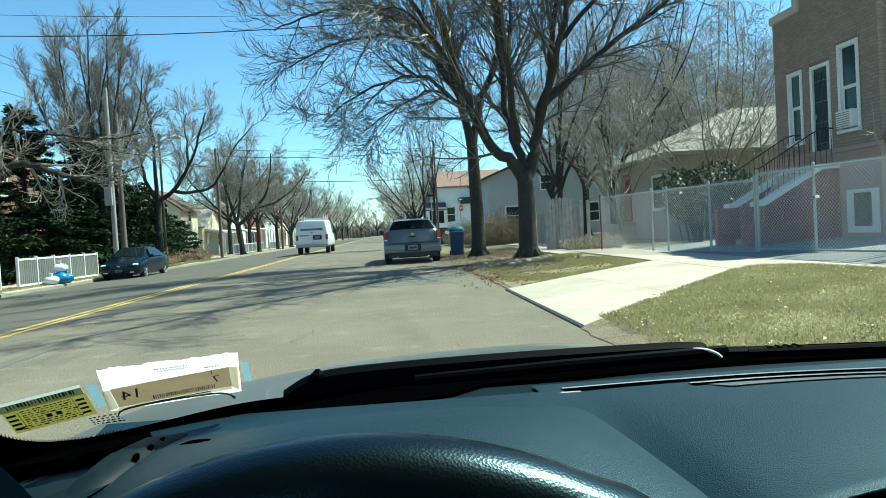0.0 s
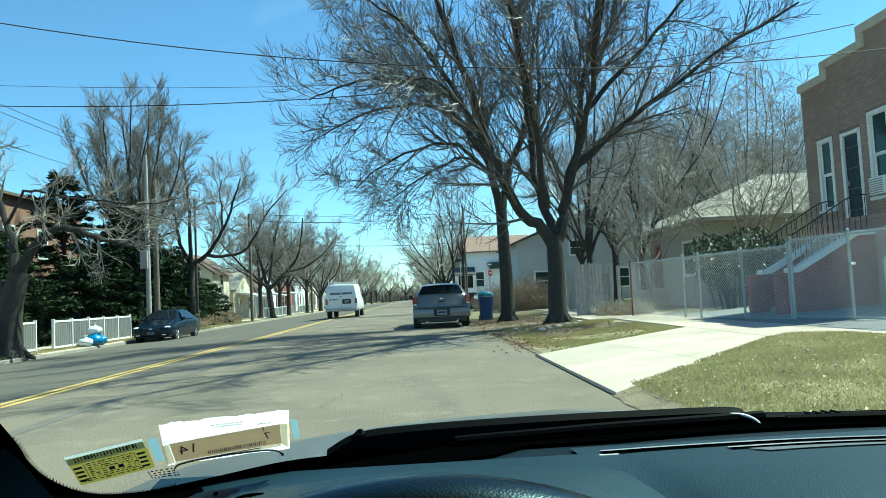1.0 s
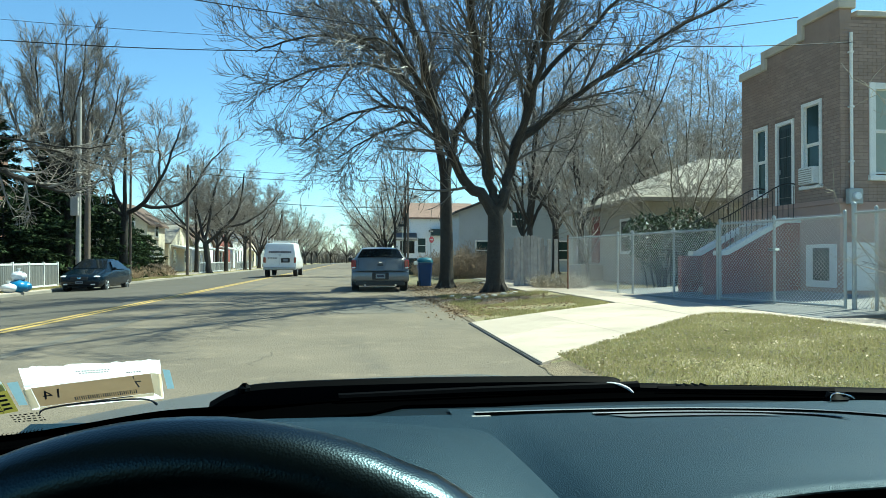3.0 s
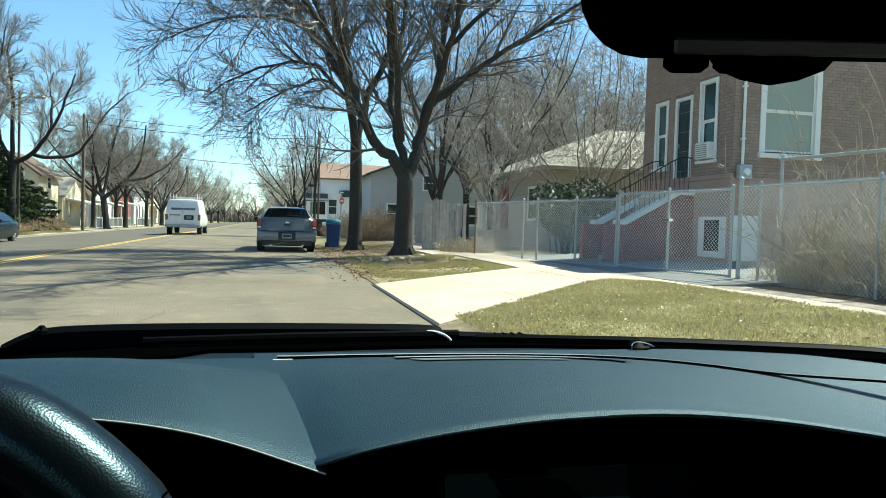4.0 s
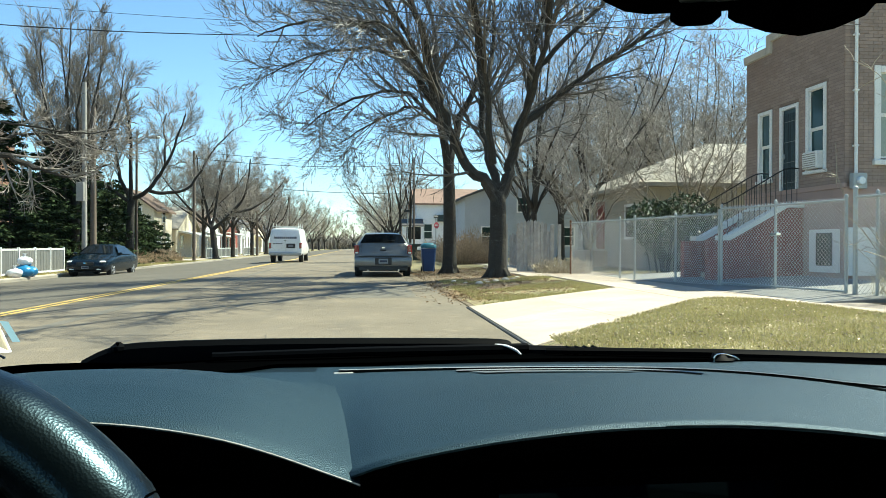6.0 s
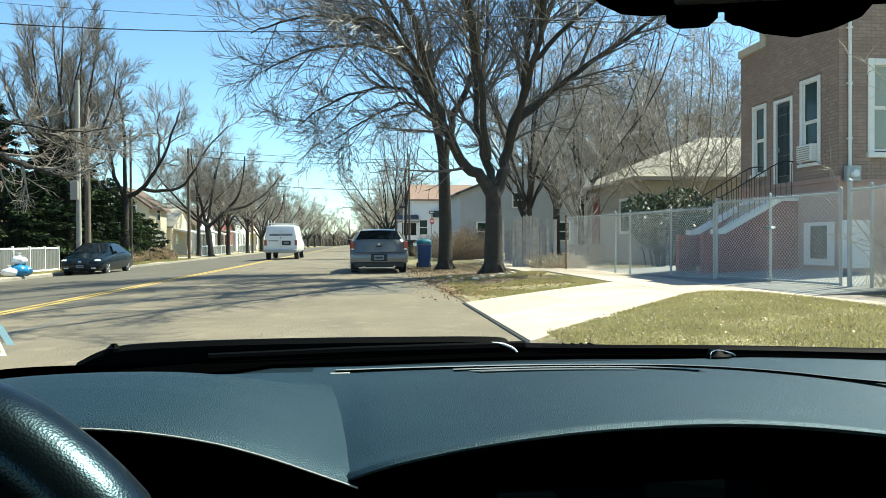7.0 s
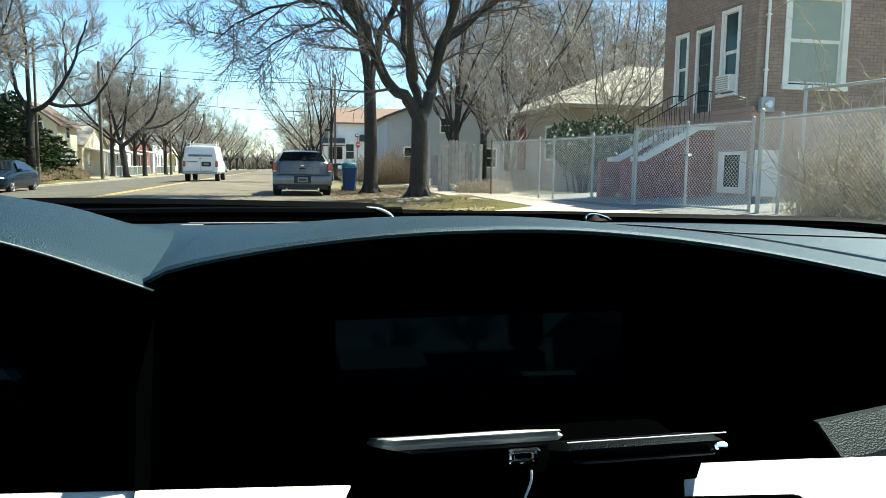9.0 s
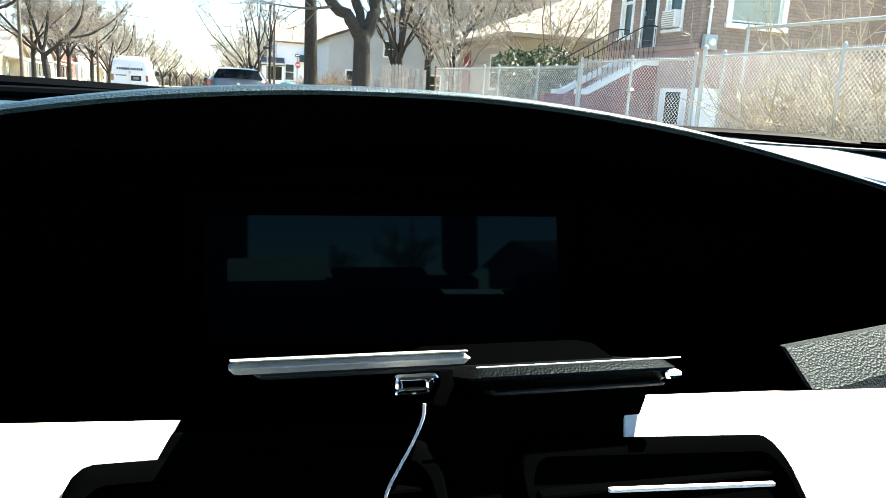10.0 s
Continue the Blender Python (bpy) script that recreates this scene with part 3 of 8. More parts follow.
scatter_leaves("gutter_leaves", 330, (1.2, 1.9, 12.5, 22), "dead leaves gathered along the gutter", 13, 0.028, lambda x, y: random.Random(int(x * 777 + y * 31)).random() < (x - 1.1))
# bare ground round the trees
d = Shape()
rnd = random.Random(3)
ring = [(3.15 + (1.5 + rnd.uniform(-0.12, 0.12)) * math.cos(a), 22.5 + (6.2 + rnd.uniform(-0.5, 0.5)) * math.sin(a)) for a in [i * 6.2832 / 28 for i in range(28)]]
d.add([(3.15, 22.5, ground_z(3.15) + 0.010)] + [(x, y, ground_z(max(x, 2.05)) + 0.005) for x, y in ring], [(0, 1 + i, 1 + (i + 1) % 28) for i in range(28)])
structure("bare_soil", d, M_DIRT, "bare brown soil with leaf litter under the trees", "soil")
d = Shape().box((7.71, -5, 0.1), (10.4, 10.35, 0.187))
structure("fence_border", d, M_DIRT, "strip of bare dirt along the chain-link fence", "soil")

scatter_blades("tall_dry_grass", 7000, (8.42, 9.9, 3.5, 11.2), M_STRAW, "tall dry grass and weeds behind the chain-link fence", (0.15, 0.7), lambda x, y: True, 15, 0.007)

slab("crossover_slab", [(-14.15, 25.5, -0.215), (-12.86, 25.5, -0.222), (-12.86, 36.5, -0.222), (-14.15, 36.5, -0.215)], 0.006, far_walk)

# ---------------------------------------------------------------- trees
def wander(start, way, length, segs, bend, lift, rnd):
    """A crooked line that starts along way; lift pulls it up (or down)."""
    pts, d, p = [Vector(start)], Vector(way).normalized(), Vector(start)
    for _ in range(segs):
        d = (d + Vector((rnd.gauss(0, bend), rnd.gauss(0, bend), rnd.gauss(0, bend) + lift))).normalized()
        p = p + d * (length / segs)
        pts.append(p.copy())
    return pts


def sprout(shape, line, r0, level, rnd, cfg):
    """Side shoots along a limb, each with shoots of its own."""
    if level > cfg["levels"]:
        return
    length = sum((b - a).length for a, b in zip(line, line[1:]))
    n = cfg["count"][level - 1]
    for k in range(n):
        t = cfg["from"] + (1.0 - cfg["from"]) * (k + rnd.random()) / n if level > 1 else 0.22 + 0.78 * (k + rnd.random()) / n
        q = min(t, 0.999) * (len(line) - 1)
        i = int(q)
        p = line[i].lerp(line[i + 1], q - i)
        d = (line[i + 1] - line[i]).normalized()
        side = d.orthogonal().normalized()
        side.rotate(Matrix.Rotation(rnd.uniform(0, 6.283), 3, d))
        spread = rnd.uniform(*cfg.get("spread", (0.5, 1.1)))
        way = (d * math.cos(spread) + side * math.sin(spread))
        ln = cfg["length"][level - 1] * rnd.uniform(0.55, 1.2) * (1.15 - 0.45 * t)
        r = max(cfg["thin"], min(r0 * (1 - 0.75 * t) * 0.6, cfg["radius"][level - 1]))
        segs = (5, 4, 3, 2)[min(level - 1, 3)]
        sub = wander(p, way, ln, segs, cfg["bend"], cfg["lift"][level - 1], rnd)
        shape.tube(sub, [max(cfg["thin"] * 0.6, r * (1 - 0.8 * j / segs)) for j in range(segs + 1)], (5, 4, 3, 3)[min(level - 1, 3)], caps=False)
        sprout(shape, sub, r, level + 1, rnd, cfg)


def smooth_line(pts, n=3):
    """Points put in between, on a smooth curve."""
    pts = [Vector(p) for p in pts]
    out = []
    for i in range(len(pts) - 1):
        a, b, c, d = pts[max(i - 1, 0)], pts[i], pts[i + 1], pts[min(i + 2, len(pts) - 1)]
        for k in range(n):
            t = k / n
            out.append(0.5 * (2 * b + (c - a) * t + (2 * a - 5 * b + 4 * c - d) * t * t + (3 * b - a - 3 * c + d) * t ** 3))
    out.append(pts[-1])
    return out


def street_tree(at, trunk, trunk_r, limbs, cfg, seed, label, bark=None, twig=None):
    """A bare tree from a trunk line and its main limbs, in metres from the base."""
    rnd = random.Random(seed)
    tree = thing("bare_tree", label, "tree", pose(*at))
    body, crown = Shape(), Shape()
    line = smooth_line(trunk)
    n = len(line) - 1
    radii = [trunk_r * (1.0 - 0.25 * i / n) for i in range(n + 1)]
    radii[0] *= 1.2
    radii[1] *= 1.06
    body.tube(line, radii, 14, caps=True)
    for k in range(6):
        a = k * 1.05 + rnd.uniform(-0.3, 0.3)
        c, s_ = math.cos(a), math.sin(a)
        body.tube([(trunk_r * 0.7 * c, trunk_r * 0.7 * s_, 0.25), (trunk_r * 1.15 * c, trunk_r * 1.15 * s_, 0.05), (trunk_r * 1.7 * c, trunk_r * 1.7 * s_, -0.06)], [trunk_r * 0.3, trunk_r * 0.24, trunk_r * 0.12], 7)
    for pts, r0, r1 in limbs:
        lim = smooth_line(pts, 4)
        m = len(lim) - 1
        lim = [p + Vector((rnd.gauss(0, 0.03), rnd.gauss(0, 0.03), rnd.gauss(0, 0.03))) if 0 < i < m else p for i, p in enumerate(lim)]
        body.tube(lim, [r0 + (r1 - r0) * (i / m) ** 0.8 for i in range(m + 1)], 8)
        sprout(crown, lim, r0, 1, rnd, cfg)
    part("trunk", body, bark or M_BARK, tree, smooth=True)
    part("crown", crown, twig or M_TWIG, tree, "dense bare twigs")
    return tree


BIG = dict(levels=3, count=(13, 10, 6), length=(2.4, 1.15, 0.55), radius=(0.05, 0.023, 0.0135), thin=0.0098, bend=0.11, spread=(0.45, 0.95), lift=(0.03, 0.08, 0.12), **{"from": 0.15})
street_tree((4.0, 21.2, 0.12), [(0, 0, -0.1), (0.0, 0, 0.6), (0.02, 0, 1.5), (0.0, 0, 2.5)], 0.29, [
    ([(0, 0, 2.2), (-0.35, -0.1, 2.75), (-0.95, -0.2, 3.2), (-1.5, -0.4, 4.3), (-1.9, -0.7, 5.5), (-2.5, -1.2, 7.4), (-3.2, -1.6, 9.1), (-3.8, -2.0, 10.6)], 0.2, 0.05),
    ([(0, 0, 2.2), (0.3, 0.1, 2.9), (0.5, 0.2, 3.7), (0.8, 0.3, 4.7), (1.2, 0.4, 6.1), (2.0, 0.8, 8.1), (2.7, 1.2, 10.0)], 0.21, 0.05),
    ([(0.1, 0, 2.6), (-0.2, 0.3, 3.5), (-0.35, 0.5, 4.4), (-0.4, 0.5, 5.8), (-0.65, 0.3, 7.8), (-0.8, 0.2, 9.8)], 0.15, 0.04),
    # next two limbs mostly rise out of view, added for shadows on the road
    ([(-0.2, -0.3, 3.3), (-0.6, -1.6, 5.2), (-1.2, -3.2, 7.2), (-1.8, -4.6, 9.2)], 0.12, 0.03),
    ([(0.5, 0.2, 3.7), (0.9, -1.4, 5.8), (1.0, -3.0, 7.8), (1.2, -4.4, 9.6)], 0.12, 0.03),
    ([(0.8, 0.3, 4.5), (1.7, 0.1, 5.25), (2.85, -0.3, 6.1), (4.8, -0.9, 7.45), (7.0, -1.5, 8.6)], 0.13, 0.03),
    ([(1.0, 0.3, 5.3), (1.0, -0.5, 6.6), (1.2, -1.4, 8.2), (1.5, -2.0, 9.8)], 0.11, 0.03),
    ([(-0.4, 0.5, 5.4), (0.0, 1.2, 6.8), (0.2, 1.8, 8.4), (0.4, 2.2, 10)], 0.1, 0.03),
    ([(1.3, 0.45, 6.3), (2.4, 0.2, 7.4), (3.8, 0.0, 8.8), (5.0, -0.4, 10.2)], 0.09, 0.03),
    # next two limbs are unseen overhead, added to throw shadows on the near road
    ([(-0.9, -2.2, 6.0), (-1.6, -4.6, 8.2), (-2.6, -7.2, 9.6), (-3.4, -9.6, 10.2)], 0.10, 0.03),
    ([(0.95, -2.2, 6.8), (0.6, -4.8, 8.8), (-0.2, -7.2, 9.8), (-0.8, -9.4, 10.4)], 0.10, 0.03),
    ([(-1.7, -0.6, 5.0), (-2.6, -1.6, 6.0), (-3.4, -2.4, 6.6), (-4.2, -3.0, 6.4)], 0.08, 0.02),
], BIG, 21, "large leafless street tree forked low over the verge")
street_tree((3.05, 25.4, 0.12), [(0, 0, -0.1), (0.02, 0, 1.0), (0.0, 0, 2.4), (-0.03, 0, 3.8)], 0.25, [
    ([(-0.03, 0, 3.6), (-0.3, -0.2, 5.2), (-0.9, -0.5, 6.7), (-1.85, -0.9, 8.5), (-3.2, -1.2, 10.3)], 0.17, 0.05),
    ([(-0.03, 0, 3.6), (0.25, 0.2, 5.0), (1.0, 0.5, 6.7), (1.45, 0.8, 9.1), (1.7, 1.0, 10.6)], 0.17, 0.05),
    ([(-0.6, -0.3, 6.0), (-1.9, -1.0, 7.4), (-3.3, -1.6, 8.1), (-5.0, -2.0, 7.9), (-6.2, -2.4, 7.3)], 0.10, 0.02),
    ([(-0.4, -0.2, 5.4), (-1.3, -0.5, 6.7), (-2.5, -1.0, 7.4), (-4.4, -1.7, 7.0), (-5.8, -2.2, 6.2)], 0.10, 0.02),
    ([(-0.15, 0, 4.6), (-0.7, -0.4, 5.4), (-1.4, -0.8, 5.55), (-2.5, -1.3, 5.0), (-3.7, -1.7, 4.2)], 0.08, 0.018),
    ([(-0.3, -0.2, 5.0), (-1.5, -0.8, 6.0), (-2.6, -1.2, 5.9), (-4.0, -1.6, 5.3), (-4.9, -1.8, 4.5)], 0.08, 0.018),
    ([(-0.3, -0.2, 5.0), (-0.4, 0.4, 6.8), (-0.5, 0.8, 8.7), (-0.9, 1.0, 10.4)], 0.12, 0.04),
    ([(-1.2, -0.6, 7.2), (-2.4, 0.0, 8.6), (-3.6, 0.4, 9.5), (-4.8, 0.6, 9.9)], 0.08, 0.02),
    ([(-1.8, -0.9, 8.4), (-2.8, -2.0, 9.4), (-3.8, -3.0, 10.0), (-4.6, -3.8, 10.2)], 0.07, 0.02),
], BIG, 22, "tall leafless street tree with drooping side branches")


# three spreading trees across the road
WIDE = dict(levels=3, count=(11, 9, 7), length=(2.0, 1.05, 0.55), radius=(0.055, 0.028, 0.018), thin=0.0130, bend=0.13, spread=(0.5, 1.0), lift=(0.09, 0.11, 0.12), **{"from": 0.2})
street_tree((-14.1, 46.2, -0.24), [(0, 0, -0.1), (0.02, 0, 1.4), (0.05, 0, 3.0), (0.1, 0, 4.1)], 0.27, [
    ([(0.1, 0, 3.9), (-0.75, 0.3, 5.8), (-1.0, 0.6, 7.4), (-1.5, 0.9, 8.8)], 0.15, 0.04),
    ([(0.1, 0, 3.9), (0.15, -0.3, 6.0), (0.15, -0.5, 8.4), (-0.1, -0.4, 10.2), (0.0, 0, 11.2)], 0.15, 0.03),
    ([(0.1, 0, 4.0), (1.1, -0.2, 4.6), (2.15, -0.5, 5.9), (2.9, -0.6, 7.6), (3.4, -0.4, 9.2)], 0.17, 0.04),
    ([(1.1, -0.2, 4.6), (1.85, 0.4, 4.45), (3.4, 0.9, 4.95), (4.6, 1.2, 7.1), (5.9, 1.4, 8.6)], 0.14, 0.03),
    ([(0.05, 0, 3.8), (-1.2, -0.8, 4.9), (-2.8, -1.5, 6.0), (-4.2, -2.0, 7.8)], 0.13, 0.03),
    ([(2.15, -0.5, 5.9), (1.9, 0.6, 7.6), (1.6, 1.4, 8.6), (1.7, 1.8, 9.6)], 0.09, 0.03),
], WIDE, 91, "bare street tree with a long crooked side limb across the road", M_BARK, M_TWIG_GREY)
street_tree((-14.0, 70.8, -0.24), [(0, 0, -0.1), (-0.05, 0, 1.2), (-0.25, 0, 2.9)], 0.33, [
    ([(-0.25, 0, 2.7), (-0.85, 0.4, 4.8), (-1.6, 0.8, 7.6), (-1.9, 1.0, 9.8)], 0.18, 0.05),
    ([(-0.25, 0, 2.7), (1.6, -0.4, 4.3), (2.95, -0.8, 6.2), (3.4, -1.0, 9.3)], 0.21, 0.05),
    ([(-0.25, 0, 2.8), (0.05, 0.5, 5.4), (0.6, 0.9, 8.7), (1.0, 1.2, 9.9)], 0.17, 0.05),
    ([(1.6, -0.4, 4.3), (3.2, 0.2, 4.7), (5.1, 0.6, 6.0), (6.4, 0.9, 7.7)], 0.15, 0.04),
    ([(-0.3, 0, 2.8), (-2.0, -0.8, 4.6), (-3.8, -1.4, 6.6), (-5.0, -1.8, 8.6)], 0.15, 0.04),
], WIDE, 92, "bare street tree forked into thick limbs across the road", M_BARK, M_TWIG_GREY)
street_tree((-13.25, 24.4, -0.24), [(0, 0, -0.1), (-0.04, 0, 0.7), (0.04, 0, 1.7), (0.3, 0, 2.75)], 0.42, [
    ([(0.2, 0, 2.5), (0.62, -0.05, 3.25), (1.15, -0.1, 3.85), (1.7, 0, 4.2), (2.4, 0.1, 3.95), (3.1, 0.2, 3.7), (4.0, 0.3, 3.45), (5.2, 0.4, 3.9)], 0.21, 0.022),
    ([(0.2, 0, 2.5), (0.1, 0.05, 3.4), (0.0, 0.1, 4.1), (-0.35, 0.2, 4.9), (-0.7, 0.3, 6.4), (-0.9, 0.3, 7.4)], 0.2, 0.03),
    ([(-0.1, 0.1, 4.4), (0.5, 0.0, 5.4), (1.5, -0.2, 5.25), (3.3, -0.3, 4.9), (4.6, -0.3, 4.75), (5.7, -0.4, 4.9)], 0.06, 0.012),
    ([(1.15, -0.1, 3.85), (1.9, 0.6, 4.7), (2.9, 0.9, 4.9), (4.1, 1.2, 4.6), (5.2, 1.4, 4.4)], 0.07, 0.012),
    ([(0.05, 0, 2.0), (-0.8, -0.1, 2.75), (-1.7, -0.2, 3.1), (-2.8, -0.3, 3.3), (-3.8, -0.3, 3.9)], 0.17, 0.03),
    ([(-0.3, 0.2, 4.7), (-1.2, 0.1, 5.5), (-2.2, 0, 6.0), (-3.2, -0.1, 6.3)], 0.09, 0.02),
], dict(WIDE, length=(1.5, 0.9, 0.5), count=(9, 6, 5), spread=(0.4, 0.95), lift=(0.0, 0.02, 0.04)), 93, "old leaning street tree with a dark trunk and long low limbs", M_BARK, M_TWIG_GREY)
# dense upright crown rising behind the evergreens
DENSE = dict(levels=3, count=(13, 8, 6), length=(2.0, 1.0, 0.5), radius=(0.045, 0.024, 0.016), thin=0.0120, bend=0.10, spread=(0.35, 0.8), lift=(0.12, 0.12, 0.12), **{"from": 0.15})
rnd = random.Random(94)
upright = []
for k in range(13):
    a, out = 2.4 * k, (0.25 + 0.75 * (k / 12) ** 0.7) * 3.1
    top = 13.3 - 0.36 * out ** 2 * rnd.uniform(0.8, 1.1)
    zb = 3.4 + 0.22 * k * rnd.uniform(0.6, 1.1)
    upright.append(([(0, 0, zb), (out * 0.45 * math.cos(a), out * 0.45 * math.sin(a), zb + (top - zb) * 0.28), (out * 0.8 * math.cos(a), out * 0.8 * math.sin(a), zb + (top - zb) * 0.62), (out * math.cos(a + 0.15), out * math.sin(a + 0.15), top)], 0.11, 0.025))
street_tree((-15.3, 41.0, -0.24), [(0, 0, -0.1), (0.03, 0, 2.0), (0, 0, 4.5), (0.05, 0, 7.5)], 0.24, upright, DENSE, 95, "tall bare tree with a dense rounded crown behind the evergreens", M_BARK, M_TWIG_BROWN)


def plain_tree(height, seed, cfg, twig, label, fork=0.3, r=0.2, limbs_n=6, reach=0.42, up=1.0, bark=None):
    """A bare tree of a common shape; built at the origin, then copied about."""
    rnd = random.Random(seed)
    limbs = []
    z0 = height * fork
    for k in range(limbs_n):
        a = 6.283 * k / limbs_n + rnd.uniform(-0.4, 0.4)
        out, top = height * reach * rnd.uniform(0.7, 1.15), height * rnd.uniform(0.72, 1.0) * up
        if k == 0:
            out *= 0.2
            top = height
        zb = z0 * rnd.uniform(0.85, 1.25)
        limbs.append(([(0, 0, zb), (out * 0.3 * math.cos(a), out * 0.3 * math.sin(a), zb + (top - zb) * 0.3), (out * 0.7 * math.cos(a + 0.1), out * 0.7 * math.sin(a + 0.1), zb + (top - zb) * 0.62), (out * math.cos(a), out * math.sin(a), top)], r * 0.5, r * 0.12))
    return street_tree((0, 0, -40), [(0, 0, -0.1), (0.03, 0, z0 * 0.5), (0, 0, z0 * 1.2)], r, limbs, cfg, seed, label, bark or M_BARK, twig)


MID = dict(levels=3, count=(11, 9, 7), length=(2.1, 1.1, 0.6), radius=(0.055, 0.028, 0.018), thin=0.0130, bend=0.14, spread=(0.5, 1.05), lift=(0.09, 0.10, 0.10), **{"from": 0.2})
FAR = dict(levels=3, count=(9, 6, 4), length=(2.6, 1.5, 0.9), radius=(0.06, 0.035, 0.022), thin=0.018, bend=0.11, spread=(0.45, 0.95), lift=(0.08, 0.04, 0.03), **{"from": 0.2})
SPINDLY = dict(levels=3, count=(9, 6, 4), length=(2.1, 1.15, 0.6), radius=(0.038, 0.02, 0.014), thin=0.0105, bend=0.15, spread=(0.4, 0.95), lift=(0.04, 0.03, 0.03), **{"from": 0.12})
kinds = {
    "mid_a": plain_tree(9.5, 31, MID, M_TWIG_GREY, "bare spreading street tree across the road", 0.3, 0.24, 7, 0.5),
    "mid_b": plain_tree(9.0, 32, MID, M_TWIG_GREY, "bare street tree with crooked limbs across the road", 0.34, 0.22, 6, 0.45),
    "far_a": plain_tree(9.5, 33, FAR, M_TWIG_GREY, "distant bare street tree lining the road", 0.2, 0.27, 8, 0.6),
    "far_b": plain_tree(10.5, 34, FAR, M_TWIG_TAN, "distant bare brownish tree lining the road", 0.22, 0.25, 7, 0.55),
    "yard_a": plain_tree(10.5, 35, SPINDLY, M_TWIG_YARD, "slender bare tree behind the houses", 0.2, 0.13, 7, 0.34, 1.0, M_BARK),
    "slim": plain_tree(8.0, 37, dict(SPINDLY, count=(6, 4, 3)), M_TWIG_GREY, "slender bare sapling at the road edge", 0.36, 0.085, 5, 0.15, 1.0, M_BARK),
    "yard_b": plain_tree(8.0, 36, SPINDLY, M_TWIG_YARD, "thin bare yard tree with pale twigs", 0.12, 0.09, 8, 0.42, 1.0, M_BARK_PALE),
}
placed_first = set()


def plant(kind, x, y, turn, size=1.0, z=None):
    m = pose(x, y, ground_z(x) if z is None else z, 0, 0, turn)
    ob = kinds[kind]
    if kind in placed_first:
        ob = copy_thing(ob, m)
    else:
        ob.matrix_basis = m
        placed_first.add(kind)
    ob.scale = (size, size, size)
    return ob


# left side of the road
for kind, x, y, turn, size in (
    ("mid_b", -14, 80, 0, 1.05), ("mid_a", -14, 93, 80, 1.05), ("far_a", -14, 106, 10, 1.0), ("mid_b", -15.5, 73, 140, 1.0), ("mid_a", -16, 86, 250, 1.0), ("far_a", -14, 119, 160, 0.95), ("far_b", -13.9, 133, 40, 0.9),
    ("far_a", -13.8, 148, 200, 0.95), ("far_b", -13.6, 165, 90, 0.95), ("far_a", -13.3, 185, 20, 1.0), ("far_b", -13, 205, 220, 1.0), ("far_a", -22, 105, 250, 1.0), ("far_b", -24, 130, 150, 1.1), ("far_a", -20, 165, 140, 1.0),
    # end of the street
    ("far_b", -9, 235, 30, 0.9), ("far_a", -4, 245, 90, 0.9), ("far_b", 1, 240, 150, 0.8), ("far_b", -14, 250, 70, 1.0), ("far_a", 6, 232, 10, 0.8),
    # right side of the road, beyond the silver car
    ("far_a", 3.2, 86, 120, 0.95), ("far_b", 3.4, 105, 200, 1.0), ("far_a", 3.2, 128, 40, 0.95), ("far_b", 3.0, 150, 300, 0.9), ("far_a", 3.0, 175, 15, 0.95), ("far_a", 9, 112, 215, 1.0), ("far_b", 8.5, 140, 330, 0.95),
    ("slim", 2.25, 46, 0, 1.0), ("slim", 2.95, 46.6, 120, 1.08),
    # yards on the right
    ("yard_a", 7.1, 30.0, 40, 1.1), ("yard_a", 10.1, 32.5, 200, 1.15), ("yard_b", 8.3, 26.0, 10, 0.72), ("yard_b", 11.5, 25.0, 90, 0.85), ("yard_a", 13.0, 38.0, 130, 1.2), ("mid_b", 16.5, 41.0, 20, 1.1),
    ("mid_a", 12.0, 44.0, 300, 1.0), ("yard_a", 20.0, 42.0, 30, 1.3), ("mid_b", 15.5, 48.0, 170, 1.1), ("yard_a", 9.3, 41.0, 250, 1.1), ("mid_a", 20.0, 50.0, 75, 1.1), ("mid_a", 25.0, 46.0, 160, 1.1), ("yard_b", 13.4, 25.2, 220, 0.8), ("yard_a", 17.0, 37.5, 310, 1.1),
):
    plant(kind, x, y, turn, size)


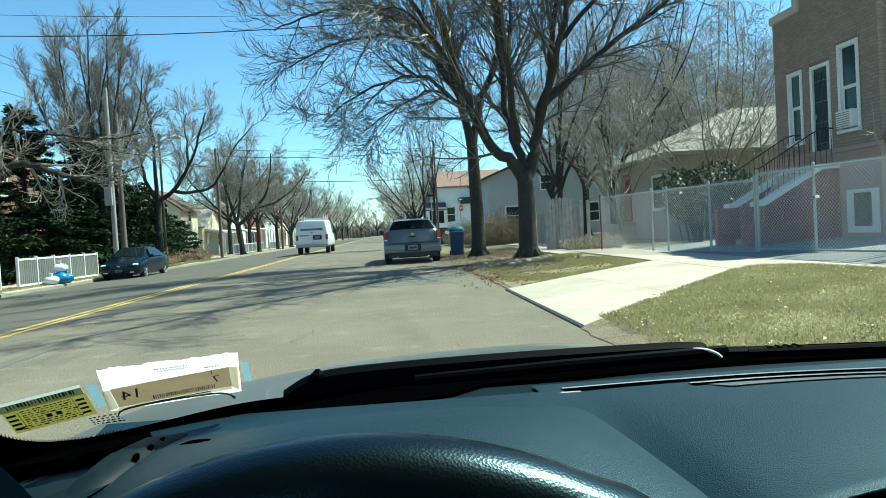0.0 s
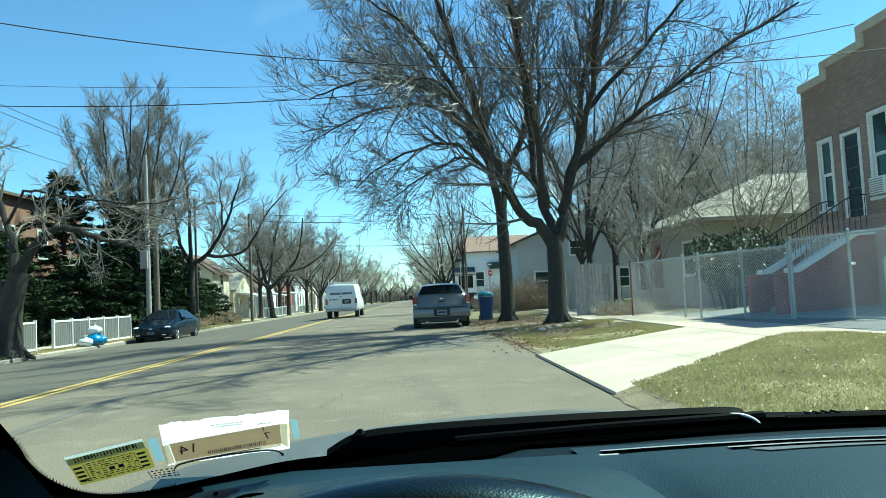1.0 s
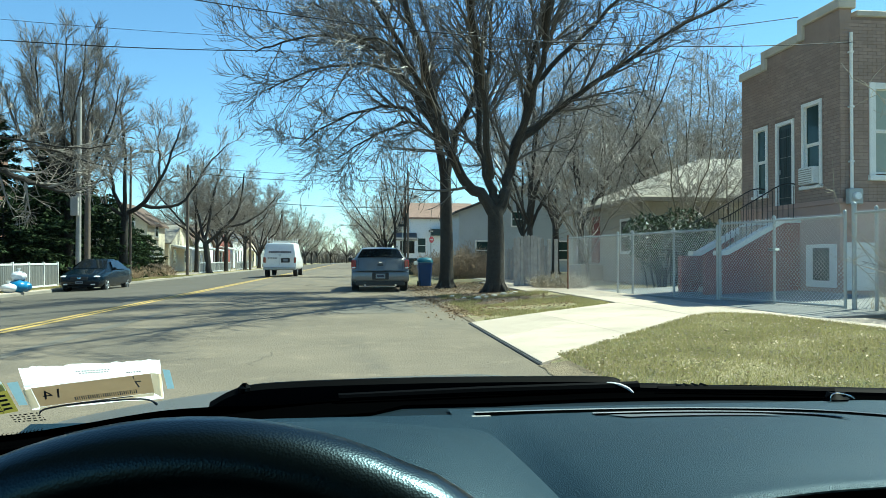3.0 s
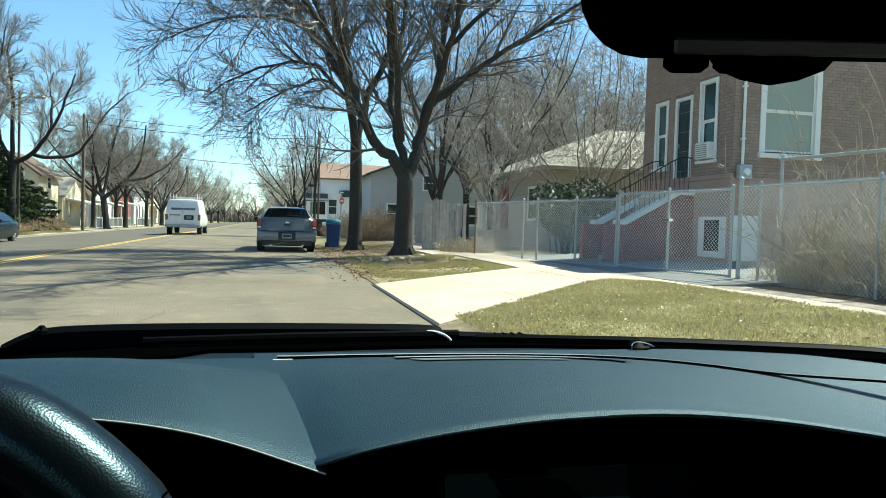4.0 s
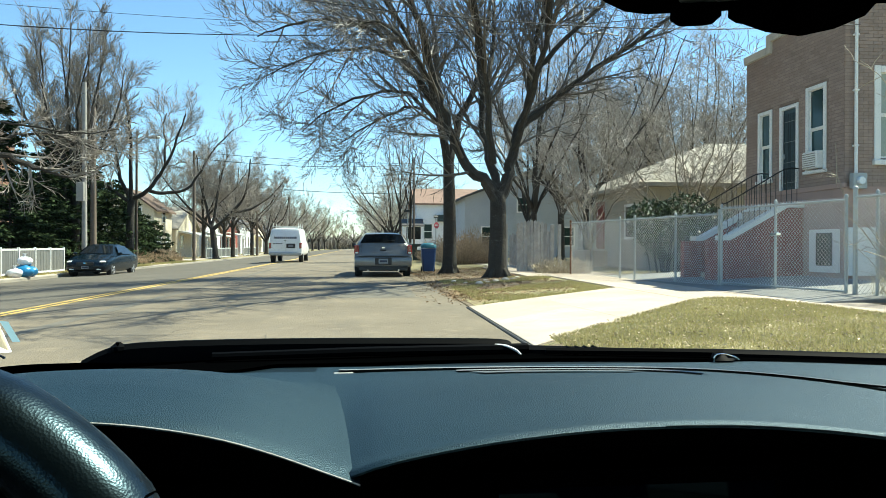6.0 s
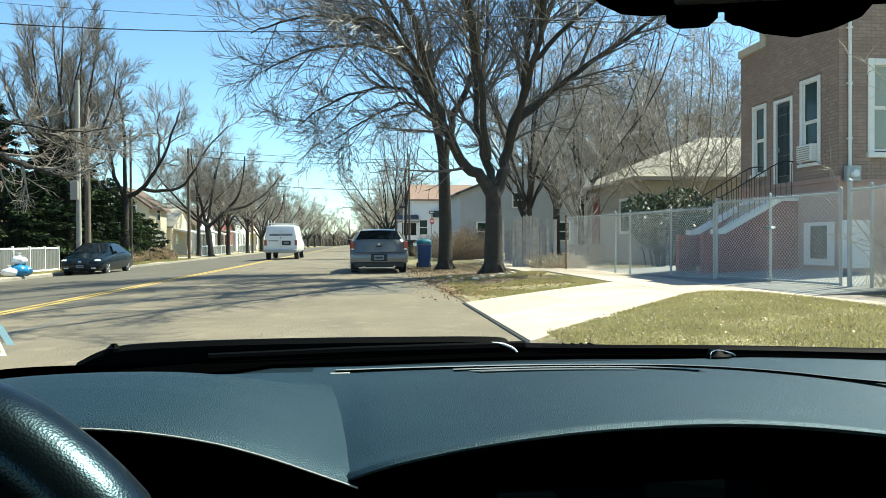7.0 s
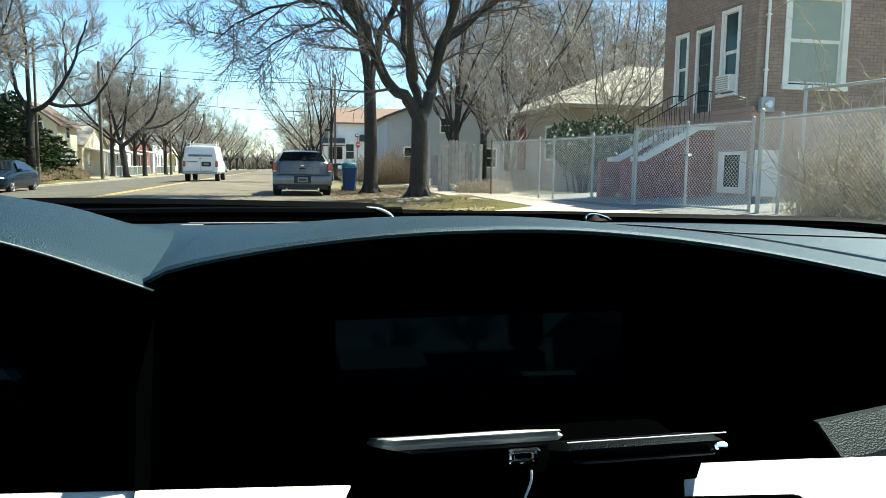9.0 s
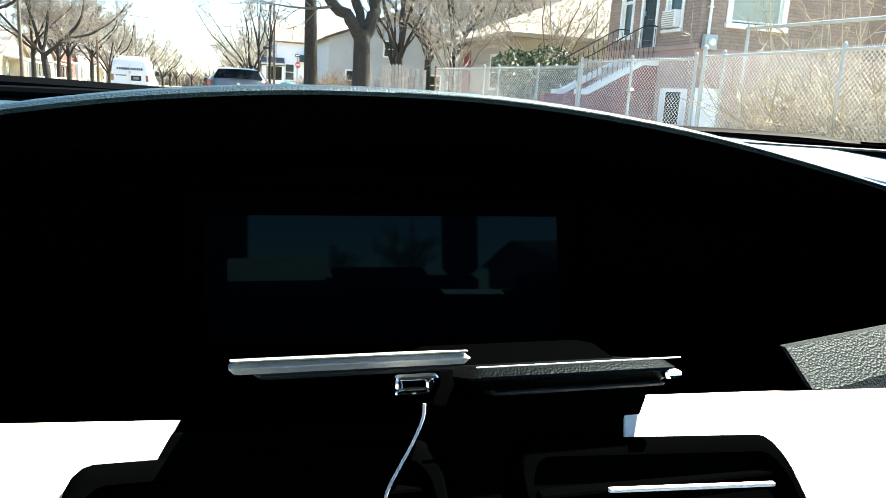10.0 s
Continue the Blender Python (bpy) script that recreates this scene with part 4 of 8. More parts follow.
def leafy(name, label, category, at, blobs, n, leaf, mat_, seed, stems=None, slim=0.38):
    """A bush: stems and many small leaves spread through uneven clumps."""
    rnd = random.Random(seed)
    bush = thing(name, label, category, pose(*at))
    lv, st = Shape(), Shape()
    for _ in range(n):
        bx, by, bz, rx, rz = rnd.choice(blobs)
        while True:
            p = Vector((rnd.uniform(-1, 1), rnd.uniform(-1, 1), rnd.uniform(-1, 1)))
            if 0.15 < p.length < 1:
                break
        p = p.normalized() * p.length ** 0.45
        k = 1 + 0.22 * noise.noise((p.x * 2 + bx, p.y * 2 + by, p.z * 2 + bz))
        c = Vector((bx + p.x * rx * k, by + p.y * rx * k, bz + p.z * rz * k))
        if c.z < 0.02:
            continue
        m = Matrix.Translation(c) @ Euler((rnd.uniform(-1.2, 1.2), rnd.uniform(-1.2, 1.2), rnd.uniform(0, 6.28))).to_matrix().to_4x4()
        a = leaf * rnd.uniform(0.6, 1.3)
        lv.add([tuple(m @ Vector(q)) for q in ((-a, 0, 0), (0, -a * slim, a * 0.12), (a, 0, 0), (0, a * slim, a * 0.12))], [(0, 1, 2, 3)])
    for bx, by, bz, rx, rz in blobs:
        for _ in range(7):
            q = wander((bx * 0.5 + rnd.uniform(-0.2, 0.2), by * 0.5 + rnd.uniform(-0.2, 0.2), -0.05), (bx - bx * 0.5 + rnd.uniform(-0.4, 0.4) * rx, by * 0.5 + rnd.uniform(-0.4, 0.4) * rx, bz + rz * 0.6), bz + rz * 0.7, 4, 0.1, 0.05, rnd)
            st.tube(q, [0.025, 0.02, 0.015, 0.01, 0.006], 4)
    tagged(part("stems", st, stems or M_BARK, bush), "", "", "", "stuff")
    tagged(part("leaves", lv, mat_, bush), "", "", "", "stuff")
    return bush


def twiggy(name, label, category, at, size, n, mat_, seed, lean=0.35, r=0.006, shoots=4, dome=False):
    """A leafless shrub or dead vine: many fine crooked stems with short shoots."""
    rnd = random.Random(seed)
    bush = thing(name, label, category, pose(*at))
    st, sh = Shape(), Shape()
    for _ in range(n):
        p = (rnd.uniform(-size[0], size[0]), rnd.uniform(-size[1], size[1]), -0.03)
        top = rnd.uniform(0.5, 1.1)
        if dome:
            top *= math.sqrt(max(0.15, 1 - 0.85 * (p[0] / size[0]) ** 2)) * math.sqrt(max(0.15, 1 - 0.85 * (p[1] / size[1]) ** 2))
        q = wander(p, (rnd.gauss(0, lean), rnd.gauss(0, lean), 1), size[2] * top, 5, 0.22, 0.02, rnd)
        st.tube(q, [r * 1.5, r * 1.3, r * 1.1, r, r * 0.8, r * 0.6], 3, caps=False)
        for _ in range(shoots):
            i = rnd.randint(1, 4)
            w = wander(q[i], (rnd.gauss(0, 1), rnd.gauss(0, 1), rnd.gauss(0.3, 0.7)), rnd.uniform(0.15, 0.5) * min(1.0, size[2]), 3, 0.25, 0, rnd)
            sh.tube(w, [r, r * 0.8, r * 0.6, r * 0.4], 3, caps=False)
    tagged(part("stems", st, mat_, bush), "", "", "", "stuff")
    tagged(part("shoots", sh, mat_, bush), "", "", "", "stuff")
    return bush


twiggy("dry_shrub", "tangled leafless shrub of tan twigs behind the fence", "shrub", (8.75, 8.6, 0.16), (0.42, 2.0, 1.9), 330, M_TWIG_TAN, 51, 0.4, 0.006, 8)
twiggy("dry_shrub", "tangled leafless shrub of tan twigs behind the fence", "shrub", (8.8, 4.8, 0.16), (0.42, 1.8, 2.1), 380, M_TWIG_TAN, 52, 0.4, 0.006, 7)
twiggy("dead_vine", "dark dead vine climbing the chain-link fence", "vine", (8.62, 8.6, 0.18), (0.10, 2.2, 1.7), 26, M_TWIG_GREY, 62, 0.16, 0.006, 8)
twiggy("dead_vine", "dark dead vine climbing the chain-link fence", "vine", (8.62, 5.2, 0.18), (0.10, 1.3, 1.6), 18, M_TWIG_GREY, 63, 0.16, 0.006, 8)
leafy("vine_leaves", "withered pale leaves caught in the fence vine", "vine", (8.75, 8.4, 0.18), [(0, 0.6, 1.0, 0.55, 0.7), (0, 1.8, 0.7, 0.5, 0.6), (0.1, -0.8, 1.3, 0.6, 0.6), (0, -2.2, 0.8, 0.6, 0.7)], 1500, 0.03, M_LEAF_PALE, 64, M_TWIG_TAN)
canes = thing("arching_canes", "long pale canes arching over the fence before the wall", "shrub", pose(10.6, 11.0, 0.19))
for pts in ([(0.9, 0, 0.0), (0.4, 0, 2.6), (-0.15, 0, 3.77), (-0.62, 0, 4.12), (-1.03, 0, 4.27), (-1.31, 0, 4.49)], [(-0.3, 0.1, 0.0), (-1.2, 0.05, 1.6), (-1.53, 0, 2.68), (-1.72, 0, 3.05), (-2.02, 0, 3.36), (-2.28, 0, 3.63), (-2.66, 0, 3.81)], [(0.6, 0.2, 0.0), (0.3, 0.1, 1.6), (-0.07, 0, 2.89), (-0.37, 0, 3.26)], [(-0.2, 0.1, 0.0), (-0.9, 0, 1.7), (-1.14, 0, 2.13), (-1.49, 0, 2.2), (-1.94, 0, 2.27)]):
    line = smooth_line(pts, 4)
    part("cane", Shape().tube(line, [0.014 - 0.010 * i / (len(line) - 1) for i in range(len(line))], 6), M_TWIG_TAN, canes, smooth=True)
    rnd = random.Random(len(canes.children))
    shoots = Shape()
    for k in range(14):
        q = line[rnd.randint(5, len(line) - 1)]
        shoots.tube(wander(q, (rnd.gauss(0, 0.7), rnd.gauss(0, 0.5), rnd.gauss(0.3, 0.6)), rnd.uniform(0.1, 0.45), 3, 0.2, 0, rnd), [0.006, 0.005, 0.004, 0.003], 4, caps=False)
    tagged(part("shoots", shoots, M_TWIG_TAN, canes), "", "", "", "stuff")
twiggy("dry_shrub", "tall straggling leafless shrub by the house wall", "shrub", (10.9, 11.6, 0.19), (0.9, 1.2, 3.4), 45, M_TWIG_TAN, 53, 0.3, 0.009, 9)
twiggy("dry_hedge", "rounded brown leafless hedge beside the pavement", "hedge", (5.35, 36.0, 0.18), (1.35, 1.7, 1.95), 1000, M_HEDGE, 54, 0.3, 0.008, 7, True)
twiggy("dry_hedge", "low brown leafless hedge beyond the bin", "hedge", (4.6, 44.0, 0.18), (1.2, 2.0, 1.6), 420, M_HEDGE, 55, 0.25, 0.014, 6, True)
twiggy("dry_hedge", "brown leafless hedge at the far pavement", "hedge", (-14.9, 47.5, -0.24), (0.6, 3.6, 1.1), 500, M_HEDGE, 56, 0.3, 0.014, 6)
twiggy("dry_hedge", "brown leafless hedge at the far pavement", "hedge", (-14.9, 57, -0.24), (0.6, 3.0, 1.3), 380, M_HEDGE, 57, 0.3, 0.014, 6, True)
for k, (x, y, r) in enumerate(((3.05, 18.5, 0.10), (3.3, 18.7, 0.08), (3.55, 18.9, 0.11), (3.9, 19.4, 0.12), (4.15, 19.6, 0.08), (3.4, 19.7, 0.07), (2.75, 18.9, 0.07), (2.55, 19.8, 0.09), (4.4, 20.3, 0.08))):
    rnd = random.Random(300 + k)
    stone = Shape().loft([[(r * q * math.cos(a) * rnd.uniform(0.85, 1.15), r * q * 0.8 * math.sin(a) * rnd.uniform(0.85, 1.15), r * h) for a in [0.698 * j for j in range(9)]] for q, h in ((0.85, -0.4), (1.0, 0.1), (0.85, 0.45), (0.4, 0.65))], caps=True)
    ob = thing("stone", "pinkish grey stone lying by the tree roots", "stone", pose(x, y, ground_z(x) + 0.01, 0, 0, 40 * k), "stones by the roots")
    part("body", stone, M_STONE, ob, smooth=True)
twiggy("weeds", "dry weeds round the foot of the wooden fence", "weeds", (6.3, 22.5, 0.19), (0.8, 0.6, 0.6), 240, M_TWIG_TAN, 58, 0.5, 0.006, 5)
leafy("evergreen_shrub", "glossy evergreen shrub with broad leaves in the yard", "shrub", (9.3, 21.6, 0.19), [(0, 0, 1.3, 1.0, 0.9), (0.7, 0.2, 1.7, 0.9, 0.8), (-0.5, 0.1, 1.6, 0.7, 0.7), (1.4, 0.3, 1.3, 0.8, 0.8)], 3600, 0.085, M_GREEN, 61)


def conifer(x, y, height, reach, seed):
    """An evergreen: whorls of drooping boughs, each a spray of needle tufts."""
    rnd = random.Random(seed)
    tree = thing("conifer", "dark overgrown evergreen with layered boughs behind the far fence", "evergreen tree", pose(x, y, -0.24))
    part("trunk", Shape().tube([(0, 0, -0.1), (0.04, 0, height * 0.5), (0, 0.03, height * 0.98)], [0.16 * height / 7, 0.1 * height / 7, 0.015], 8), M_BARK, tree, smooth=True)
    boughs, needles = Shape(), Shape()
    n = int(13 * height)
    for k in range(n):
        t = 0.05 + 0.93 * ((k + rnd.random()) / n)
        ln = reach * (1 - t ** 1.5) ** 0.75 * rnd.uniform(0.55, 1.2) + 0.15
        ang = 2.4 * k + rnd.uniform(-0.5, 0.5)
        line = wander((0, 0, t * height), (math.cos(ang), math.sin(ang), rnd.uniform(-0.1, 0.35)), ln, 5, 0.07, -0.05, rnd)
        boughs.tube(line, [0.03, 0.024, 0.018, 0.013, 0.009, 0.005], 4, caps=False)
        for j in range(int(18 + 30 * ln)):
            q = (0.15 + 0.85 * rnd.random() ** 0.8) * 4.999
            i = int(q)
            c = line[i].lerp(line[i + 1], q - i)
            d = (line[i + 1] - line[i]).normalized()
            across = d.cross(Vector((0, 0, 1))).normalized() * rnd.choice((-1, 1))
            way = (d * rnd.uniform(0.3, 1.0) + across * rnd.uniform(0.2, 1.0) + Vector((0, 0, rnd.uniform(-0.45, 0.15)))).normalized()
            far = rnd.uniform(0.18, 0.5) * (1.1 - 0.1 * q)
            for m in range(3):
                o = c + way * far * (0.15 + 0.3 * m)
                e = (way + Vector((rnd.gauss(0, 0.45), rnd.gauss(0, 0.45), rnd.gauss(0, 0.25)))).normalized() * rnd.uniform(0.16, 0.30)
                w = e.cross(Vector((rnd.gauss(0, 0.5), rnd.gauss(0, 0.5), 1))).normalized() * rnd.uniform(0.035, 0.06)
                needles.add([tuple(o), tuple(o + e * 0.5 + w), tuple(o + e), tuple(o + e * 0.5 - w)], [(0, 1, 2, 3)])
    tagged(part("boughs", boughs, M_BARK, tree), "", "", "", "stuff")
    tagged(part("needles", needles, M_GREEN_DARK, tree), "", "", "", "stuff")


for k, (x, y, height, reach) in enumerate(((-18.6, 39.4, 8.9, 3.4), (-16.1, 41.6, 7.6, 3.0), (-16.0, 44.8, 6.2, 2.6), (-18.3, 46.0, 8.2, 2.8), (-15.9, 48.6, 5.4, 2.2), (-15.8, 51.6, 4.4, 2.0), (-18.6, 50.5, 6.6, 2.4), (-16.6, 36.6, 4.2, 2.3), (-15.9, 55.0, 3.3, 1.7), (-16.4, 59.5, 3.2, 1.7), (-17.8, 42.6, 5.4, 3.0), (-16.2, 38.8, 5.0, 2.5), (-19.6, 35.6, 5.6, 2.4), (-16.4, 32.6, 3.0, 2.0), (-18.6, 32.2, 4.0, 2.0), (-16.6, 29.2, 2.4, 1.7))):
    conifer(x, y, height, reach, 70 + k)

# ---------------------------------------------------------------- the car the camera sits in
def blend(xs, zs, x):
    """A smooth curve through the points (xs, zs)."""
    if x <= xs[0]:
        return zs[0]
    if x >= xs[-1]:
        return zs[-1]
    k = max(i for i in range(len(xs) - 1) if xs[i] <= x)
    def slope(i):
        a, b = max(i - 1, 0), min(i + 1, len(xs) - 1)
        return (zs[b] - zs[a]) / (xs[b] - xs[a])
    h = xs[k + 1] - xs[k]
    t = (x - xs[k]) / h
    return zs[k] * (1 + 2 * t) * (1 - t) ** 2 + slope(k) * h * t * (1 - t) ** 2 + zs[k + 1] * t * t * (3 - 2 * t) + slope(k + 1) * h * t * t * (t - 1)


def screen_y(x, z):
    """Where the windshield's inner face lies."""
    return 0.985 - 0.26 * ((x - 0.4) / 0.74) ** 2 - (z - 0.885) / 0.68


def lip_z(x):
    return blend((0.19, 0.205, 0.22, 0.26, 0.30, 0.35, 0.40, 0.45, 0.50, 0.55, 0.60, 0.67, 0.80, 1.12), (0.878, 0.888, 0.893, 0.9007, 0.9063, 0.9108, 0.9124, 0.9117, 0.908, 0.902, 0.894, 0.881, 0.856, 0.813), x)


def lip_y(x):
    return 0.445 + 0.10 * max(0.0, x - 0.6) + 2.4 * max(0.0, 0.2 - x)


def hood_lip_z(x):
    return blend((-0.30, -0.26, -0.2, -0.14, -0.08, -0.02, 0.03, 0.06, 0.09, 0.12, 0.15, 0.18, 0.203), (0.82, 0.85, 0.884, 0.904, 0.917, 0.9215, 0.9212, 0.919, 0.9146, 0.908, 0.8985, 0.8870, 0.878), x)


dashboard = thing("dashboard", "black soft-skinned car dashboard with a shadowed centre recess", "dashboard")


def pad_z(x, y):
    y0, z0 = lip_y(x) + 0.012, lip_z(x)
    t = min(1.0, max(0.0, (y - y0) / (0.86 - y0)))
    return z0 + (0.884 - z0) * t * t * (3 - 2 * t) + 0.006 * math.sin(math.pi * t)


s = Shape()
rows_, under = [], []
for i in range(65):
    x = 0.15 + (1.12 - 0.15) * i / 64
    y0, z0 = lip_y(x), lip_z(x)
    ring = [(x, y0 + 0.0015, z0 - 0.0035), (x, y0, z0 - 0.0015), (x, y0 + 0.003, z0 + 0.0005)]
    under.append([(x, y0 + 0.16, z0 - 0.055), (x, y0 + 0.03, z0 - 0.022), (x, y0 + 0.0016, z0 - 0.0034)])
    for t in (0.0, 0.06, 0.12, 0.25, 0.4, 0.55, 0.7, 0.85, 1.0):
        y = y0 + 0.012 + t * (0.86 - y0 - 0.012)
        ring.append((x, y, pad_z(x, y)))
    rows_.append(ring)
s.loft(rows_, closed=False)
part("top_pad", s, M_DASH, dashboard, "grained black dash pad", True)
# underside coloured near-black in place of the shade below the lip
part("lip_underside", Shape().loft(under, closed=False), M_BLACK_AND_SHADE, dashboard)
bead = Shape()
for i in range(520):
    x = 0.4 + 0.7 * i / 520
    bead.box((x, lip_y(x) - 0.0004, lip_z(x) - 0.0018), (x + 0.0007, lip_y(x) + 0.0006, lip_z(x) - 0.0010))
tagged(part("lip_stitches", bead, M_PAD, dashboard), "fine pale stitches along the lip", "", "", "stuff")
# hood over the gauges
s = Shape()
rows_, under = [], []
for i in range(41):
    x = -0.30 + (0.203 + 0.30) * i / 40
    z0 = hood_lip_z(x)
    y0 = 0.452 + 0.5 * max(0.0, -0.16 - x) ** 1.2
    ring = [(x, y0 + 0.0015, z0 - 0.003), (x, y0, z0 - 0.001), (x, y0 + 0.004, z0 + 0.001), (x, y0 + 0.014, z0 + 0.003)]
    under.append([(x, y0 + 0.06, z0 - 0.05), (x, y0 + 0.0016, z0 - 0.0029)])
    for t in (0.15, 0.3, 0.45, 0.6, 0.8, 1.0):
        y = y0 + 0.014 + t * (0.80 - y0)
        k = t * t * (3 - 2 * t)
        ring.append((x - 0.033 * t * max(0.0, (x - 0.1) / 0.103), y, z0 + 0.003 + (0.884 - z0) * k + 0.016 * math.sin(math.pi * min(1, t * 1.25)) * max(0.0, 1 - ((x + 0.02) / 0.23) ** 4)))
    rows_.append(ring)
s.loft(rows_, closed=False)
part("gauge_hood", s, M_DASH, dashboard, "arched hood over the gauges", True)
edge_line = [(-0.30 + 0.503 * i / 60) for i in range(61)]
part("hood_edge", Shape().tube([(x, 0.4515 + 0.5 * max(0.0, -0.16 - x) ** 1.2, hood_lip_z(x) - 0.0012) for x in edge_line], 0.0005, 6), M_CASE_GREY, dashboard, "thin pale line along the hood edge", True)
# hood underside: shade put into the colour
part("hood_underside", Shape().loft(under, closed=False), M_BLACK_AND_SHADE, dashboard)
# flank between gauge hood and centre pad, near-black for the shade there
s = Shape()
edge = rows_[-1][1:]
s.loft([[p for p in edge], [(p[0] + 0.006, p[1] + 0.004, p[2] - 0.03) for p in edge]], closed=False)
part("hood_flank", s, M_BLACK_AND_SHADE, dashboard)
# flat shelf to the glass
s = Shape()


def shelf(u, v):
    x = -0.40 + 1.54 * u
    back, front = (0.79, screen_y(x, 0.885) + 0.01) if x > -0.12 else (0.60, screen_y(x, 0.885) + 0.01)
    return (x, back + max(0.02, front - back) * v, 0.8822 - 0.003 * v)


s.grid(40, 5, shelf)
part("shelf", s, M_DASH_SMOOTH, dashboard, "smooth black shelf under the windshield")
dark = Shape()


def foot_strip(u, v):
    x = -0.40 + 1.54 * u
    front = screen_y(x, 0.885) + 0.008
    back = front - 0.093
    if x > 0.1:
        back = max(0.884 - 0.30 * max(0.0, x - 0.42) ** 1.1, back)
    return (x, back + (front - back) * v, 0.8852)


dark.grid(40, 1, foot_strip)
part("shelf_edge", dark, M_BLACK_AND_SHADE, dashboard, "dull black strip at the foot of the glass")
# side cap near the pillar
s = Shape()
s.loft([[(-0.44, 0.30, 0.60), (-0.44, 0.42, 0.80), (-0.42, 0.55, 0.868), (-0.40, 0.70, 0.876)], [(-0.34, 0.32, 0.60), (-0.34, 0.42, 0.82), (-0.34, 0.55, 0.880), (-0.34, 0.74, 0.878)], [(-0.25, 0.36, 0.60), (-0.25, 0.44, 0.83), (-0.24, 0.56, 0.886), (-0.2, 0.78, 0.880)]], closed=False)
part("side_cap", s, M_DASH_SMOOTH, dashboard, smooth=True)
side_vent = part("side_vent", Shape().block((-0.335, 0.50, 0.868), (-0.255, 0.545, 0.889), 0.006), M_PLASTIC, dashboard, "small demister outlet by the pillar")
for k in range(3):
    part("slat", Shape().block((-0.328 + 0.026 * k, 0.497, 0.872), (-0.312 + 0.026 * k, 0.5, 0.886), 0.002), M_DASH_SMOOTH, side_vent)


# defroster slots: dark slit with a rim coloured pale for the sky's glint
def slot(pts, w):
    pts = [(p.x, p.y) for p in smooth_line([(x, y, 0) for x, y in pts], 6)]
    s, rim = Shape(), Shape()
    up = lambda x, y: max(pad_z(x, y), 0.8852)
    s.loft([[(x, y, up(x, y) + 0.0012) for x, y in pts], [(x, y + w, up(x, y + w) + 0.0012) for x, y in pts]], closed=False)
    rim.loft([[(x, y + w + dy, up(x, y + w) + dz) for x, y in pts] for dy, dz in ((0.0, 0.0012), (0.0008, 0.0020), (0.0030, 0.0017), (0.0036, -0.0005))], closed=False)
    v = part("defroster_slot", s, M_BLACK_AND_SHADE, dashboard, "long dark defroster slit")
    part("slot_rim", rim, M_RIM_GLINT, v, "rim paled to paint its sky glint")
    return v


first = slot([(0.176, 0.805), (0.28, 0.808), (0.39, 0.804), (0.48, 0.788), (0.57, 0.76), (0.73, 0.665), (0.95, 0.56)], 0.017)
part("slot_end", Shape().block((0.170, 0.803, 0.8855), (0.192, 0.8065, 0.8872), 0.0006), M_CASE_GREY, first, "pale clip at the slot's end")
slot([(0.305, 0.776), (0.40, 0.772), (0.49, 0.752), (0.535, 0.732), (0.555, 0.705)], 0.013)
s = Shape()
def grille(u, v):
    x, y = 0.318 + 0.165 * u + 0.012 * v, 0.770 - 0.026 * u ** 1.5 - 0.026 * v * (1 - 0.35 * u)
    return (x, y, max(pad_z(x, y), 0.8852) + 0.0016)


s.grid(24, 4, grille)
part("speaker_cover", s, M_GRILLE, dashboard, "slim grey grille panel")

# recess under the lip, closed round about; near-black stands in for its shade
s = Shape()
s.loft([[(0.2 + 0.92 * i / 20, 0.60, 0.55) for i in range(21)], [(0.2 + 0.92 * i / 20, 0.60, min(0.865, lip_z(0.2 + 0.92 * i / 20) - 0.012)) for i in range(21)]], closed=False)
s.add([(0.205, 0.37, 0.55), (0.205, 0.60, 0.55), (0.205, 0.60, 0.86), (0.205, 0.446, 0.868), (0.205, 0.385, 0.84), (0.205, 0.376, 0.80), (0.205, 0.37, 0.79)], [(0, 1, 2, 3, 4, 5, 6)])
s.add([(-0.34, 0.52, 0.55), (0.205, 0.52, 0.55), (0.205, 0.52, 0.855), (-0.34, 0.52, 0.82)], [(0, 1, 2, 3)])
part("recess", s, M_BLACK_AND_SHADE, dashboard, "deep recess with its shade painted near-black")
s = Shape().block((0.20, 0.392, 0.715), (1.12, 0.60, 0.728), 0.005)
part("ledge", s, M_BLACK_AND_SHADE, dashboard, "black ledge under the display")
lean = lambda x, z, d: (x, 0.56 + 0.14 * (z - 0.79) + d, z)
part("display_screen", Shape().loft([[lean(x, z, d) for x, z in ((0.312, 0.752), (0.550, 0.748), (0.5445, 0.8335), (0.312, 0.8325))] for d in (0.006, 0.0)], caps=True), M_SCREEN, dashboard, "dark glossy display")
part("display_bezel", Shape().loft([[lean(x, z, d) for x, z in ((0.300, 0.740), (0.562, 0.738), (0.556, 0.845), (0.300, 0.845))] for d in (0.02, 0.0025)], caps=True), M_BLACK_AND_SHADE, dashboard)


def face_y(z):
    """The fascia below the ledge leans well back towards the glass."""
    return 0.37 - 1.2 * (0.787 - z)


def fascia(top, foot, z0, proud=0.0):
    """A panel on the leaning fascia. top: (x, z) at both upper ends; foot: x at both lower ends."""
    (xa, za), (xb, zb) = top
    ring = []
    for d in (0.0, 0.012):
        ring.append([(foot[0], face_y(z0) - proud + d, z0 - d), (foot[1], face_y(z0) - proud + d, z0 - d), (xb, face_y(zb) - proud + d, zb - d * 0.4), (xa, face_y(za) - proud + d, za - d * 0.4)])
    return Shape().loft(ring, caps=True)


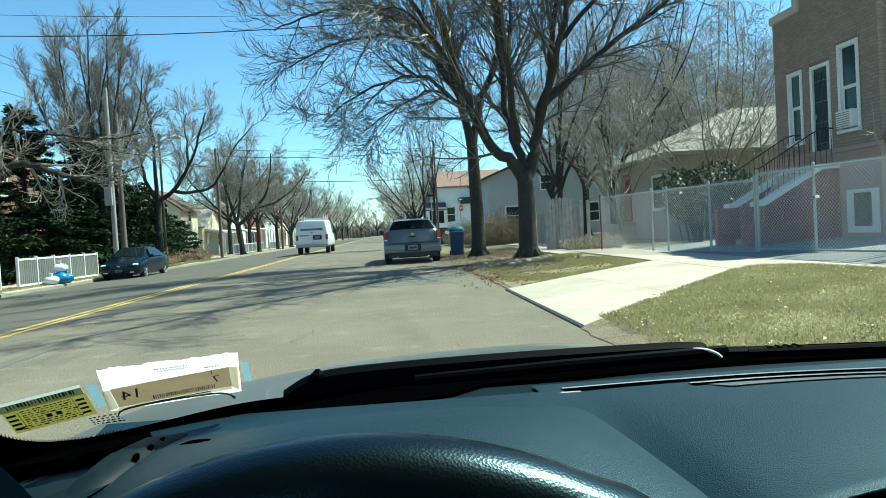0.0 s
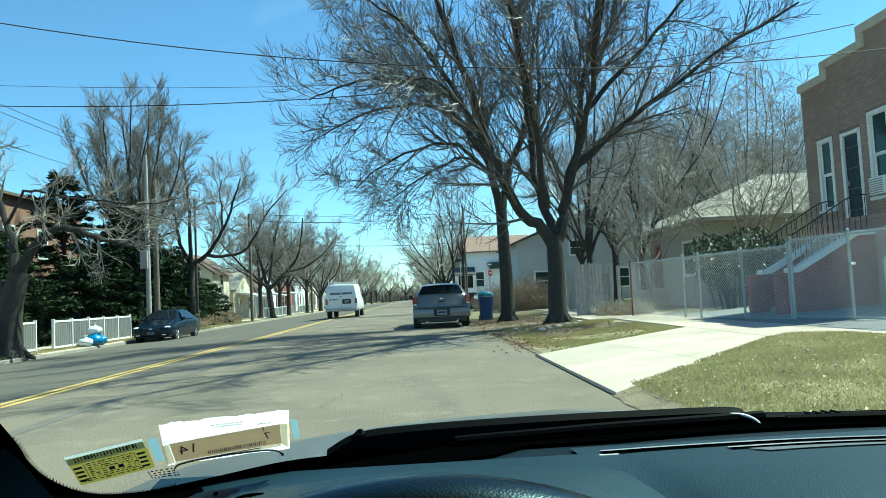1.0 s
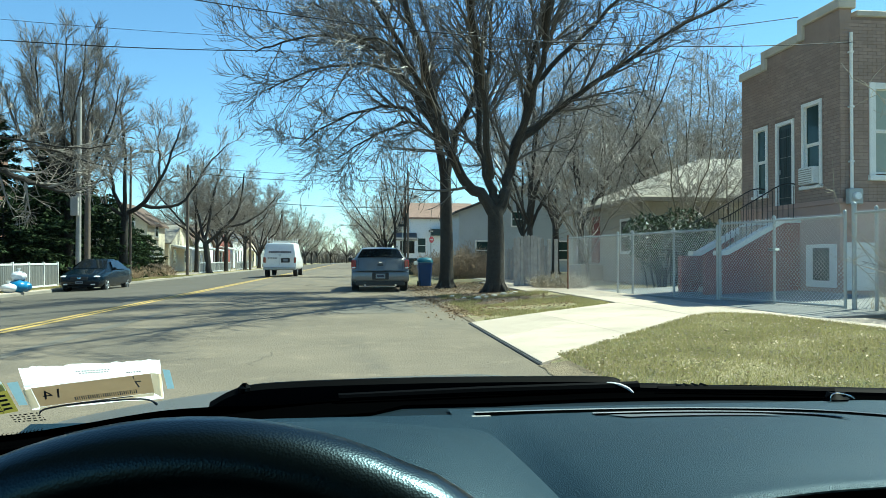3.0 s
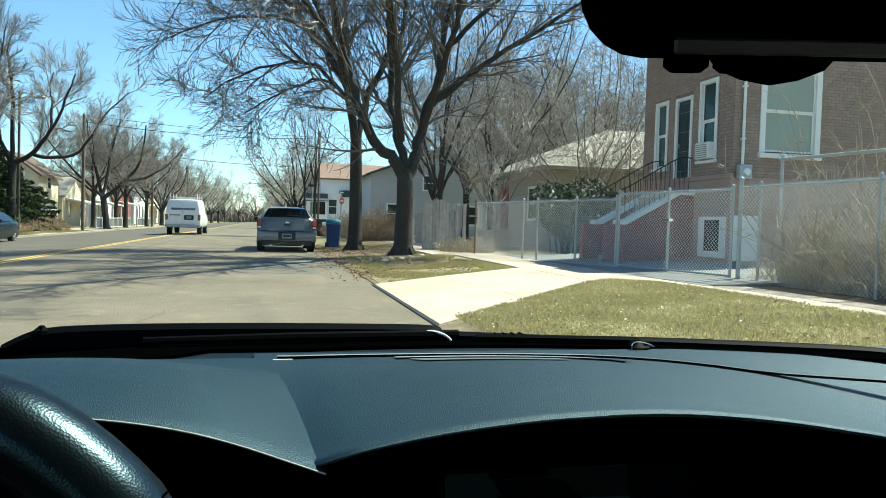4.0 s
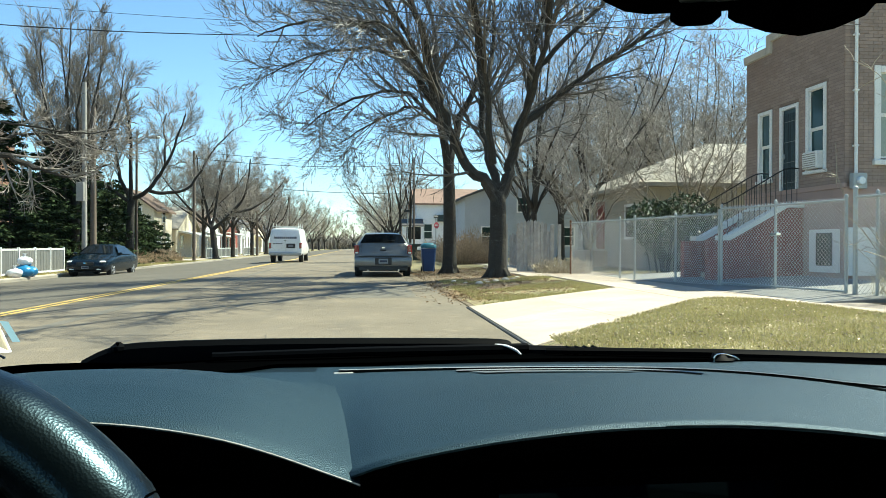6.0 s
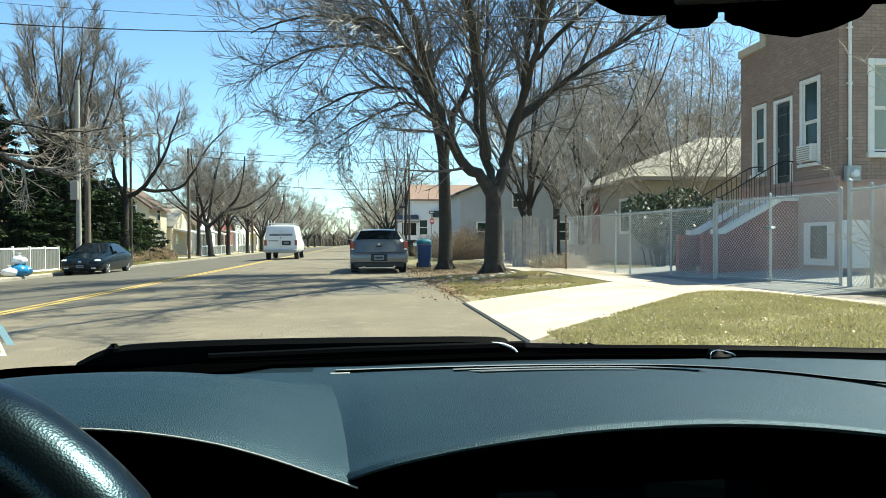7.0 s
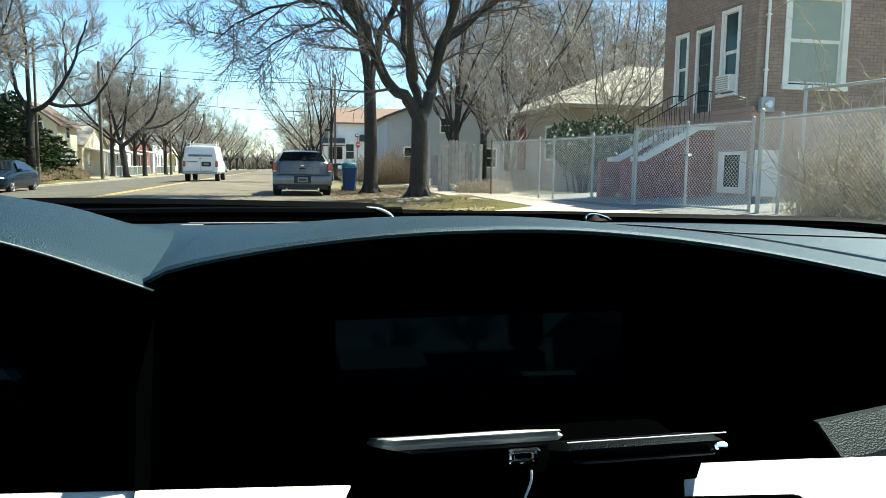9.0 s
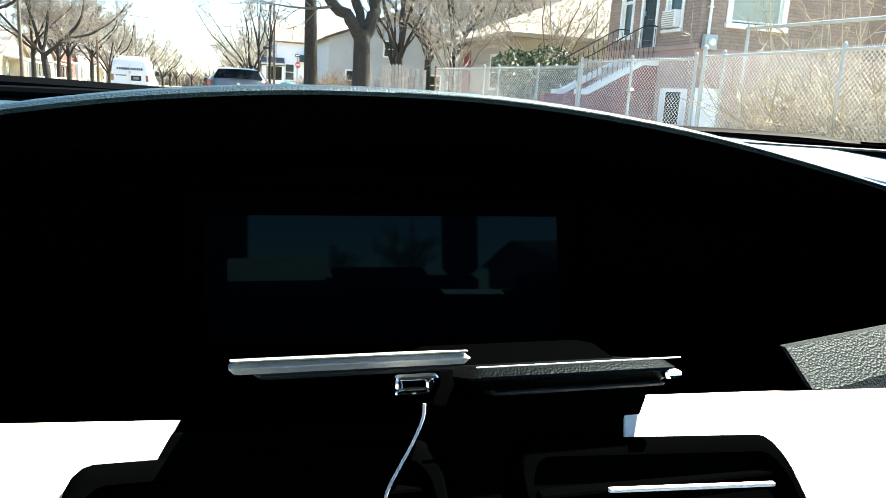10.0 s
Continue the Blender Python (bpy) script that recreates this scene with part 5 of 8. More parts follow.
part("trim_panel", fascia(((-0.02, 0.800), (0.3075, 0.7888)), (-0.02, 0.24), 0.70, 0.002), M_TRIM, dashboard, "bright brushed silver trim")
part("trim_panel", fascia(((0.490, 0.7875), (1.05, 0.775)), (0.44, 1.05), 0.70, 0.002), M_TRIM, dashboard, "bright brushed silver trim")
part("centre_panel", fascia(((0.15, 0.785), (0.60, 0.785)), (0.15, 0.60), 0.68), M_BLACK_AND_SHADE, dashboard, "black centre panel")
hz = part("hazard_button", Shape().block((0.407, face_y(0.757) - 0.006, 0.752), (0.427, face_y(0.757) + 0.01, 0.761), 0.002), M_BLACK_AND_SHADE, dashboard)
part("hazard_mark", Shape().prism([(0.413, 0.754), (0.421, 0.754), (0.417, 0.7595)], face_y(0.757) - 0.0075, face_y(0.757) - 0.0062, "y"), M_TAIL, hz, "small red triangle")


def air_vent(x0, x1, z0, z1, tilt, edges=True):
    """Rounded black frame round a dark well with bright-edged louvres."""
    y_at = lambda z: face_y(z) - 0.004
    def outline(k, r=0.009):
        a, b, c, d = x0 + k, x1 - k, z0 + k, z1 - k
        pts = []
        for cx, cz, a0 in ((b - r, d - r, 0), (a + r, d - r, 90), (a + r, c + r, 180), (b - r, c + r, 270)):
            for j in range(5):
                t = radians(a0 + 22.5 * j)
                pts.append((cx + r * math.cos(t), cz + r * math.sin(t) + tilt * (cx - x0)))
        return pts
    s = Shape()
    s.loft([[(px, y_at(pz) + dy, pz - dy * 0.6) for px, pz in outline(k)] for k, dy in ((0, 0.012), (0, -0.002), (0.002, -0.005), (0.005, -0.005), (0.007, 0.02))])
    vent = part("air_vent", s, M_BLACK_AND_SHADE, dashboard, "black air vent with bright-edged louvres", True)
    # flat face painted near-black for the shade inside the vent
    part("well", Shape().add([(px, y_at(pz) + 0.0008, pz) for px, pz in outline(0.002)], [tuple(range(20))]), M_BLACK_AND_SHADE, vent)
    for k in range(5):
        z = z1 - 0.0125 - 0.0095 * k
        zt = z + tilt * (x1 - x0) * 0.6
        part("louvre", Shape().block((x0 + 0.008, y_at(zt) - 0.003, zt), (x1 - 0.008, y_at(zt) + 0.014, zt + 0.0018), 0.0008), M_BLACK_AND_SHADE, vent)
        if not edges:
            continue
        a, b = x0 + 0.036 - 0.007 * k, x1 - 0.013 + 0.002 * k
        e_ = Shape().loft([[(x, y_at(z + tilt * (x - x0)) - 0.0062 + dy, z + tilt * (x - x0) + dz) for dy, dz in ((0, 0), (0.002, -0.0004), (0.002, 0.0014), (0, 0.0014))] for x in (a, (a + b) / 2, b)], caps=True)
        part("louvre_edge", e_, M_TRIM, vent, "bright louvre edge")
    return vent


air_vent(0.272, 0.402, 0.715, 0.7805, 0.0, False)
right_vent = air_vent(0.430, 0.553, 0.715, 0.7785, -0.04)
part("vent_tab", Shape().block((0.476, face_y(0.7535) - 0.014, 0.7515), (0.507, face_y(0.7535) - 0.004, 0.7555), 0.0015), M_CHROME, right_vent, "chrome sliding tab")
part("side_pad", Shape().loft([[(0.590, 0.366, 0.7835), (1.08, 0.366, 0.772), (1.08, 0.37, 0.772), (0.590, 0.37, 0.7835)], [(0.5885, 0.387, 0.7990), (1.20, 0.42, 0.863), (1.20, 0.424, 0.863), (0.5885, 0.391, 0.7990)]], caps=True), M_PAD, dashboard, "grained grey-black pad in the sun")

# gauge pod behind the wheel
gauges = thing("gauge_cluster", "unlit black gauge cluster under the hood", "gauges")
part("cluster_face", Shape().block((-0.20, 0.50, 0.72), (0.17, 0.515, 0.865), 0.01), M_BLACK_AND_SHADE, gauges)
for x in (-0.10, 0.07):
    part("dial", Shape().disc_stack([(0.055, 0), (0.055, 0.008), (0.05, 0.010)], 28, pose(x, 0.499, 0.795, 90)), M_SCREEN, gauges)

# left end of the dash: pillar trim, a low side outlet with small slats, a clip slit
trim_ring = ((-0.402, 1.000), (-0.355, 0.974), (-0.333, 0.956), (-0.312, 0.931), (-0.297, 0.914), (-0.283, 0.898), (-0.257, 0.863), (-0.402, 0.863))
pillar_trim = thing("pillar_trim", "grey plastic trim at the foot of the windshield pillar", "trim")
part("panel", Shape().loft([[(x - 0.01 * k, 0.60 + 0.012 * k, z - 0.008 * k) for x, z in trim_ring] for k in (0, 1)], caps=True), M_DASH, pillar_trim)
outlet = [(-0.250, 0.585, 0.872, 0.010), (-0.243, 0.63, 0.880, 0.018), (-0.234, 0.675, 0.885, 0.020), (-0.222, 0.715, 0.887, 0.016), (-0.206, 0.742, 0.887, 0.007)]
side_outlet = part("side_outlet", Shape().loft([[(x + r * math.cos(a), y, z + 0.55 * r * math.sin(a)) for a in [math.pi * k / 10 for k in range(11)]] for x, y, z, r in outlet], closed=False), M_DASH_SMOOTH, dashboard, "low demister outlet", True)
for x, y, z in ((-0.2205, 0.664, 0.8935), (-0.2165, 0.688, 0.8935), (-0.2135, 0.711, 0.8930)):
    part("slat", Shape().block((x - 0.002, y - 0.0035, z - 0.004), (x + 0.002, y + 0.0035, z + 0.0018), 0.0008), M_BLACK_AND_SHADE, side_outlet)
part("clip_slit", Shape().tube([(-0.188, 0.676, 0.8968), (-0.178, 0.668, 0.8998), (-0.167, 0.657, 0.9035), (-0.156, 0.650, 0.9065)], [0.0006, 0.002, 0.002, 0.0006], 8), M_BLACK_AND_SHADE, dashboard, "dark slit in the hood")

# steering wheel
wheel = thing("steering_wheel", "black leather steering wheel with a shiny worn rim", "steering wheel", pose(-0.021, 0.253, 0.812, -11, 0, 0))
s = Shape()
R_, r_ = 0.175, 0.0165
ring = []
for i in range(96):
    a = 2 * math.pi * i / 96
    bump = 1.0 + (0.10 if 40 < math.degrees(a) < 62 or 118 < math.degrees(a) < 140 else 0.0)
    ring.append([((R_ + r_ * bump * math.cos(b)) * math.cos(a), r_ * 1.15 * bump * math.sin(b), (R_ + r_ * bump * math.cos(b)) * math.sin(a)) for b in [2 * math.pi * k / 14 for k in range(14)]])
ring.append(ring[0])
s.loft(ring)
part("rim", s, M_RIM_LEATHER, wheel, "grained leather rim", True)
part("hub", Shape().disc_stack([(0.02, -0.03), (0.07, -0.025), (0.08, 0.0), (0.075, 0.03)], 28, pose(0, 0, 0, 90)), M_PLASTIC, wheel, smooth=True)
for a in (8, 172, 250, 290):
    c, q = math.cos(radians(a)), math.sin(radians(a))
    part("spoke", Shape().tube([(0.06 * c, 0.01, 0.06 * q), (0.12 * c, 0.006, 0.12 * q), (0.185 * c, 0, 0.185 * q)], [0.022, 0.017, 0.014], 8), M_BLACK_AND_SHADE, wheel, smooth=True)
part("rim_seam", Shape().tube([((R_ + 0.017 * math.cos(b)) * math.cos(radians(40)), 0.0195 * math.sin(b), (R_ + 0.017 * math.cos(b)) * math.sin(radians(40))) for b in [6.2832 * k / 20 for k in range(21)]], 0.0007, 5), M_BLACK_AND_SHADE, wheel)
column = thing("steering_column", "black plastic steering column shroud behind the wheel", "steering column")
part("shroud", Shape().tube([(-0.025, 0.26, 0.80), (-0.025, 0.40, 0.74), (-0.025, 0.56, 0.70)], [0.05, 0.06, 0.06], 12), M_BLACK_AND_SHADE, column, smooth=True)

# phones lying on the holder
def phone(label, x0, x1, y0, y1, z, thick, mat_, tilt):
    ob = thing("phone", label, "phone", pose((x0 + x1) / 2, y0, z, tilt, 0, 0), "phones on the ledge")
    w = (x1 - x0) / 2
    part("case", Shape().block((-w, 0, 0), (w, y1 - y0, thick), 0.004), mat_, ob, smooth=True)
    part("edge", Shape().block((-w + 0.01, 0.002, -0.0022), (w - 0.006, y1 - y0 - 0.004, -0.0004), 0.0008), M_PLASTIC, ob)
    return ob


ph = phone("grey flip-cased phone lying on the dash holder", 0.325, 0.413, 0.352, 0.47, 0.8128, 0.0042, M_CASE_GREY, -20)
part("flap", Shape().block((-0.0435, -0.0008, 0.0043), (0.0425, 0.115, 0.0052), 0.0004), M_CASE_GREY, ph)
ph = phone("black leather-cased phone beside the grey one", 0.4135, 0.5055, 0.352, 0.47, 0.8012, 0.009, M_CASE_BLACK, -19.5)
part("seam", Shape().block((-0.044, -0.0008, 0.0088), (0.046, 0.0, 0.0094), 0.0002), M_TRIM, ph, "pale stitched edge")
part("camera_bump", Shape().block((0.038, -0.002, 0.0006), (0.046, 0.004, 0.0042), 0.0012), M_CHROME, ph)
holder = thing("phone_holder", "black dash phone holder with a chrome clip", "phone holder")
part("cradle", Shape().block((0.398, 0.362, 0.772), (0.500, 0.42, 0.798), 0.006), M_BLACK_AND_SHADE, holder, smooth=True)
clip = Shape()
clip.block((0.3818, 0.343, 0.8108), (0.3975, 0.347, 0.8122), 0.0006)
clip.block((0.3818, 0.343, 0.8072), (0.3845, 0.347, 0.8106), 0.0008)
clip.block((0.3930, 0.343, 0.8072), (0.3960, 0.347, 0.8106), 0.0008)
clip.block((0.3818, 0.343, 0.8052), (0.3945, 0.347, 0.8070), 0.0006)
part("clip", clip, M_CHROME, holder, "small chrome clip")
cable = thing("charging_cable", "thin pale charging cable hanging from the holder", "cable")
part("cord", Shape().tube(smooth_line([(0.3905, 0.336, 0.8052), (0.3900, 0.335, 0.800), (0.3867, 0.335, 0.7909), (0.3821, 0.335, 0.7816), (0.378, 0.335, 0.7716), (0.374, 0.33, 0.755)]), 0.0006, 6), M_CABLE_WHITE, cable, smooth=True)

# windshield, its dark rim and what hangs on it
s = Shape()
s.grid(26, 12, lambda u, v: (-0.40 + 1.58 * u, screen_y(-0.40 + 1.58 * u, 0.872 + 0.46 * v) + 0.0, 0.872 + 0.46 * v))
pane = structure("windshield", s, M_WINDSHIELD, "clear car windshield over the dashboard", "windshield", True)
pane.visible_shadow = False
# black printed rim that rounds the lower corner of the glass
inner = smooth_line([(x, 0, z) for x, z in ((-0.325, 1.06), (-0.335, 0.974), (-0.340, 0.95), (-0.3405, 0.93), (-0.3336, 0.9106), (-0.3213, 0.899), (-0.3065, 0.894), (-0.285, 0.8915), (-0.237, 0.8938), (-0.17, 0.8990), (-0.115, 0.8965), (-0.02, 0.888), (0.3, 0.887), (1.18, 0.887))], 8)
outer = smooth_line([(x, 0, z) for x, z in ((-0.47, 1.06), (-0.47, 0.974), (-0.47, 0.95), (-0.47, 0.93), (-0.46, 0.89), (-0.42, 0.87), (-0.35, 0.86), (-0.29, 0.86), (-0.237, 0.862), (-0.17, 0.862), (-0.115, 0.862), (-0.02, 0.862), (0.3, 0.862), (1.18, 0.862))], 8)
s = Shape()
s.loft([[(p.x, screen_y(p.x, p.z) - 0.003, p.z) for p in q] for q in (inner, outer)], closed=False)
part("frit_band", s, M_BLACK_AND_SHADE, pane, "black printed rim")
frit = Shape()
for p, q in zip(inner[8:60], inner[9:61]):
    d = q - p
    n = max(1, int(d.length / 0.0022))
    across = Vector((-d.z, 0, d.x)).normalized()
    for k in range(n):
        for row, r in ((0.0008, 0.00055), (0.0021, 0.00032)):
            c = p + d * ((k + (0.5 if row > 0.002 else 0.0)) / n) + across * row
            frit.box((c.x - r, screen_y(c.x, c.z) - 0.0035, c.z - r), (c.x + r, screen_y(c.x, c.z) - 0.003, c.z + r))
tagged(part("frit_dots", frit, M_BLACK_AND_SHADE, pane), "fine printed dots", "", "", "stuff")


def on_glass(x, z, off=0.004):
    return (x, screen_y(x, z) - off, z)


def glass_patch(corners, off=0.004, n=6):
    """A flat label stuck to the glass between four (x, z) corners."""
    a, b, c, d = corners
    s = Shape()
    def at(u, v):
        x = (a[0] * (1 - u) + b[0] * u) * (1 - v) + (d[0] * (1 - u) + c[0] * u) * v
        z = (a[1] * (1 - u) + b[1] * u) * (1 - v) + (d[1] * (1 - u) + c[1] * u) * v
        return on_glass(x, z, off)
    s.grid(n, 3, at)
    return s


def sub_quad(corners, u0, u1, v0, v1):
    a, b, c, d = corners
    def at(u, v):
        return tuple((a[i] * (1 - u) + b[i] * u) * (1 - v) + (d[i] * (1 - u) + c[i] * u) * v for i in range(2))
    return [at(u0, v0), at(u1, v0), at(u1, v1), at(u0, v1)]


STICKER = [(-0.3195, 0.9458), (-0.2635, 0.9536), (-0.270, 0.920), (-0.3265, 0.9135)]
BOX = [(-0.2474, 0.9458), (-0.156, 0.9508), (-0.1615, 0.9262), (-0.2518, 0.9232)]
SHEET = [(-0.2465, 0.9678), (-0.1445, 0.9656), (-0.157, 0.917), (-0.2605, 0.920)]
sticker = thing("inspection_sticker", "yellow and black printed sticker on the windshield corner", "sticker")
part("base", glass_patch(STICKER), M_STICKER_YELLOW, sticker)
part("header", glass_patch(sub_quad(STICKER, 0.0, 1.0, -0.06, 0.25), 0.0054), M_STICKER_PALE, sticker, "pale blue printed header")
rnd = random.Random(8)
for k in range(20):
    u = 0.10 + 0.041 * k
    part("printed_bar", glass_patch(sub_quad(STICKER, u, u + rnd.uniform(0.012, 0.032), 0.04, rnd.uniform(0.15, 0.20)), 0.0062, 1), M_BAR, sticker)
for r_i in range(9):
    u = 0.20 if r_i < 7 else 0.05
    while u < 0.80:
        w = rnd.uniform(0.02, 0.07)
        v = 0.30 + 0.072 * r_i
        if not (0.42 < u < 0.66 and r_i in (4, 5)):
            part("printed_bar", glass_patch(sub_quad(STICKER, u, u + w, v, v + rnd.uniform(0.02, 0.045)), 0.0055, 1), M_BAR, sticker)
        u += w + rnd.uniform(0.01, 0.035)
for u in (0.44, 0.56):
    part("printed_bar", glass_patch(sub_quad(STICKER, u, u + 0.075, 0.585, 0.705), 0.0055, 1), M_BAR, sticker)
for v in (0.36, 0.51, 0.66, 0.81):
    for u in (0.03, 0.85):
        part("printed_bar", glass_patch(sub_quad(STICKER, u, u + 0.11, v, v + 0.07), 0.0055, 1), M_BAR, sticker)
for u in (0.165, 0.82):
    part("printed_line", glass_patch(sub_quad(STICKER, u, u + 0.008, 0.30, 0.97), 0.0055, 1), M_BAR, sticker)
label_box = thing("permit_holder", "clear taped paper permit holder stuck to the windshield", "permit")
crumple = Shape()


def creased(u, v):
    """The limp sheet: it sags off the glass along folds."""
    (x0, z0), (x1, z1), (x2, z2), (x3, z3) = SHEET
    x = (x0 * (1 - u) + x1 * u) * (1 - v) + (x3 * (1 - u) + x2 * u) * v
    z = (z0 * (1 - u) + z1 * u) * (1 - v) + (z3 * (1 - u) + z2 * u) * v
    rag = (0.0016 * noise.noise((u * 9, 0.3, 1.7)) + 0.0012 * noise.noise((u * 31, 0.3, 4.7))) * (1 - v) + 0.0014 * noise.noise((u * 7, 4.3, 2.1)) * v
    k = 0.0022 * abs(noise.noise((u * 4.0, v * 2.2, 5.0))) + 0.0014 * abs(noise.noise((u * 13, v * 7, 9.0)))
    return on_glass(x, z + rag, 0.0045 + k + (0.0018 if 0.40 < v < 0.46 else 0.0))


crumple.grid(70, 26, creased)
part("sheet", crumple, M_PAPER, label_box, "crumpled white paper bleached by the sun", True)
part("paper", glass_patch(BOX, 0.0085), M_PAPER_TAN, label_box, "tan printed paper")
part("edge", glass_patch([(-0.2535, 0.9445), (-0.2478, 0.9452), (-0.2522, 0.9228), (-0.2590, 0.9215)], 0.0088), M_TAPE_CLEAR, label_box, "yellowed tape edge")
part("edge", glass_patch([(-0.1556, 0.9512), (-0.1475, 0.9490), (-0.1565, 0.9185), (-0.1617, 0.9255)], 0.0088), M_TAPE_CLEAR, label_box, "yellowed tape edge")
part("edge", glass_patch([(-0.2518, 0.9230), (-0.1618, 0.9260), (-0.1630, 0.9225), (-0.2545, 0.9195)], 0.0086), M_TAPE_CLEAR, label_box, "yellowed tape edge")
part("tape", glass_patch([(-0.2609, 0.9534), (-0.2535, 0.9540), (-0.2600, 0.9267), (-0.2659, 0.9268)], 0.005), M_STICKER_BLUE, label_box, "pale blue tape")
part("tape", glass_patch([(-0.1462, 0.9540), (-0.1405, 0.9525), (-0.1440, 0.9285), (-0.1500, 0.9290)], 0.005), M_STICKER_BLUE, label_box, "pale blue tape")
# thin dark tube drawn as the shadow along the sheet's curled foot
curl = [Vector(on_glass(x, z, 0.011)) for x, z in ((-0.2555, 0.9150), (-0.2490, 0.9203), (-0.2250, 0.9226), (-0.1815, 0.9212), (-0.1680, 0.9175), (-0.1640, 0.9110))]
part("curled_edge", Shape().tube(smooth_line(curl), [0.0005] + [0.0009] * 13 + [0.0013, 0.0016], 6), M_BAR, label_box, "dark line painting the curled lower edge's shadow", True)
for k in range(30):
    u = 0.30 + 0.0185 * k
    part("printed_bar", glass_patch(sub_quad(BOX, u, u + rnd.uniform(0.005, 0.012), 0.70, 0.90), 0.0095, 1), M_BAR, label_box)
part("printed_bar", glass_patch(sub_quad(BOX, 0.22, 0.80, 1.02, 1.07), 0.0100, 3), M_BAR, label_box)
part("printed_bar", glass_patch(sub_quad(BOX, 0.835, 0.845, 0.02, 0.17), 0.0095, 1), M_BAR, label_box)
for row, (u0, u1) in enumerate(((0.38, 0.62), (0.40, 0.60), (0.74, 0.84))):
    u = u0
    while u < u1:
        part("printed_bar", glass_patch(sub_quad(SHEET, u, u + 0.012, 0.13 + 0.05 * row, 0.16 + 0.05 * row), 0.0092, 1), M_PRINT_FAINT, label_box)
        u += rnd.uniform(0.016, 0.024)
mark = thing("maker_mark", "small dark print etched in the windshield corner", "print")
for row in range(4):
    u = 0.0
    while u < 1.0:
        w = rnd.uniform(0.05, 0.14)
        part("printed_bar", glass_patch(sub_quad([(-0.278, 0.917), (-0.257, 0.917), (-0.2575, 0.9035), (-0.279, 0.906)], u, min(1.0, u + w), 0.08 + 0.24 * row, 0.20 + 0.24 * row), 0.004, 1), M_BAR, mark)
        u += w + rnd.uniform(0.04, 0.1)


def glass_text(text, u, v, size, parent):
    """Digits printed on the paper's far side, so they read backwards from within."""
    cu = bpy.data.curves.new("digits", "FONT")
    cu.body, cu.size, cu.align_x, cu.align_y = text, size, "CENTER", "CENTER"
    ob = new("digits", cu)
    cu.materials.append(M_BAR)
    ob.parent = parent
    (a, b, c, d) = [Vector(on_glass(x, z, 0.0105)) for x, z in sub_quad(BOX, u - 0.02, u + 0.02, v - 0.05, v + 0.05)]
    right, up = (b - a).normalized(), (a - d).normalized()
    face = right.cross(up)
    m = Matrix((-right, up * 1.45, face)).transposed().to_4x4()
    ob.matrix_basis = Matrix.Translation((a + b + c + d) / 4 + Vector((0, -0.002, 0))) @ m
    return ob


glass_text("14", 0.155, 0.42, 0.0175, label_box)
glass_text("7", 0.875, 0.46, 0.0140, label_box)

# wipers, cowl and bonnet
cowl = thing("cowl", "black plastic cowl below the windshield", "cowl")
s = Shape()
s.grid(40, 3, lambda u, v: (-0.45 + 1.70 * u, screen_y(-0.45 + 1.70 * u, 0.885) - 0.01 + 0.075 * v, 0.876 - 0.016 * v - 0.02 * max(0.0, min(1.0, (0.30 - 1.70 * u) / 0.1))))
part("cowl_panel", s, M_BLACK_AND_SHADE, cowl)


def wiper(label, pts, h):
    w = thing("wiper", label, "windshield wiper", group="windshield wipers")
    line = smooth_line(pts, 6)
    s = Shape()
    s.loft([[(p.x, p.y - 0.012, p.z - h), (p.x, p.y + 0.012, p.z - h), (p.x, p.y + 0.010, p.z - h * 0.2), (p.x, p.y + 0.003, p.z), (p.x, p.y - 0.003, p.z), (p.x, p.y - 0.010, p.z - h * 0.2)] for p in line], caps=True)
    part("blade", s, M_RUBBER, w, smooth=True)
    return w, line


w1, line = wiper("black wiper lying along the windshield base", [(-0.135, 0.915, 0.888), (-0.10, 0.925, 0.9035), (-0.04, 0.935, 0.9075), (0.10, 0.95, 0.9075), (0.26, 0.965, 0.9045), (0.385, 0.968, 0.9015), (0.40, 0.966, 0.894)], 0.03)
part("cap", Shape().block((-0.103, 0.913, 0.894), (-0.088, 0.931, 0.9085), 0.005), M_RUBBER, w1, smooth=True)
part("arm", Shape().tube([(0.02, 0.905, 0.892), (0.2, 0.925, 0.893), (0.42, 0.95, 0.891)], [0.005, 0.006, 0.007], 8), M_RUBBER, w1, smooth=True)
part("tip", Shape().tube(smooth_line([(0.375, 0.945, 0.8975), (0.390, 0.942, 0.8955), (0.402, 0.938, 0.8905), (0.408, 0.935, 0.885)]), [0.001, 0.0014, 0.0018, 0.002, 0.002, 0.002, 0.002, 0.0018, 0.0016, 0.0014], 6), M_TRIM, w1, "bright wiper tip")
w2, line = wiper("second black wiper on the passenger side", [(0.35, 0.962, 0.8945), (0.42, 0.955, 0.8945), (0.55, 0.93, 0.8925), (0.66, 0.905, 0.8935), (0.80, 0.865, 0.8935), (0.95, 0.815, 0.893), (1.02, 0.79, 0.888)], 0.022)
part("cap", Shape().block((0.630, 0.852, 0.876), (0.664, 0.872, 0.8945), 0.008), M_RUBBER, w2, "glossy wiper joint", True)
part("clip", Shape().tube(smooth_line([(0.631, 0.849, 0.886), (0.632, 0.849, 0.8935), (0.642, 0.849, 0.8955), (0.658, 0.850, 0.8915), (0.664, 0.851, 0.888)]), 0.0009, 6), M_CHROME, w2, "bright rim of the joint", True)
part("arm", Shape().tube([(0.44, 0.93, 0.8905), (0.60, 0.90, 0.891), (0.66, 0.885, 0.891)], [0.004, 0.005, 0.005], 6), M_RUBBER, w2, smooth=True)
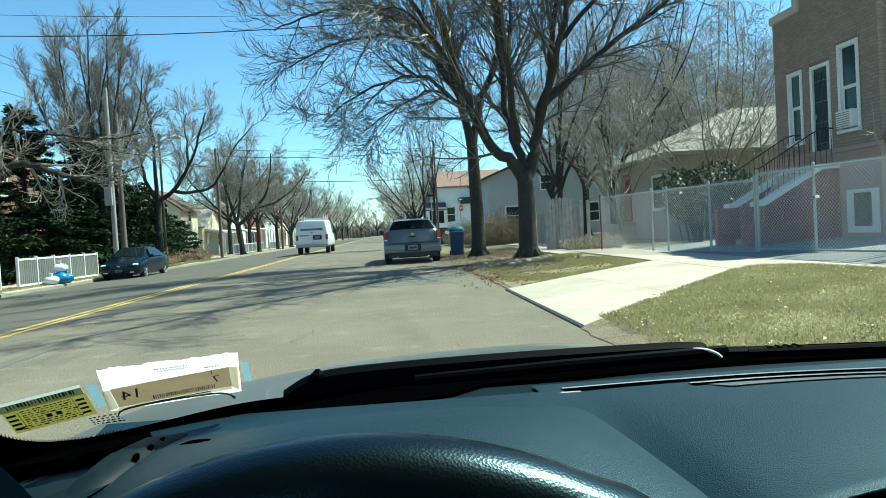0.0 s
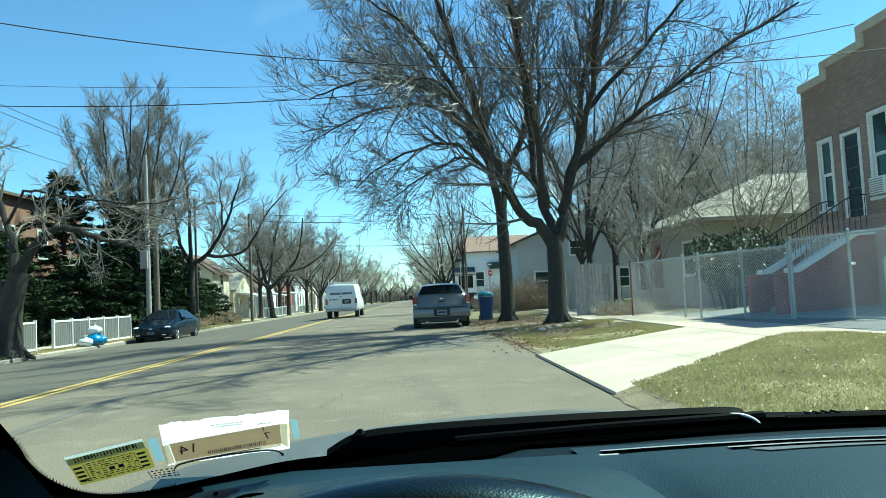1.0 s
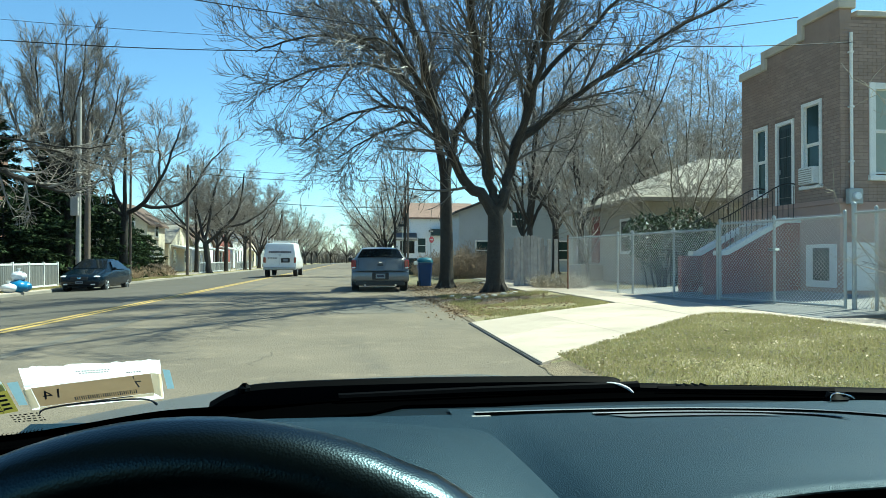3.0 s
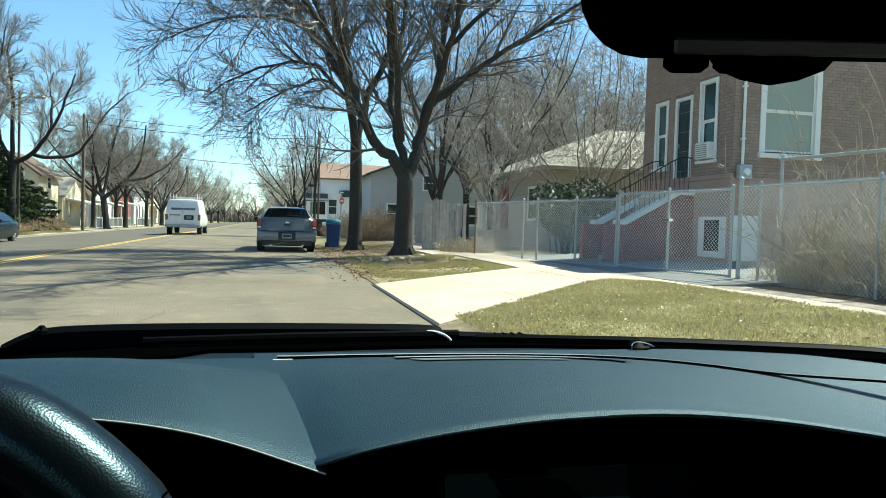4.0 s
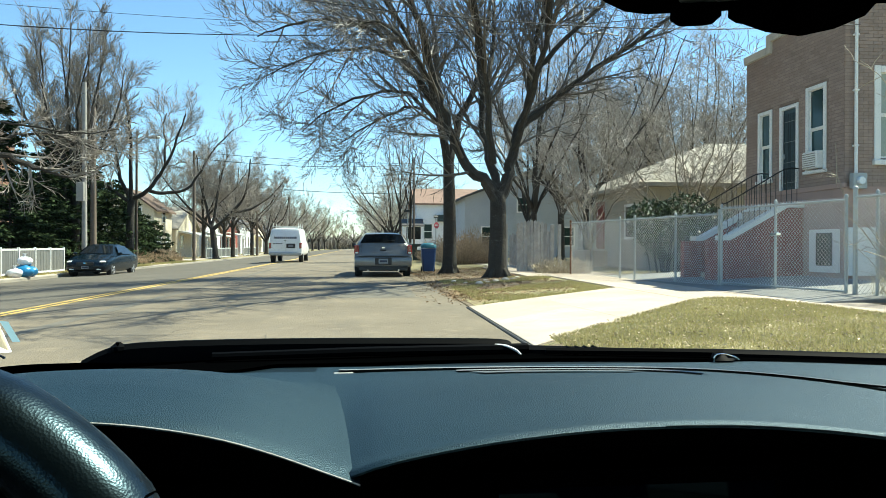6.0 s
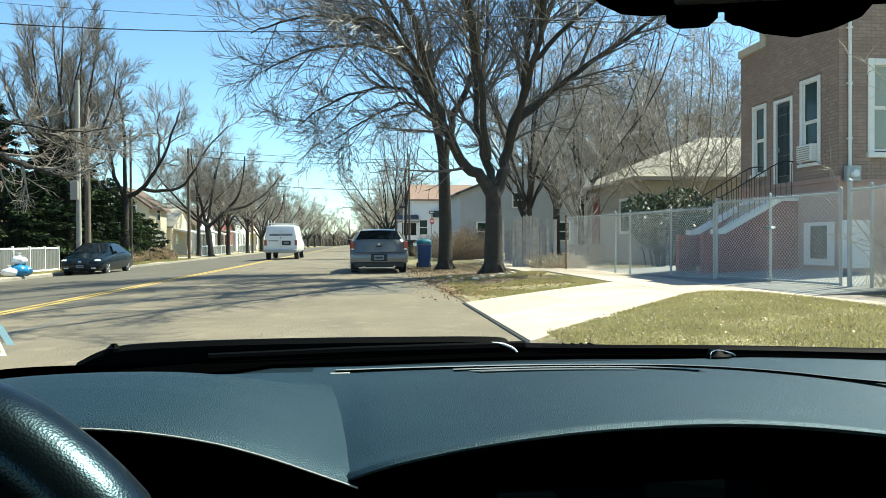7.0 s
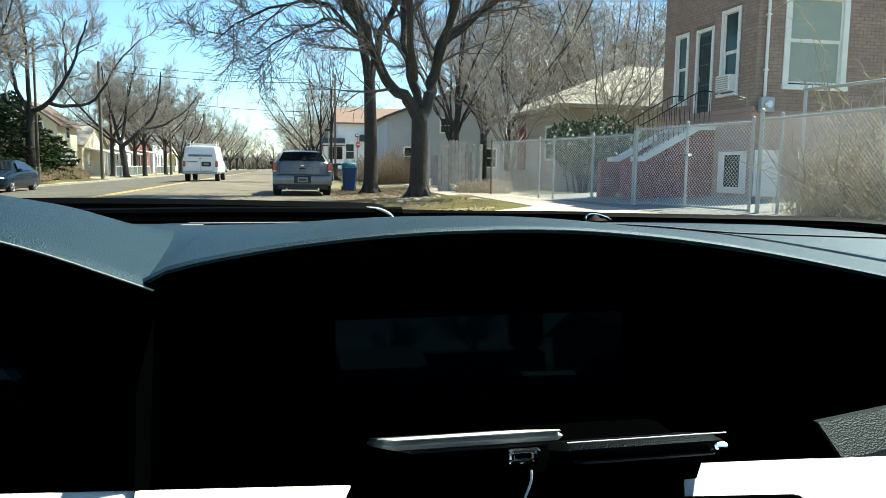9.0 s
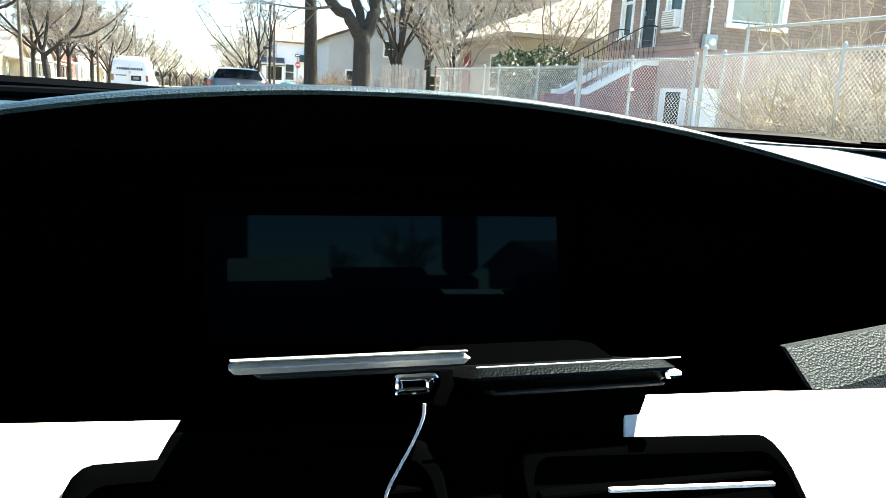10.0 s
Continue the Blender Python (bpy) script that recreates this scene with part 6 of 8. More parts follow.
for k in range(4):
    part("rib", Shape().block((0.47 + 0.012 * k, 0.925, 0.8895), (0.475 + 0.012 * k, 0.95, 0.8945), 0.0015), M_RUBBER, w2)
bonnet = thing("bonnet", "grey metallic bonnet of the parked car", "car bonnet")
s = Shape()
s.grid(24, 14, lambda u, v: (-0.50 + 1.80 * u, screen_y(-0.45 + 1.70 * u, 0.885) + 0.07 + (1.95 - 0.15 * abs(2 * u - 1) ** 3 - screen_y(-0.45 + 1.70 * u, 0.885) - 0.07) * v, 0.858 - 0.075 * v - 0.04 * v ** 4 - 0.04 * abs(2 * u - 1) ** 3 - 0.08 * v * min(1.0, max(0.0, (-0.85 + 1.80 * u) / 0.45))))
part("panel", s, M_CAR_GREY, bonnet, smooth=True)

# mirror
mirror = thing("rear_view_mirror", "black rear-view mirror with buttons along its lower edge", "mirror", pose(0.403, 0.216, 1.143, 8, -1, -12))
def rounded(w, h, r, n=6):
    pts = []
    for cx, cz, a0 in ((w - r, h - r, 0), (-w + r, h - r, 90), (-w + r, -h + r, 180), (w - r, -h + r, 270)):
        for j in range(n):
            t = radians(a0 + 90 * j / (n - 1))
            pts.append((cx + r * math.cos(t), cz + r * math.sin(t)))
    return pts
s = Shape()
s.loft([[(x * k, dy, z * k) for x, z in rounded(0.125, 0.030, 0.026)] for k, dy in ((0.97, -0.012), (1.0, -0.008), (1.0, 0.008), (0.9, 0.025), (0.5, 0.034))], caps=True)
part("housing", s, M_BLACK_AND_SHADE, mirror, smooth=True)
part("glass", Shape().loft([[(x * k, dy, z * k + 0.003) for x, z in rounded(0.119, 0.024, 0.021)] for k, dy in ((1.0, -0.0125), (0.99, -0.0135))], caps=True), M_BLACK_AND_SHADE, mirror, "dimmed mirror glass")
for k in range(3):
    part("button", Shape().block((-0.093 + 0.0197 * k, -0.012, -0.0365), (-0.0772 + 0.0197 * k, -0.001, -0.027), 0.0022), M_BLACK_AND_SHADE, mirror)
part("sensor_pod", Shape().disc_stack([(0.001, 0.0), (0.012, 0.002), (0.022, 0.006), (0.028, 0.013)], 20, pose(-0.045, 0.008, -0.040, 0, 0, 0) @ Matrix.Diagonal((1.0, 0.45, 1, 1))), M_BLACK_AND_SHADE, mirror, smooth=True)
part("lower_trim", Shape().block((-0.092, -0.0135, -0.0300), (0.112, -0.0105, -0.0240), 0.001), M_PLASTIC, mirror, "grey strip below the mirror glass")
part("stalk", Shape().tube([(0, 0.02, 0.01), (0, 0.05, 0.05), (0.0, 0.03, 0.10)], [0.01, 0.012, 0.02], 8), M_BLACK_AND_SHADE, mirror)

# shell round the camera
s = Shape()
s.loft([[(-0.32 + 1.44 * i / 12, y, z - 0.10 * abs(2 * i / 12 - 1) ** 3) for i in range(13)] for y, z in ((0.30, 1.335), (0.1, 1.37), (-0.3, 1.39), (-0.9, 1.37), (-1.5, 1.28))], closed=False)
structure("headliner", s, M_HEADLINER, "grey cloth headliner of the car", "ceiling", True)
structure("roof_panel", Shape().loft([[(-0.36 + 1.52 * i / 12, y, z + 0.03 - 0.10 * abs(2 * i / 12 - 1) ** 3) for i in range(13)] for y, z in ((0.32, 1.335), (0.1, 1.37), (-0.3, 1.39), (-0.9, 1.37), (-1.6, 1.27))], closed=False), M_CAR_GREY, "grey roof panel of the car", "car roof", True)
for x, sgn in ((-0.45, 1), (1.25, -1)):
    pillar = thing("windshield_pillar", "dark plastic-trimmed pillar beside the windshield", "pillar")
    part("trim", Shape().tube(smooth_line([(x, screen_y(x + 0.02 * sgn, 0.86) - 0.04, 0.80), (x + 0.02 * sgn, screen_y(x + 0.03 * sgn, 0.90) - 0.045, 0.90), (x + 0.07 * sgn, screen_y(x + 0.07 * sgn, 1.1) - 0.03, 1.1), (x + 0.15 * sgn, screen_y(x + 0.15 * sgn, 1.30) - 0.02, 1.30)]), 0.042, 10), M_DASH_SMOOTH, pillar, smooth=True)
    door = thing("car_door", "black inner car door panel below the side window", "car door")
    part("panel", Shape().block((min(x, x - 0.06 * sgn), -1.0, 0.25), (max(x, x - 0.06 * sgn), 0.62, 0.86), 0.03), M_BLACK_AND_SHADE, door)
structure("car_floor", Shape().block((-0.45, -1.7, 0.15), (1.25, 0.9, 0.22), 0.02), M_BLACK_AND_SHADE, "dark carpet of the car", "floor")
structure("firewall", Shape().block((-0.45, 0.62, 0.22), (1.25, 0.66, 0.86), 0.01), M_BLACK_AND_SHADE, "dark bulkhead behind the dashboard", "wall")
rear = Shape().block((-0.45, -1.75, 0.22), (1.25, -1.6, 0.86), 0.02)
rear.block((-0.45, -1.75, 0.862), (0.40, -1.6, 1.28), 0.02)
rear.block((1.14, -1.75, 0.862), (1.25, -1.6, 1.28), 0.02)
rear.block((0.402, -1.75, 1.20), (1.138, -1.6, 1.28), 0.02)
structure("rear_bulkhead", rear, M_BLACK_AND_SHADE, "dark rear wall of the cabin with its window", "wall")

# ---------------------------------------------------------------- houses
def walls_with_holes(a0, a1, z0, z1, holes, put):
    """Fill a wall from a0 to a1 and z0 to z1 but for its holes; put(a, b, c, d) lays one block."""
    us = sorted({a0, a1, *[h[0] for h in holes], *[h[1] for h in holes]})
    ws = sorted({z0, z1, *[h[2] for h in holes], *[h[3] for h in holes]})
    for u, v in zip(us, us[1:]):
        for w, q in zip(ws, ws[1:]):
            cu, cw = (u + v) / 2, (w + q) / 2
            if not any(h[0] < cu < h[1] and h[2] < cw < h[3] for h in holes):
                put(u, v, w, q)


def sash_window(parent, face, at, w, h, mat_frame, panes=2, blind=0.0, name="window", deep=0.10, casing=0.075):
    """A window in a wall. face: 'x' looks to -x, 'y' looks to -y. at: middle of its foot on the wall's outer face."""
    m = Matrix.Translation(at) @ (pose(0, 0, 0, 0, 0, -90) if face == "x" else pose(0, 0, 0))
    f = casing
    fr = Shape()
    fr.block((-w / 2 - f, -0.03, -f * 0.3), (-w / 2 + 0.02, deep, h + f), 0.008, m)
    fr.block((w / 2 - 0.02, -0.03, -f * 0.3), (w / 2 + f, deep, h + f), 0.008, m)
    fr.block((-w / 2 + 0.022, -0.028, h - 0.02), (w / 2 - 0.022, deep, h + f - 0.002), 0.008, m)
    win = part(name, fr, mat_frame, parent)
    part("sill", Shape().block((-w / 2 - f - 0.03, -0.08, -f - 0.03), (w / 2 + f + 0.03, deep, -f * 0.3 - 0.003), 0.01, m), mat_frame, win)
    for k in range(panes):
        z0, z1 = h * k / panes, h * (k + 1) / panes
        y = 0.045 if k == 0 else 0.025
        sash = Shape()
        for lo, hi in (((-w / 2 + 0.02, y, z0), (-w / 2 + 0.06, y + 0.03, z1)), ((w / 2 - 0.06, y, z0), (w / 2 - 0.02, y + 0.03, z1)), ((-w / 2 + 0.06, y, z0), (w / 2 - 0.06, y + 0.03, z0 + 0.04)), ((-w / 2 + 0.06, y, z1 - 0.035), (w / 2 - 0.06, y + 0.03, z1))):
            sash.box(lo, hi, m)
        part("sash", sash, mat_frame, win)
        pane_ = Shape().box((-w / 2 + 0.055, y + 0.012, z0 + 0.035), (w / 2 - 0.055, y + 0.018, z1 - 0.03), m)
        part("pane", pane_, M_BLIND if k >= panes - blind else M_WINDOW, win)
    return win


# -- brick house by the driveway
W, Y0, Y1, TOP = 10.5, 14.96, 19.1, 6.05
SIDE_TOP = 6.42
brick_house = thing("brick_house", "flat-roofed brown brick house with white-framed windows and a stepped parapet", "house")
front_holes = [(17.85, 18.45, 2.74, 4.52), (16.72, 17.40, 2.10, 4.52), (15.62, 16.32, 2.80, 4.76)]
side_holes = [(11.27, 12.73, 2.95, 4.90)]
core = Shape()
walls_with_holes(Y0, Y1, 2.35, TOP, front_holes, lambda a, b, c, d: core.box((W, a, c), (W + 0.3, b, d)))
walls_with_holes(W + 0.3, 17.0, 2.35, SIDE_TOP, side_holes, lambda a, b, c, d: core.box((a, Y0, c), (b, Y0 + 0.3, d)))
core.box((W + 0.3, Y1 - 0.3, 2.35), (17.0, Y1, TOP))
core.box((16.7, Y0 + 0.3, 2.35), (17.0, Y1 - 0.3, TOP))
core.box((W + 0.3, Y0 + 0.3, 5.6), (16.7, Y1 - 0.3, 5.7))
walls = part("wall", core, M_MORTAR, brick_house)
# bricks proud of the mortar; those nearest the street corner are single pieces
bl, bh, gap = 0.205, 0.066, 0.011
one = mesh_of(Shape().block((-bl / 2, -0.006, -bh / 2), (bl / 2, 0.007, bh / 2), 0.003), "brick")
one.materials.append(M_BRICK)
loose_n, rest = 0, Shape()


def lay(face, a, z, ln):
    global loose_n
    if face == "x":
        m = Matrix.Translation((W, a, z)) @ pose(0, 0, 0, 0, 0, -90)
    else:
        m = Matrix.Translation((a, Y0, z))
    if abs(ln - bl) < 1e-4 and loose_n < 300 and z < 4.3 and (face == "x" and a < 16.6):
        ob = new("brick", one)
        ob.parent, ob.matrix_basis = walls, m
        loose_n += 1
    else:
        rest.box((-ln / 2, -0.007, -bh / 2), (ln / 2, 0.004, bh / 2), m)


for face, a0, a1, holes in (("x", Y0, Y1, front_holes), ("y", W, 15.2, side_holes)):
    row, z = 0, 2.39
    while z < (TOP if face == "x" else SIDE_TOP) - 0.04:
        a = a0 + 0.008 - (bl / 2 if row % 2 else 0)
        while a < a1:
            p, q = max(a, a0 + 0.004), min(a + bl, a1 - 0.004)
            for h in holes:
                if h[2] - 0.1 < z < h[3] + 0.08:
                    if p < h[1] + 0.08 and q > h[0] - 0.08:
                        if p < h[0] - 0.08:
                            q = h[0] - 0.08
                        elif q > h[1] + 0.08:
                            p = h[1] + 0.08
                        else:
                            p = q
            if q - p > 0.03:
                lay(face, (p + q) / 2, z, q - p)
            a += bl + gap
        z += bh + gap
        row += 1
tagged(part("brickwork", rest, M_BRICK, brick_house), "weathered brown bricks", "", "", "stuff")
# painted basement
base = Shape()
base.box((W - 0.04, Y0 - 0.04, 0.1), (W + 0.3, Y1, 2.345))
base.box((W + 0.3, Y0 - 0.04, 0.1), (17.0, Y0 + 0.3, 2.345))
basement = part("basement_wall", base, M_STUCCO_PINK, brick_house, "pinkish painted basement wall")
part("water_table", Shape().block((W - 0.07, Y0 - 0.07, 2.30), (W + 0.02, Y1, 2.42), 0.015), M_STUCCO_PINK, brick_house)
part("basement_panel", Shape().block((W - 0.075, 15.02, 0.45), (W - 0.042, 16.12, 1.42), 0.01), M_WHITE, brick_house, "white painted basement hatch")
part("basement_window", Shape().block((W - 0.085, 15.24, 0.60), (W - 0.077, 15.84, 1.34), 0.004), M_WINDOW, brick_house)
part("basement_panel", Shape().block((W + 0.06, Y0 - 0.075, 0.40), (W + 0.75, Y0 - 0.042, 1.45), 0.01), M_WHITE, brick_house, "white painted board on the side wall")
# parapet in three steps with stone coping
for y0, y1, z in ((18.05, Y1 + 0.06, 6.12), (16.45, 18.05, 6.42), (Y0 - 0.06, 16.45, 6.75)):
    part("parapet", Shape().box((W + 0.001, max(y0, Y0), TOP), (W + 0.28, min(y1, Y1), z - 0.16)), M_BRICK, brick_house)
    part("coping", Shape().block((W - 0.07, y0, z - 0.158), (W + 0.36, y1, z + 0.06), 0.02), M_STONE, brick_house, "pale stone coping")
    if y0 > Y0:
        part("coping", Shape().block((W - 0.068, y0 - 0.22, z - 0.158), (W + 0.358, y0 - 0.003, z + 0.36), 0.02), M_STONE, brick_house, "pale stone coping")
part("side_coping", Shape().block((W + 0.37, Y0 - 0.06, SIDE_TOP), (17.05, Y0 + 0.36, SIDE_TOP + 0.14), 0.02), M_STONE, brick_house)
sash_window(brick_house, "x", (W, 18.15, 2.76), 0.52, 1.70, M_WHITE)
w_ac = sash_window(brick_house, "x", (W, 15.97, 2.82), 0.62, 1.86, M_WHITE)
w_side = sash_window(brick_house, "y", (12.0, Y0, 2.97), 1.38, 1.88, M_WHITE, blind=2, casing=0.13)
ac = thing("air_conditioner", "white window air conditioner in the brick house's window", "air conditioner")
part("housing", Shape().block((W - 0.17, 15.70, 2.82), (W + 0.05, 16.26, 3.22), 0.02), M_WHITE, ac)
for k in range(7):
    part("grille_bar", Shape().block((W - 0.182, 15.74, 2.85 + 0.05 * k), (W - 0.171, 16.22, 2.868 + 0.05 * k), 0.003), M_POLE_PALE, ac)
door = part("door", Shape().block((W + 0.03, 16.76, 2.12), (W + 0.08, 17.36, 4.40), 0.01), M_DOOR_DARK, brick_house, "dark green barred storm door")
dfr = Shape()
dfr.block((W - 0.03, 16.66, 2.10), (W + 0.1, 16.755, 4.5), 0.01)
dfr.block((W - 0.03, 17.365, 2.10), (W + 0.1, 17.46, 4.5), 0.01)
dfr.block((W - 0.028, 16.757, 4.405), (W + 0.1, 17.363, 4.498), 0.01)
part("door_frame", dfr, M_WHITE, brick_house, "white door frame")
for k in range(6):
    part("bar", Shape().tube([(W + 0.015, 16.82 + 0.1 * k, 2.5), (W + 0.015, 16.82 + 0.1 * k, 4.3)], 0.007, 6), M_IRON, door)
for k in range(4):
    part("bar", Shape().tube([(W + 0.013, 16.79, 2.6 + 0.5 * k), (W + 0.013, 17.33, 2.6 + 0.5 * k)], 0.006, 6), M_POLE_PALE, door)
part("handle", Shape().block((W - 0.01, 17.27, 3.2), (W + 0.03, 17.31, 3.32), 0.006), M_GALV, door)
pipe = thing("downpipe", "white downpipe at the corner of the brick house", "downpipe")
part("pipe", Shape().tube([(W + 0.22, Y0 - 0.07, 6.05), (W + 0.22, Y0 - 0.07, 2.62)], 0.035, 10), M_WHITE, pipe, smooth=True)
for z in (3.2, 4.4, 5.6):
    part("strap", Shape().block((W + 0.17, Y0 - 0.11, z), (W + 0.27, Y0 - 0.01, z + 0.04), 0.005), M_WHITE, pipe)
meter = thing("electric_meter", "grey electric meter on the house corner", "meter")
part("box", Shape().block((W + 0.08, Y0 - 0.2, 2.28), (W + 0.40, Y0 - 0.045, 2.62), 0.015), M_GALV, meter)
part("dial", Shape().disc_stack([(0.09, 0), (0.09, 0.05), (0.07, 0.07)], 20, pose(W + 0.24, Y0 - 0.2, 2.45, 90)), M_LAMP_CLEAR, meter, smooth=True)

# stoop with sloping coping and iron rail
stoop = thing("stoop", "painted brick stoop with pale sloping coping and iron rail", "steps")
cheek = [(8.12, 0.19), (W - 0.045, 0.19), (W - 0.045, 1.95), (10.05, 1.95), (8.62, 1.17), (8.12, 1.17)]
for y0, y1 in ((16.38, 16.58), (17.72, 17.92)):
    part("cheek_wall", Shape().prism(cheek, y0, y1, "y"), M_BRICK_RED, stoop, "red painted cheek wall")
    cop = [(8.40, 1.173), (8.62, 1.173), (10.05, 1.953), (W - 0.05, 1.953), (W - 0.05, 2.06), (10.02, 2.06), (8.59, 1.285), (8.40, 1.285)]
    part("coping", Shape().prism(cop, y0 - 0.05, y1 + 0.05, "y"), M_WHITE, stoop, "pale sloping coping")
for k in range(9):
    x0 = 8.55 + 0.135 * k
    part("step", Shape().block((x0, 16.585, 0.19), (W - 0.05, 17.715, 0.38 + 0.19 * k), 0.012), M_CONCRETE, stoop)
for y in (16.48, 17.82):
    part("handrail", Shape().tube(smooth_line([(8.5, y, 2.02), (8.7, y, 2.10), (9.4, y, 2.50), (10.05, y, 2.86), (10.4, y, 2.88)]), 0.016, 6), M_IRON, stoop)
    for k in range(15):
        x = 8.5 + 1.85 * k / 14
        zf = 1.27 if x < 8.62 else min(2.05, 1.27 + (x - 8.62) * 0.545)
        part("baluster", Shape().tube([(x, y, zf), (x, y, zf + 0.79)], 0.008, 5), M_IRON, stoop)


def house(label, x0, x1, y0, y1, z0, eave, ridge, axis, m_wall, m_roof, windows, porch=None, lean=0.35):
    """A plain gabled or hipped house far off. windows: (face, along, z, w, h)."""
    ob = thing("house", label, "house")
    s = Shape().box((x0, y0, z0 - 0.3), (x1, y1, eave))
    if axis in "xy":
        if axis == "y":
            g = [(x0, eave), (x1, eave), ((x0 + x1) / 2, ridge - 0.1)]
            s.prism(g, y0, y1, "y")
        else:
            g = [(y0, eave), (y1, eave), ((y0 + y1) / 2, ridge - 0.1)]
            s.prism(g, x0, x1, "x")
    part("wall", s, m_wall, ob)
    r = Shape()
    o = lean
    if axis == "y":
        xm = (x0 + x1) / 2
        k = (ridge - eave) / (xm - x0)
        outline = [(x0 - o, eave - o * k), (xm, ridge), (x1 + o, eave - o * k), (x1 + o, eave - o * k + 0.16), (xm, ridge + 0.18), (x0 - o, eave - o * k + 0.16)]
        r.prism(outline, y0 - o, y1 + o, "y")
    elif axis == "x":
        ym = (y0 + y1) / 2
        k = (ridge - eave) / (ym - y0)
        outline = [(y0 - o, eave - o * k), (ym, ridge), (y1 + o, eave - o * k), (y1 + o, eave - o * k + 0.16), (ym, ridge + 0.18), (y0 - o, eave - o * k + 0.16)]
        r.prism(outline, x0 - o, x1 + o, "x")
    else:
        xm, ym, dx, dy = (x0 + x1) / 2, (y0 + y1) / 2, (x1 - x0) / 2 + o, (y1 - y0) / 2 + o
        q, qx = max(0.0, dy - dx), max(0.0, dx - dy)
        low = [(xm - dx, ym - dy, eave), (xm + dx, ym - dy, eave), (xm + dx, ym + dy, eave), (xm - dx, ym + dy, eave)]
        mid_ = [(x, y, eave + 0.14) for x, y, _ in low]
        top = [(xm - qx - 0.05, ym - q - 0.05, ridge), (xm + qx + 0.05, ym - q - 0.05, ridge), (xm + qx + 0.05, ym + q + 0.05, ridge), (xm - qx - 0.05, ym + q + 0.05, ridge)]
        r.loft([low, mid_, top], caps=True)
    part("roof", r, m_roof, ob)
    for face, a, z, w, h in windows:
        at = {"x": (x0, a, z), "y": (a, y0, z), "X": (x1, a, z)}[face]
        m = Matrix.Translation(at) @ {"x": pose(0, 0, 0, 0, 0, -90), "y": pose(0, 0, 0), "X": pose(0, 0, 0, 0, 0, 90)}[face]
        f = Shape()
        f.box((-w / 2 - 0.1, -0.06, -0.1), (-w / 2, 0.05, h + 0.1), m).box((w / 2, -0.06, -0.1), (w / 2 + 0.1, 0.05, h + 0.1), m)
        f.box((-w / 2, -0.06, h), (w / 2, 0.05, h + 0.1), m).box((-w / 2, -0.06, -0.1), (w / 2, 0.05, 0), m).box((-w / 2, -0.05, h / 2 - 0.03), (w / 2, 0.02, h / 2 + 0.03), m)
        win = part("window", f, M_WHITE, ob)
        part("pane", Shape().box((-w / 2, -0.03, 0), (w / 2, -0.02, h), m), M_WINDOW, win)
    return ob


# tan neighbour with a hipped roof
tan = house("low cream house with a broad tan hipped roof", 10.6, 25.0, 26.5, 35.5, 0.18, 3.25, 5.55, "h", M_CREAM_SHADED, M_TAN_ROOF, [("x", 34.2, 1.4, 0.9, 1.2), ("y", 12.6, 1.3, 1.0, 1.2), ("x", 28.2, 1.4, 1.0, 1.2)], lean=0.5)
part("door", Shape().block((10.53, 31.4, 0.9), (10.60, 32.4, 3.0), 0.02), M_BRICK_RED, tan, "dark red front door")
part("porch_slab", Shape().block((9.6, 31.0, 0.1), (10.59, 32.8, 0.85), 0.02), M_CONCRETE, tan)
# grey and white houses on the side street
house("pale grey two-storey house with a broad gable behind bare trees", 7.4, 17.5, 54, 64, 0.18, 4.6, 6.6, "y", M_SIDING_GREY, M_ROOF_DARK, [("y", 11.8, 3.6, 0.8, 1.0), ("y", 9.2, 1.1, 1.0, 1.3), ("y", 12.6, 1.1, 1.2, 1.5), ("y", 15.2, 1.1, 0.9, 1.3)])
white = house("white sided house with a brown shingle roof", 5.4, 12.4, 78, 88, 0.18, 5.5, 7.3, "x", M_SIDING_WHITE, M_ROOF_RUST, [("y", 6.65, 1.8, 0.8, 1.5), ("y", 9.4, 3.4, 0.9, 1.2), ("y", 9.4, 0.9, 0.9, 1.5)])
porch = part("porch", Shape().block((3.9, 76.9, 0.0), (6.0, 77.98, 3.2), 0.03), M_SIDING_WHITE, white, "closed white porch")
part("porch_roof", Shape().prism([(76.7, 3.15), (77.99, 3.9), (77.99, 3.75), (76.7, 3.05)], 3.8, 6.1, "x"), M_ROOF_DARK, porch, "dark lean-to roof")
for x in (4.3, 5.1):
    part("window", Shape().block((x, 76.88, 1.7), (x + 0.7, 76.92, 3.0), 0.01), M_CAR_GLASS, porch)
part("balcony", Shape().block((7.6, 77.2, 3.6), (9.0, 77.99, 4.3), 0.04), M_DOOR_DARK, white, "dark balcony box")
house("white house far along the street", 7, 15, 108, 118, 0.18, 4.5, 6.8, "y", M_SIDING_WHITE, M_ROOF_DARK, [("y", 9, 1.2, 1.0, 1.4), ("y", 12, 1.2, 1.0, 1.4)])
house("cream house far along the street", 7, 15, 140, 150, 0.18, 4.0, 6.2, "x", M_CREAM, M_ROOF_BROWN, [("y", 9, 1.2, 1.0, 1.4), ("y", 12, 1.2, 1.0, 1.4)])
# across the road
house("red-brown brick house with white windows behind the trees", -32.0, -21.5, 37.0, 48.0, -0.24, 7.6, 9.0, "y", M_BRICK_RUST, M_ROOF_BROWN, [("X", 39.5, 0.8, 1.0, 1.5), ("X", 42.0, 0.8, 1.0, 1.5), ("X", 39.5, 4.4, 1.0, 1.5), ("X", 43.0, 4.4, 1.0, 1.5), ("y", -23.5, 0.8, 1.0, 1.5), ("y", -23.5, 4.4, 1.0, 1.5), ("y", -26.0, 4.4, 1.0, 1.5)])
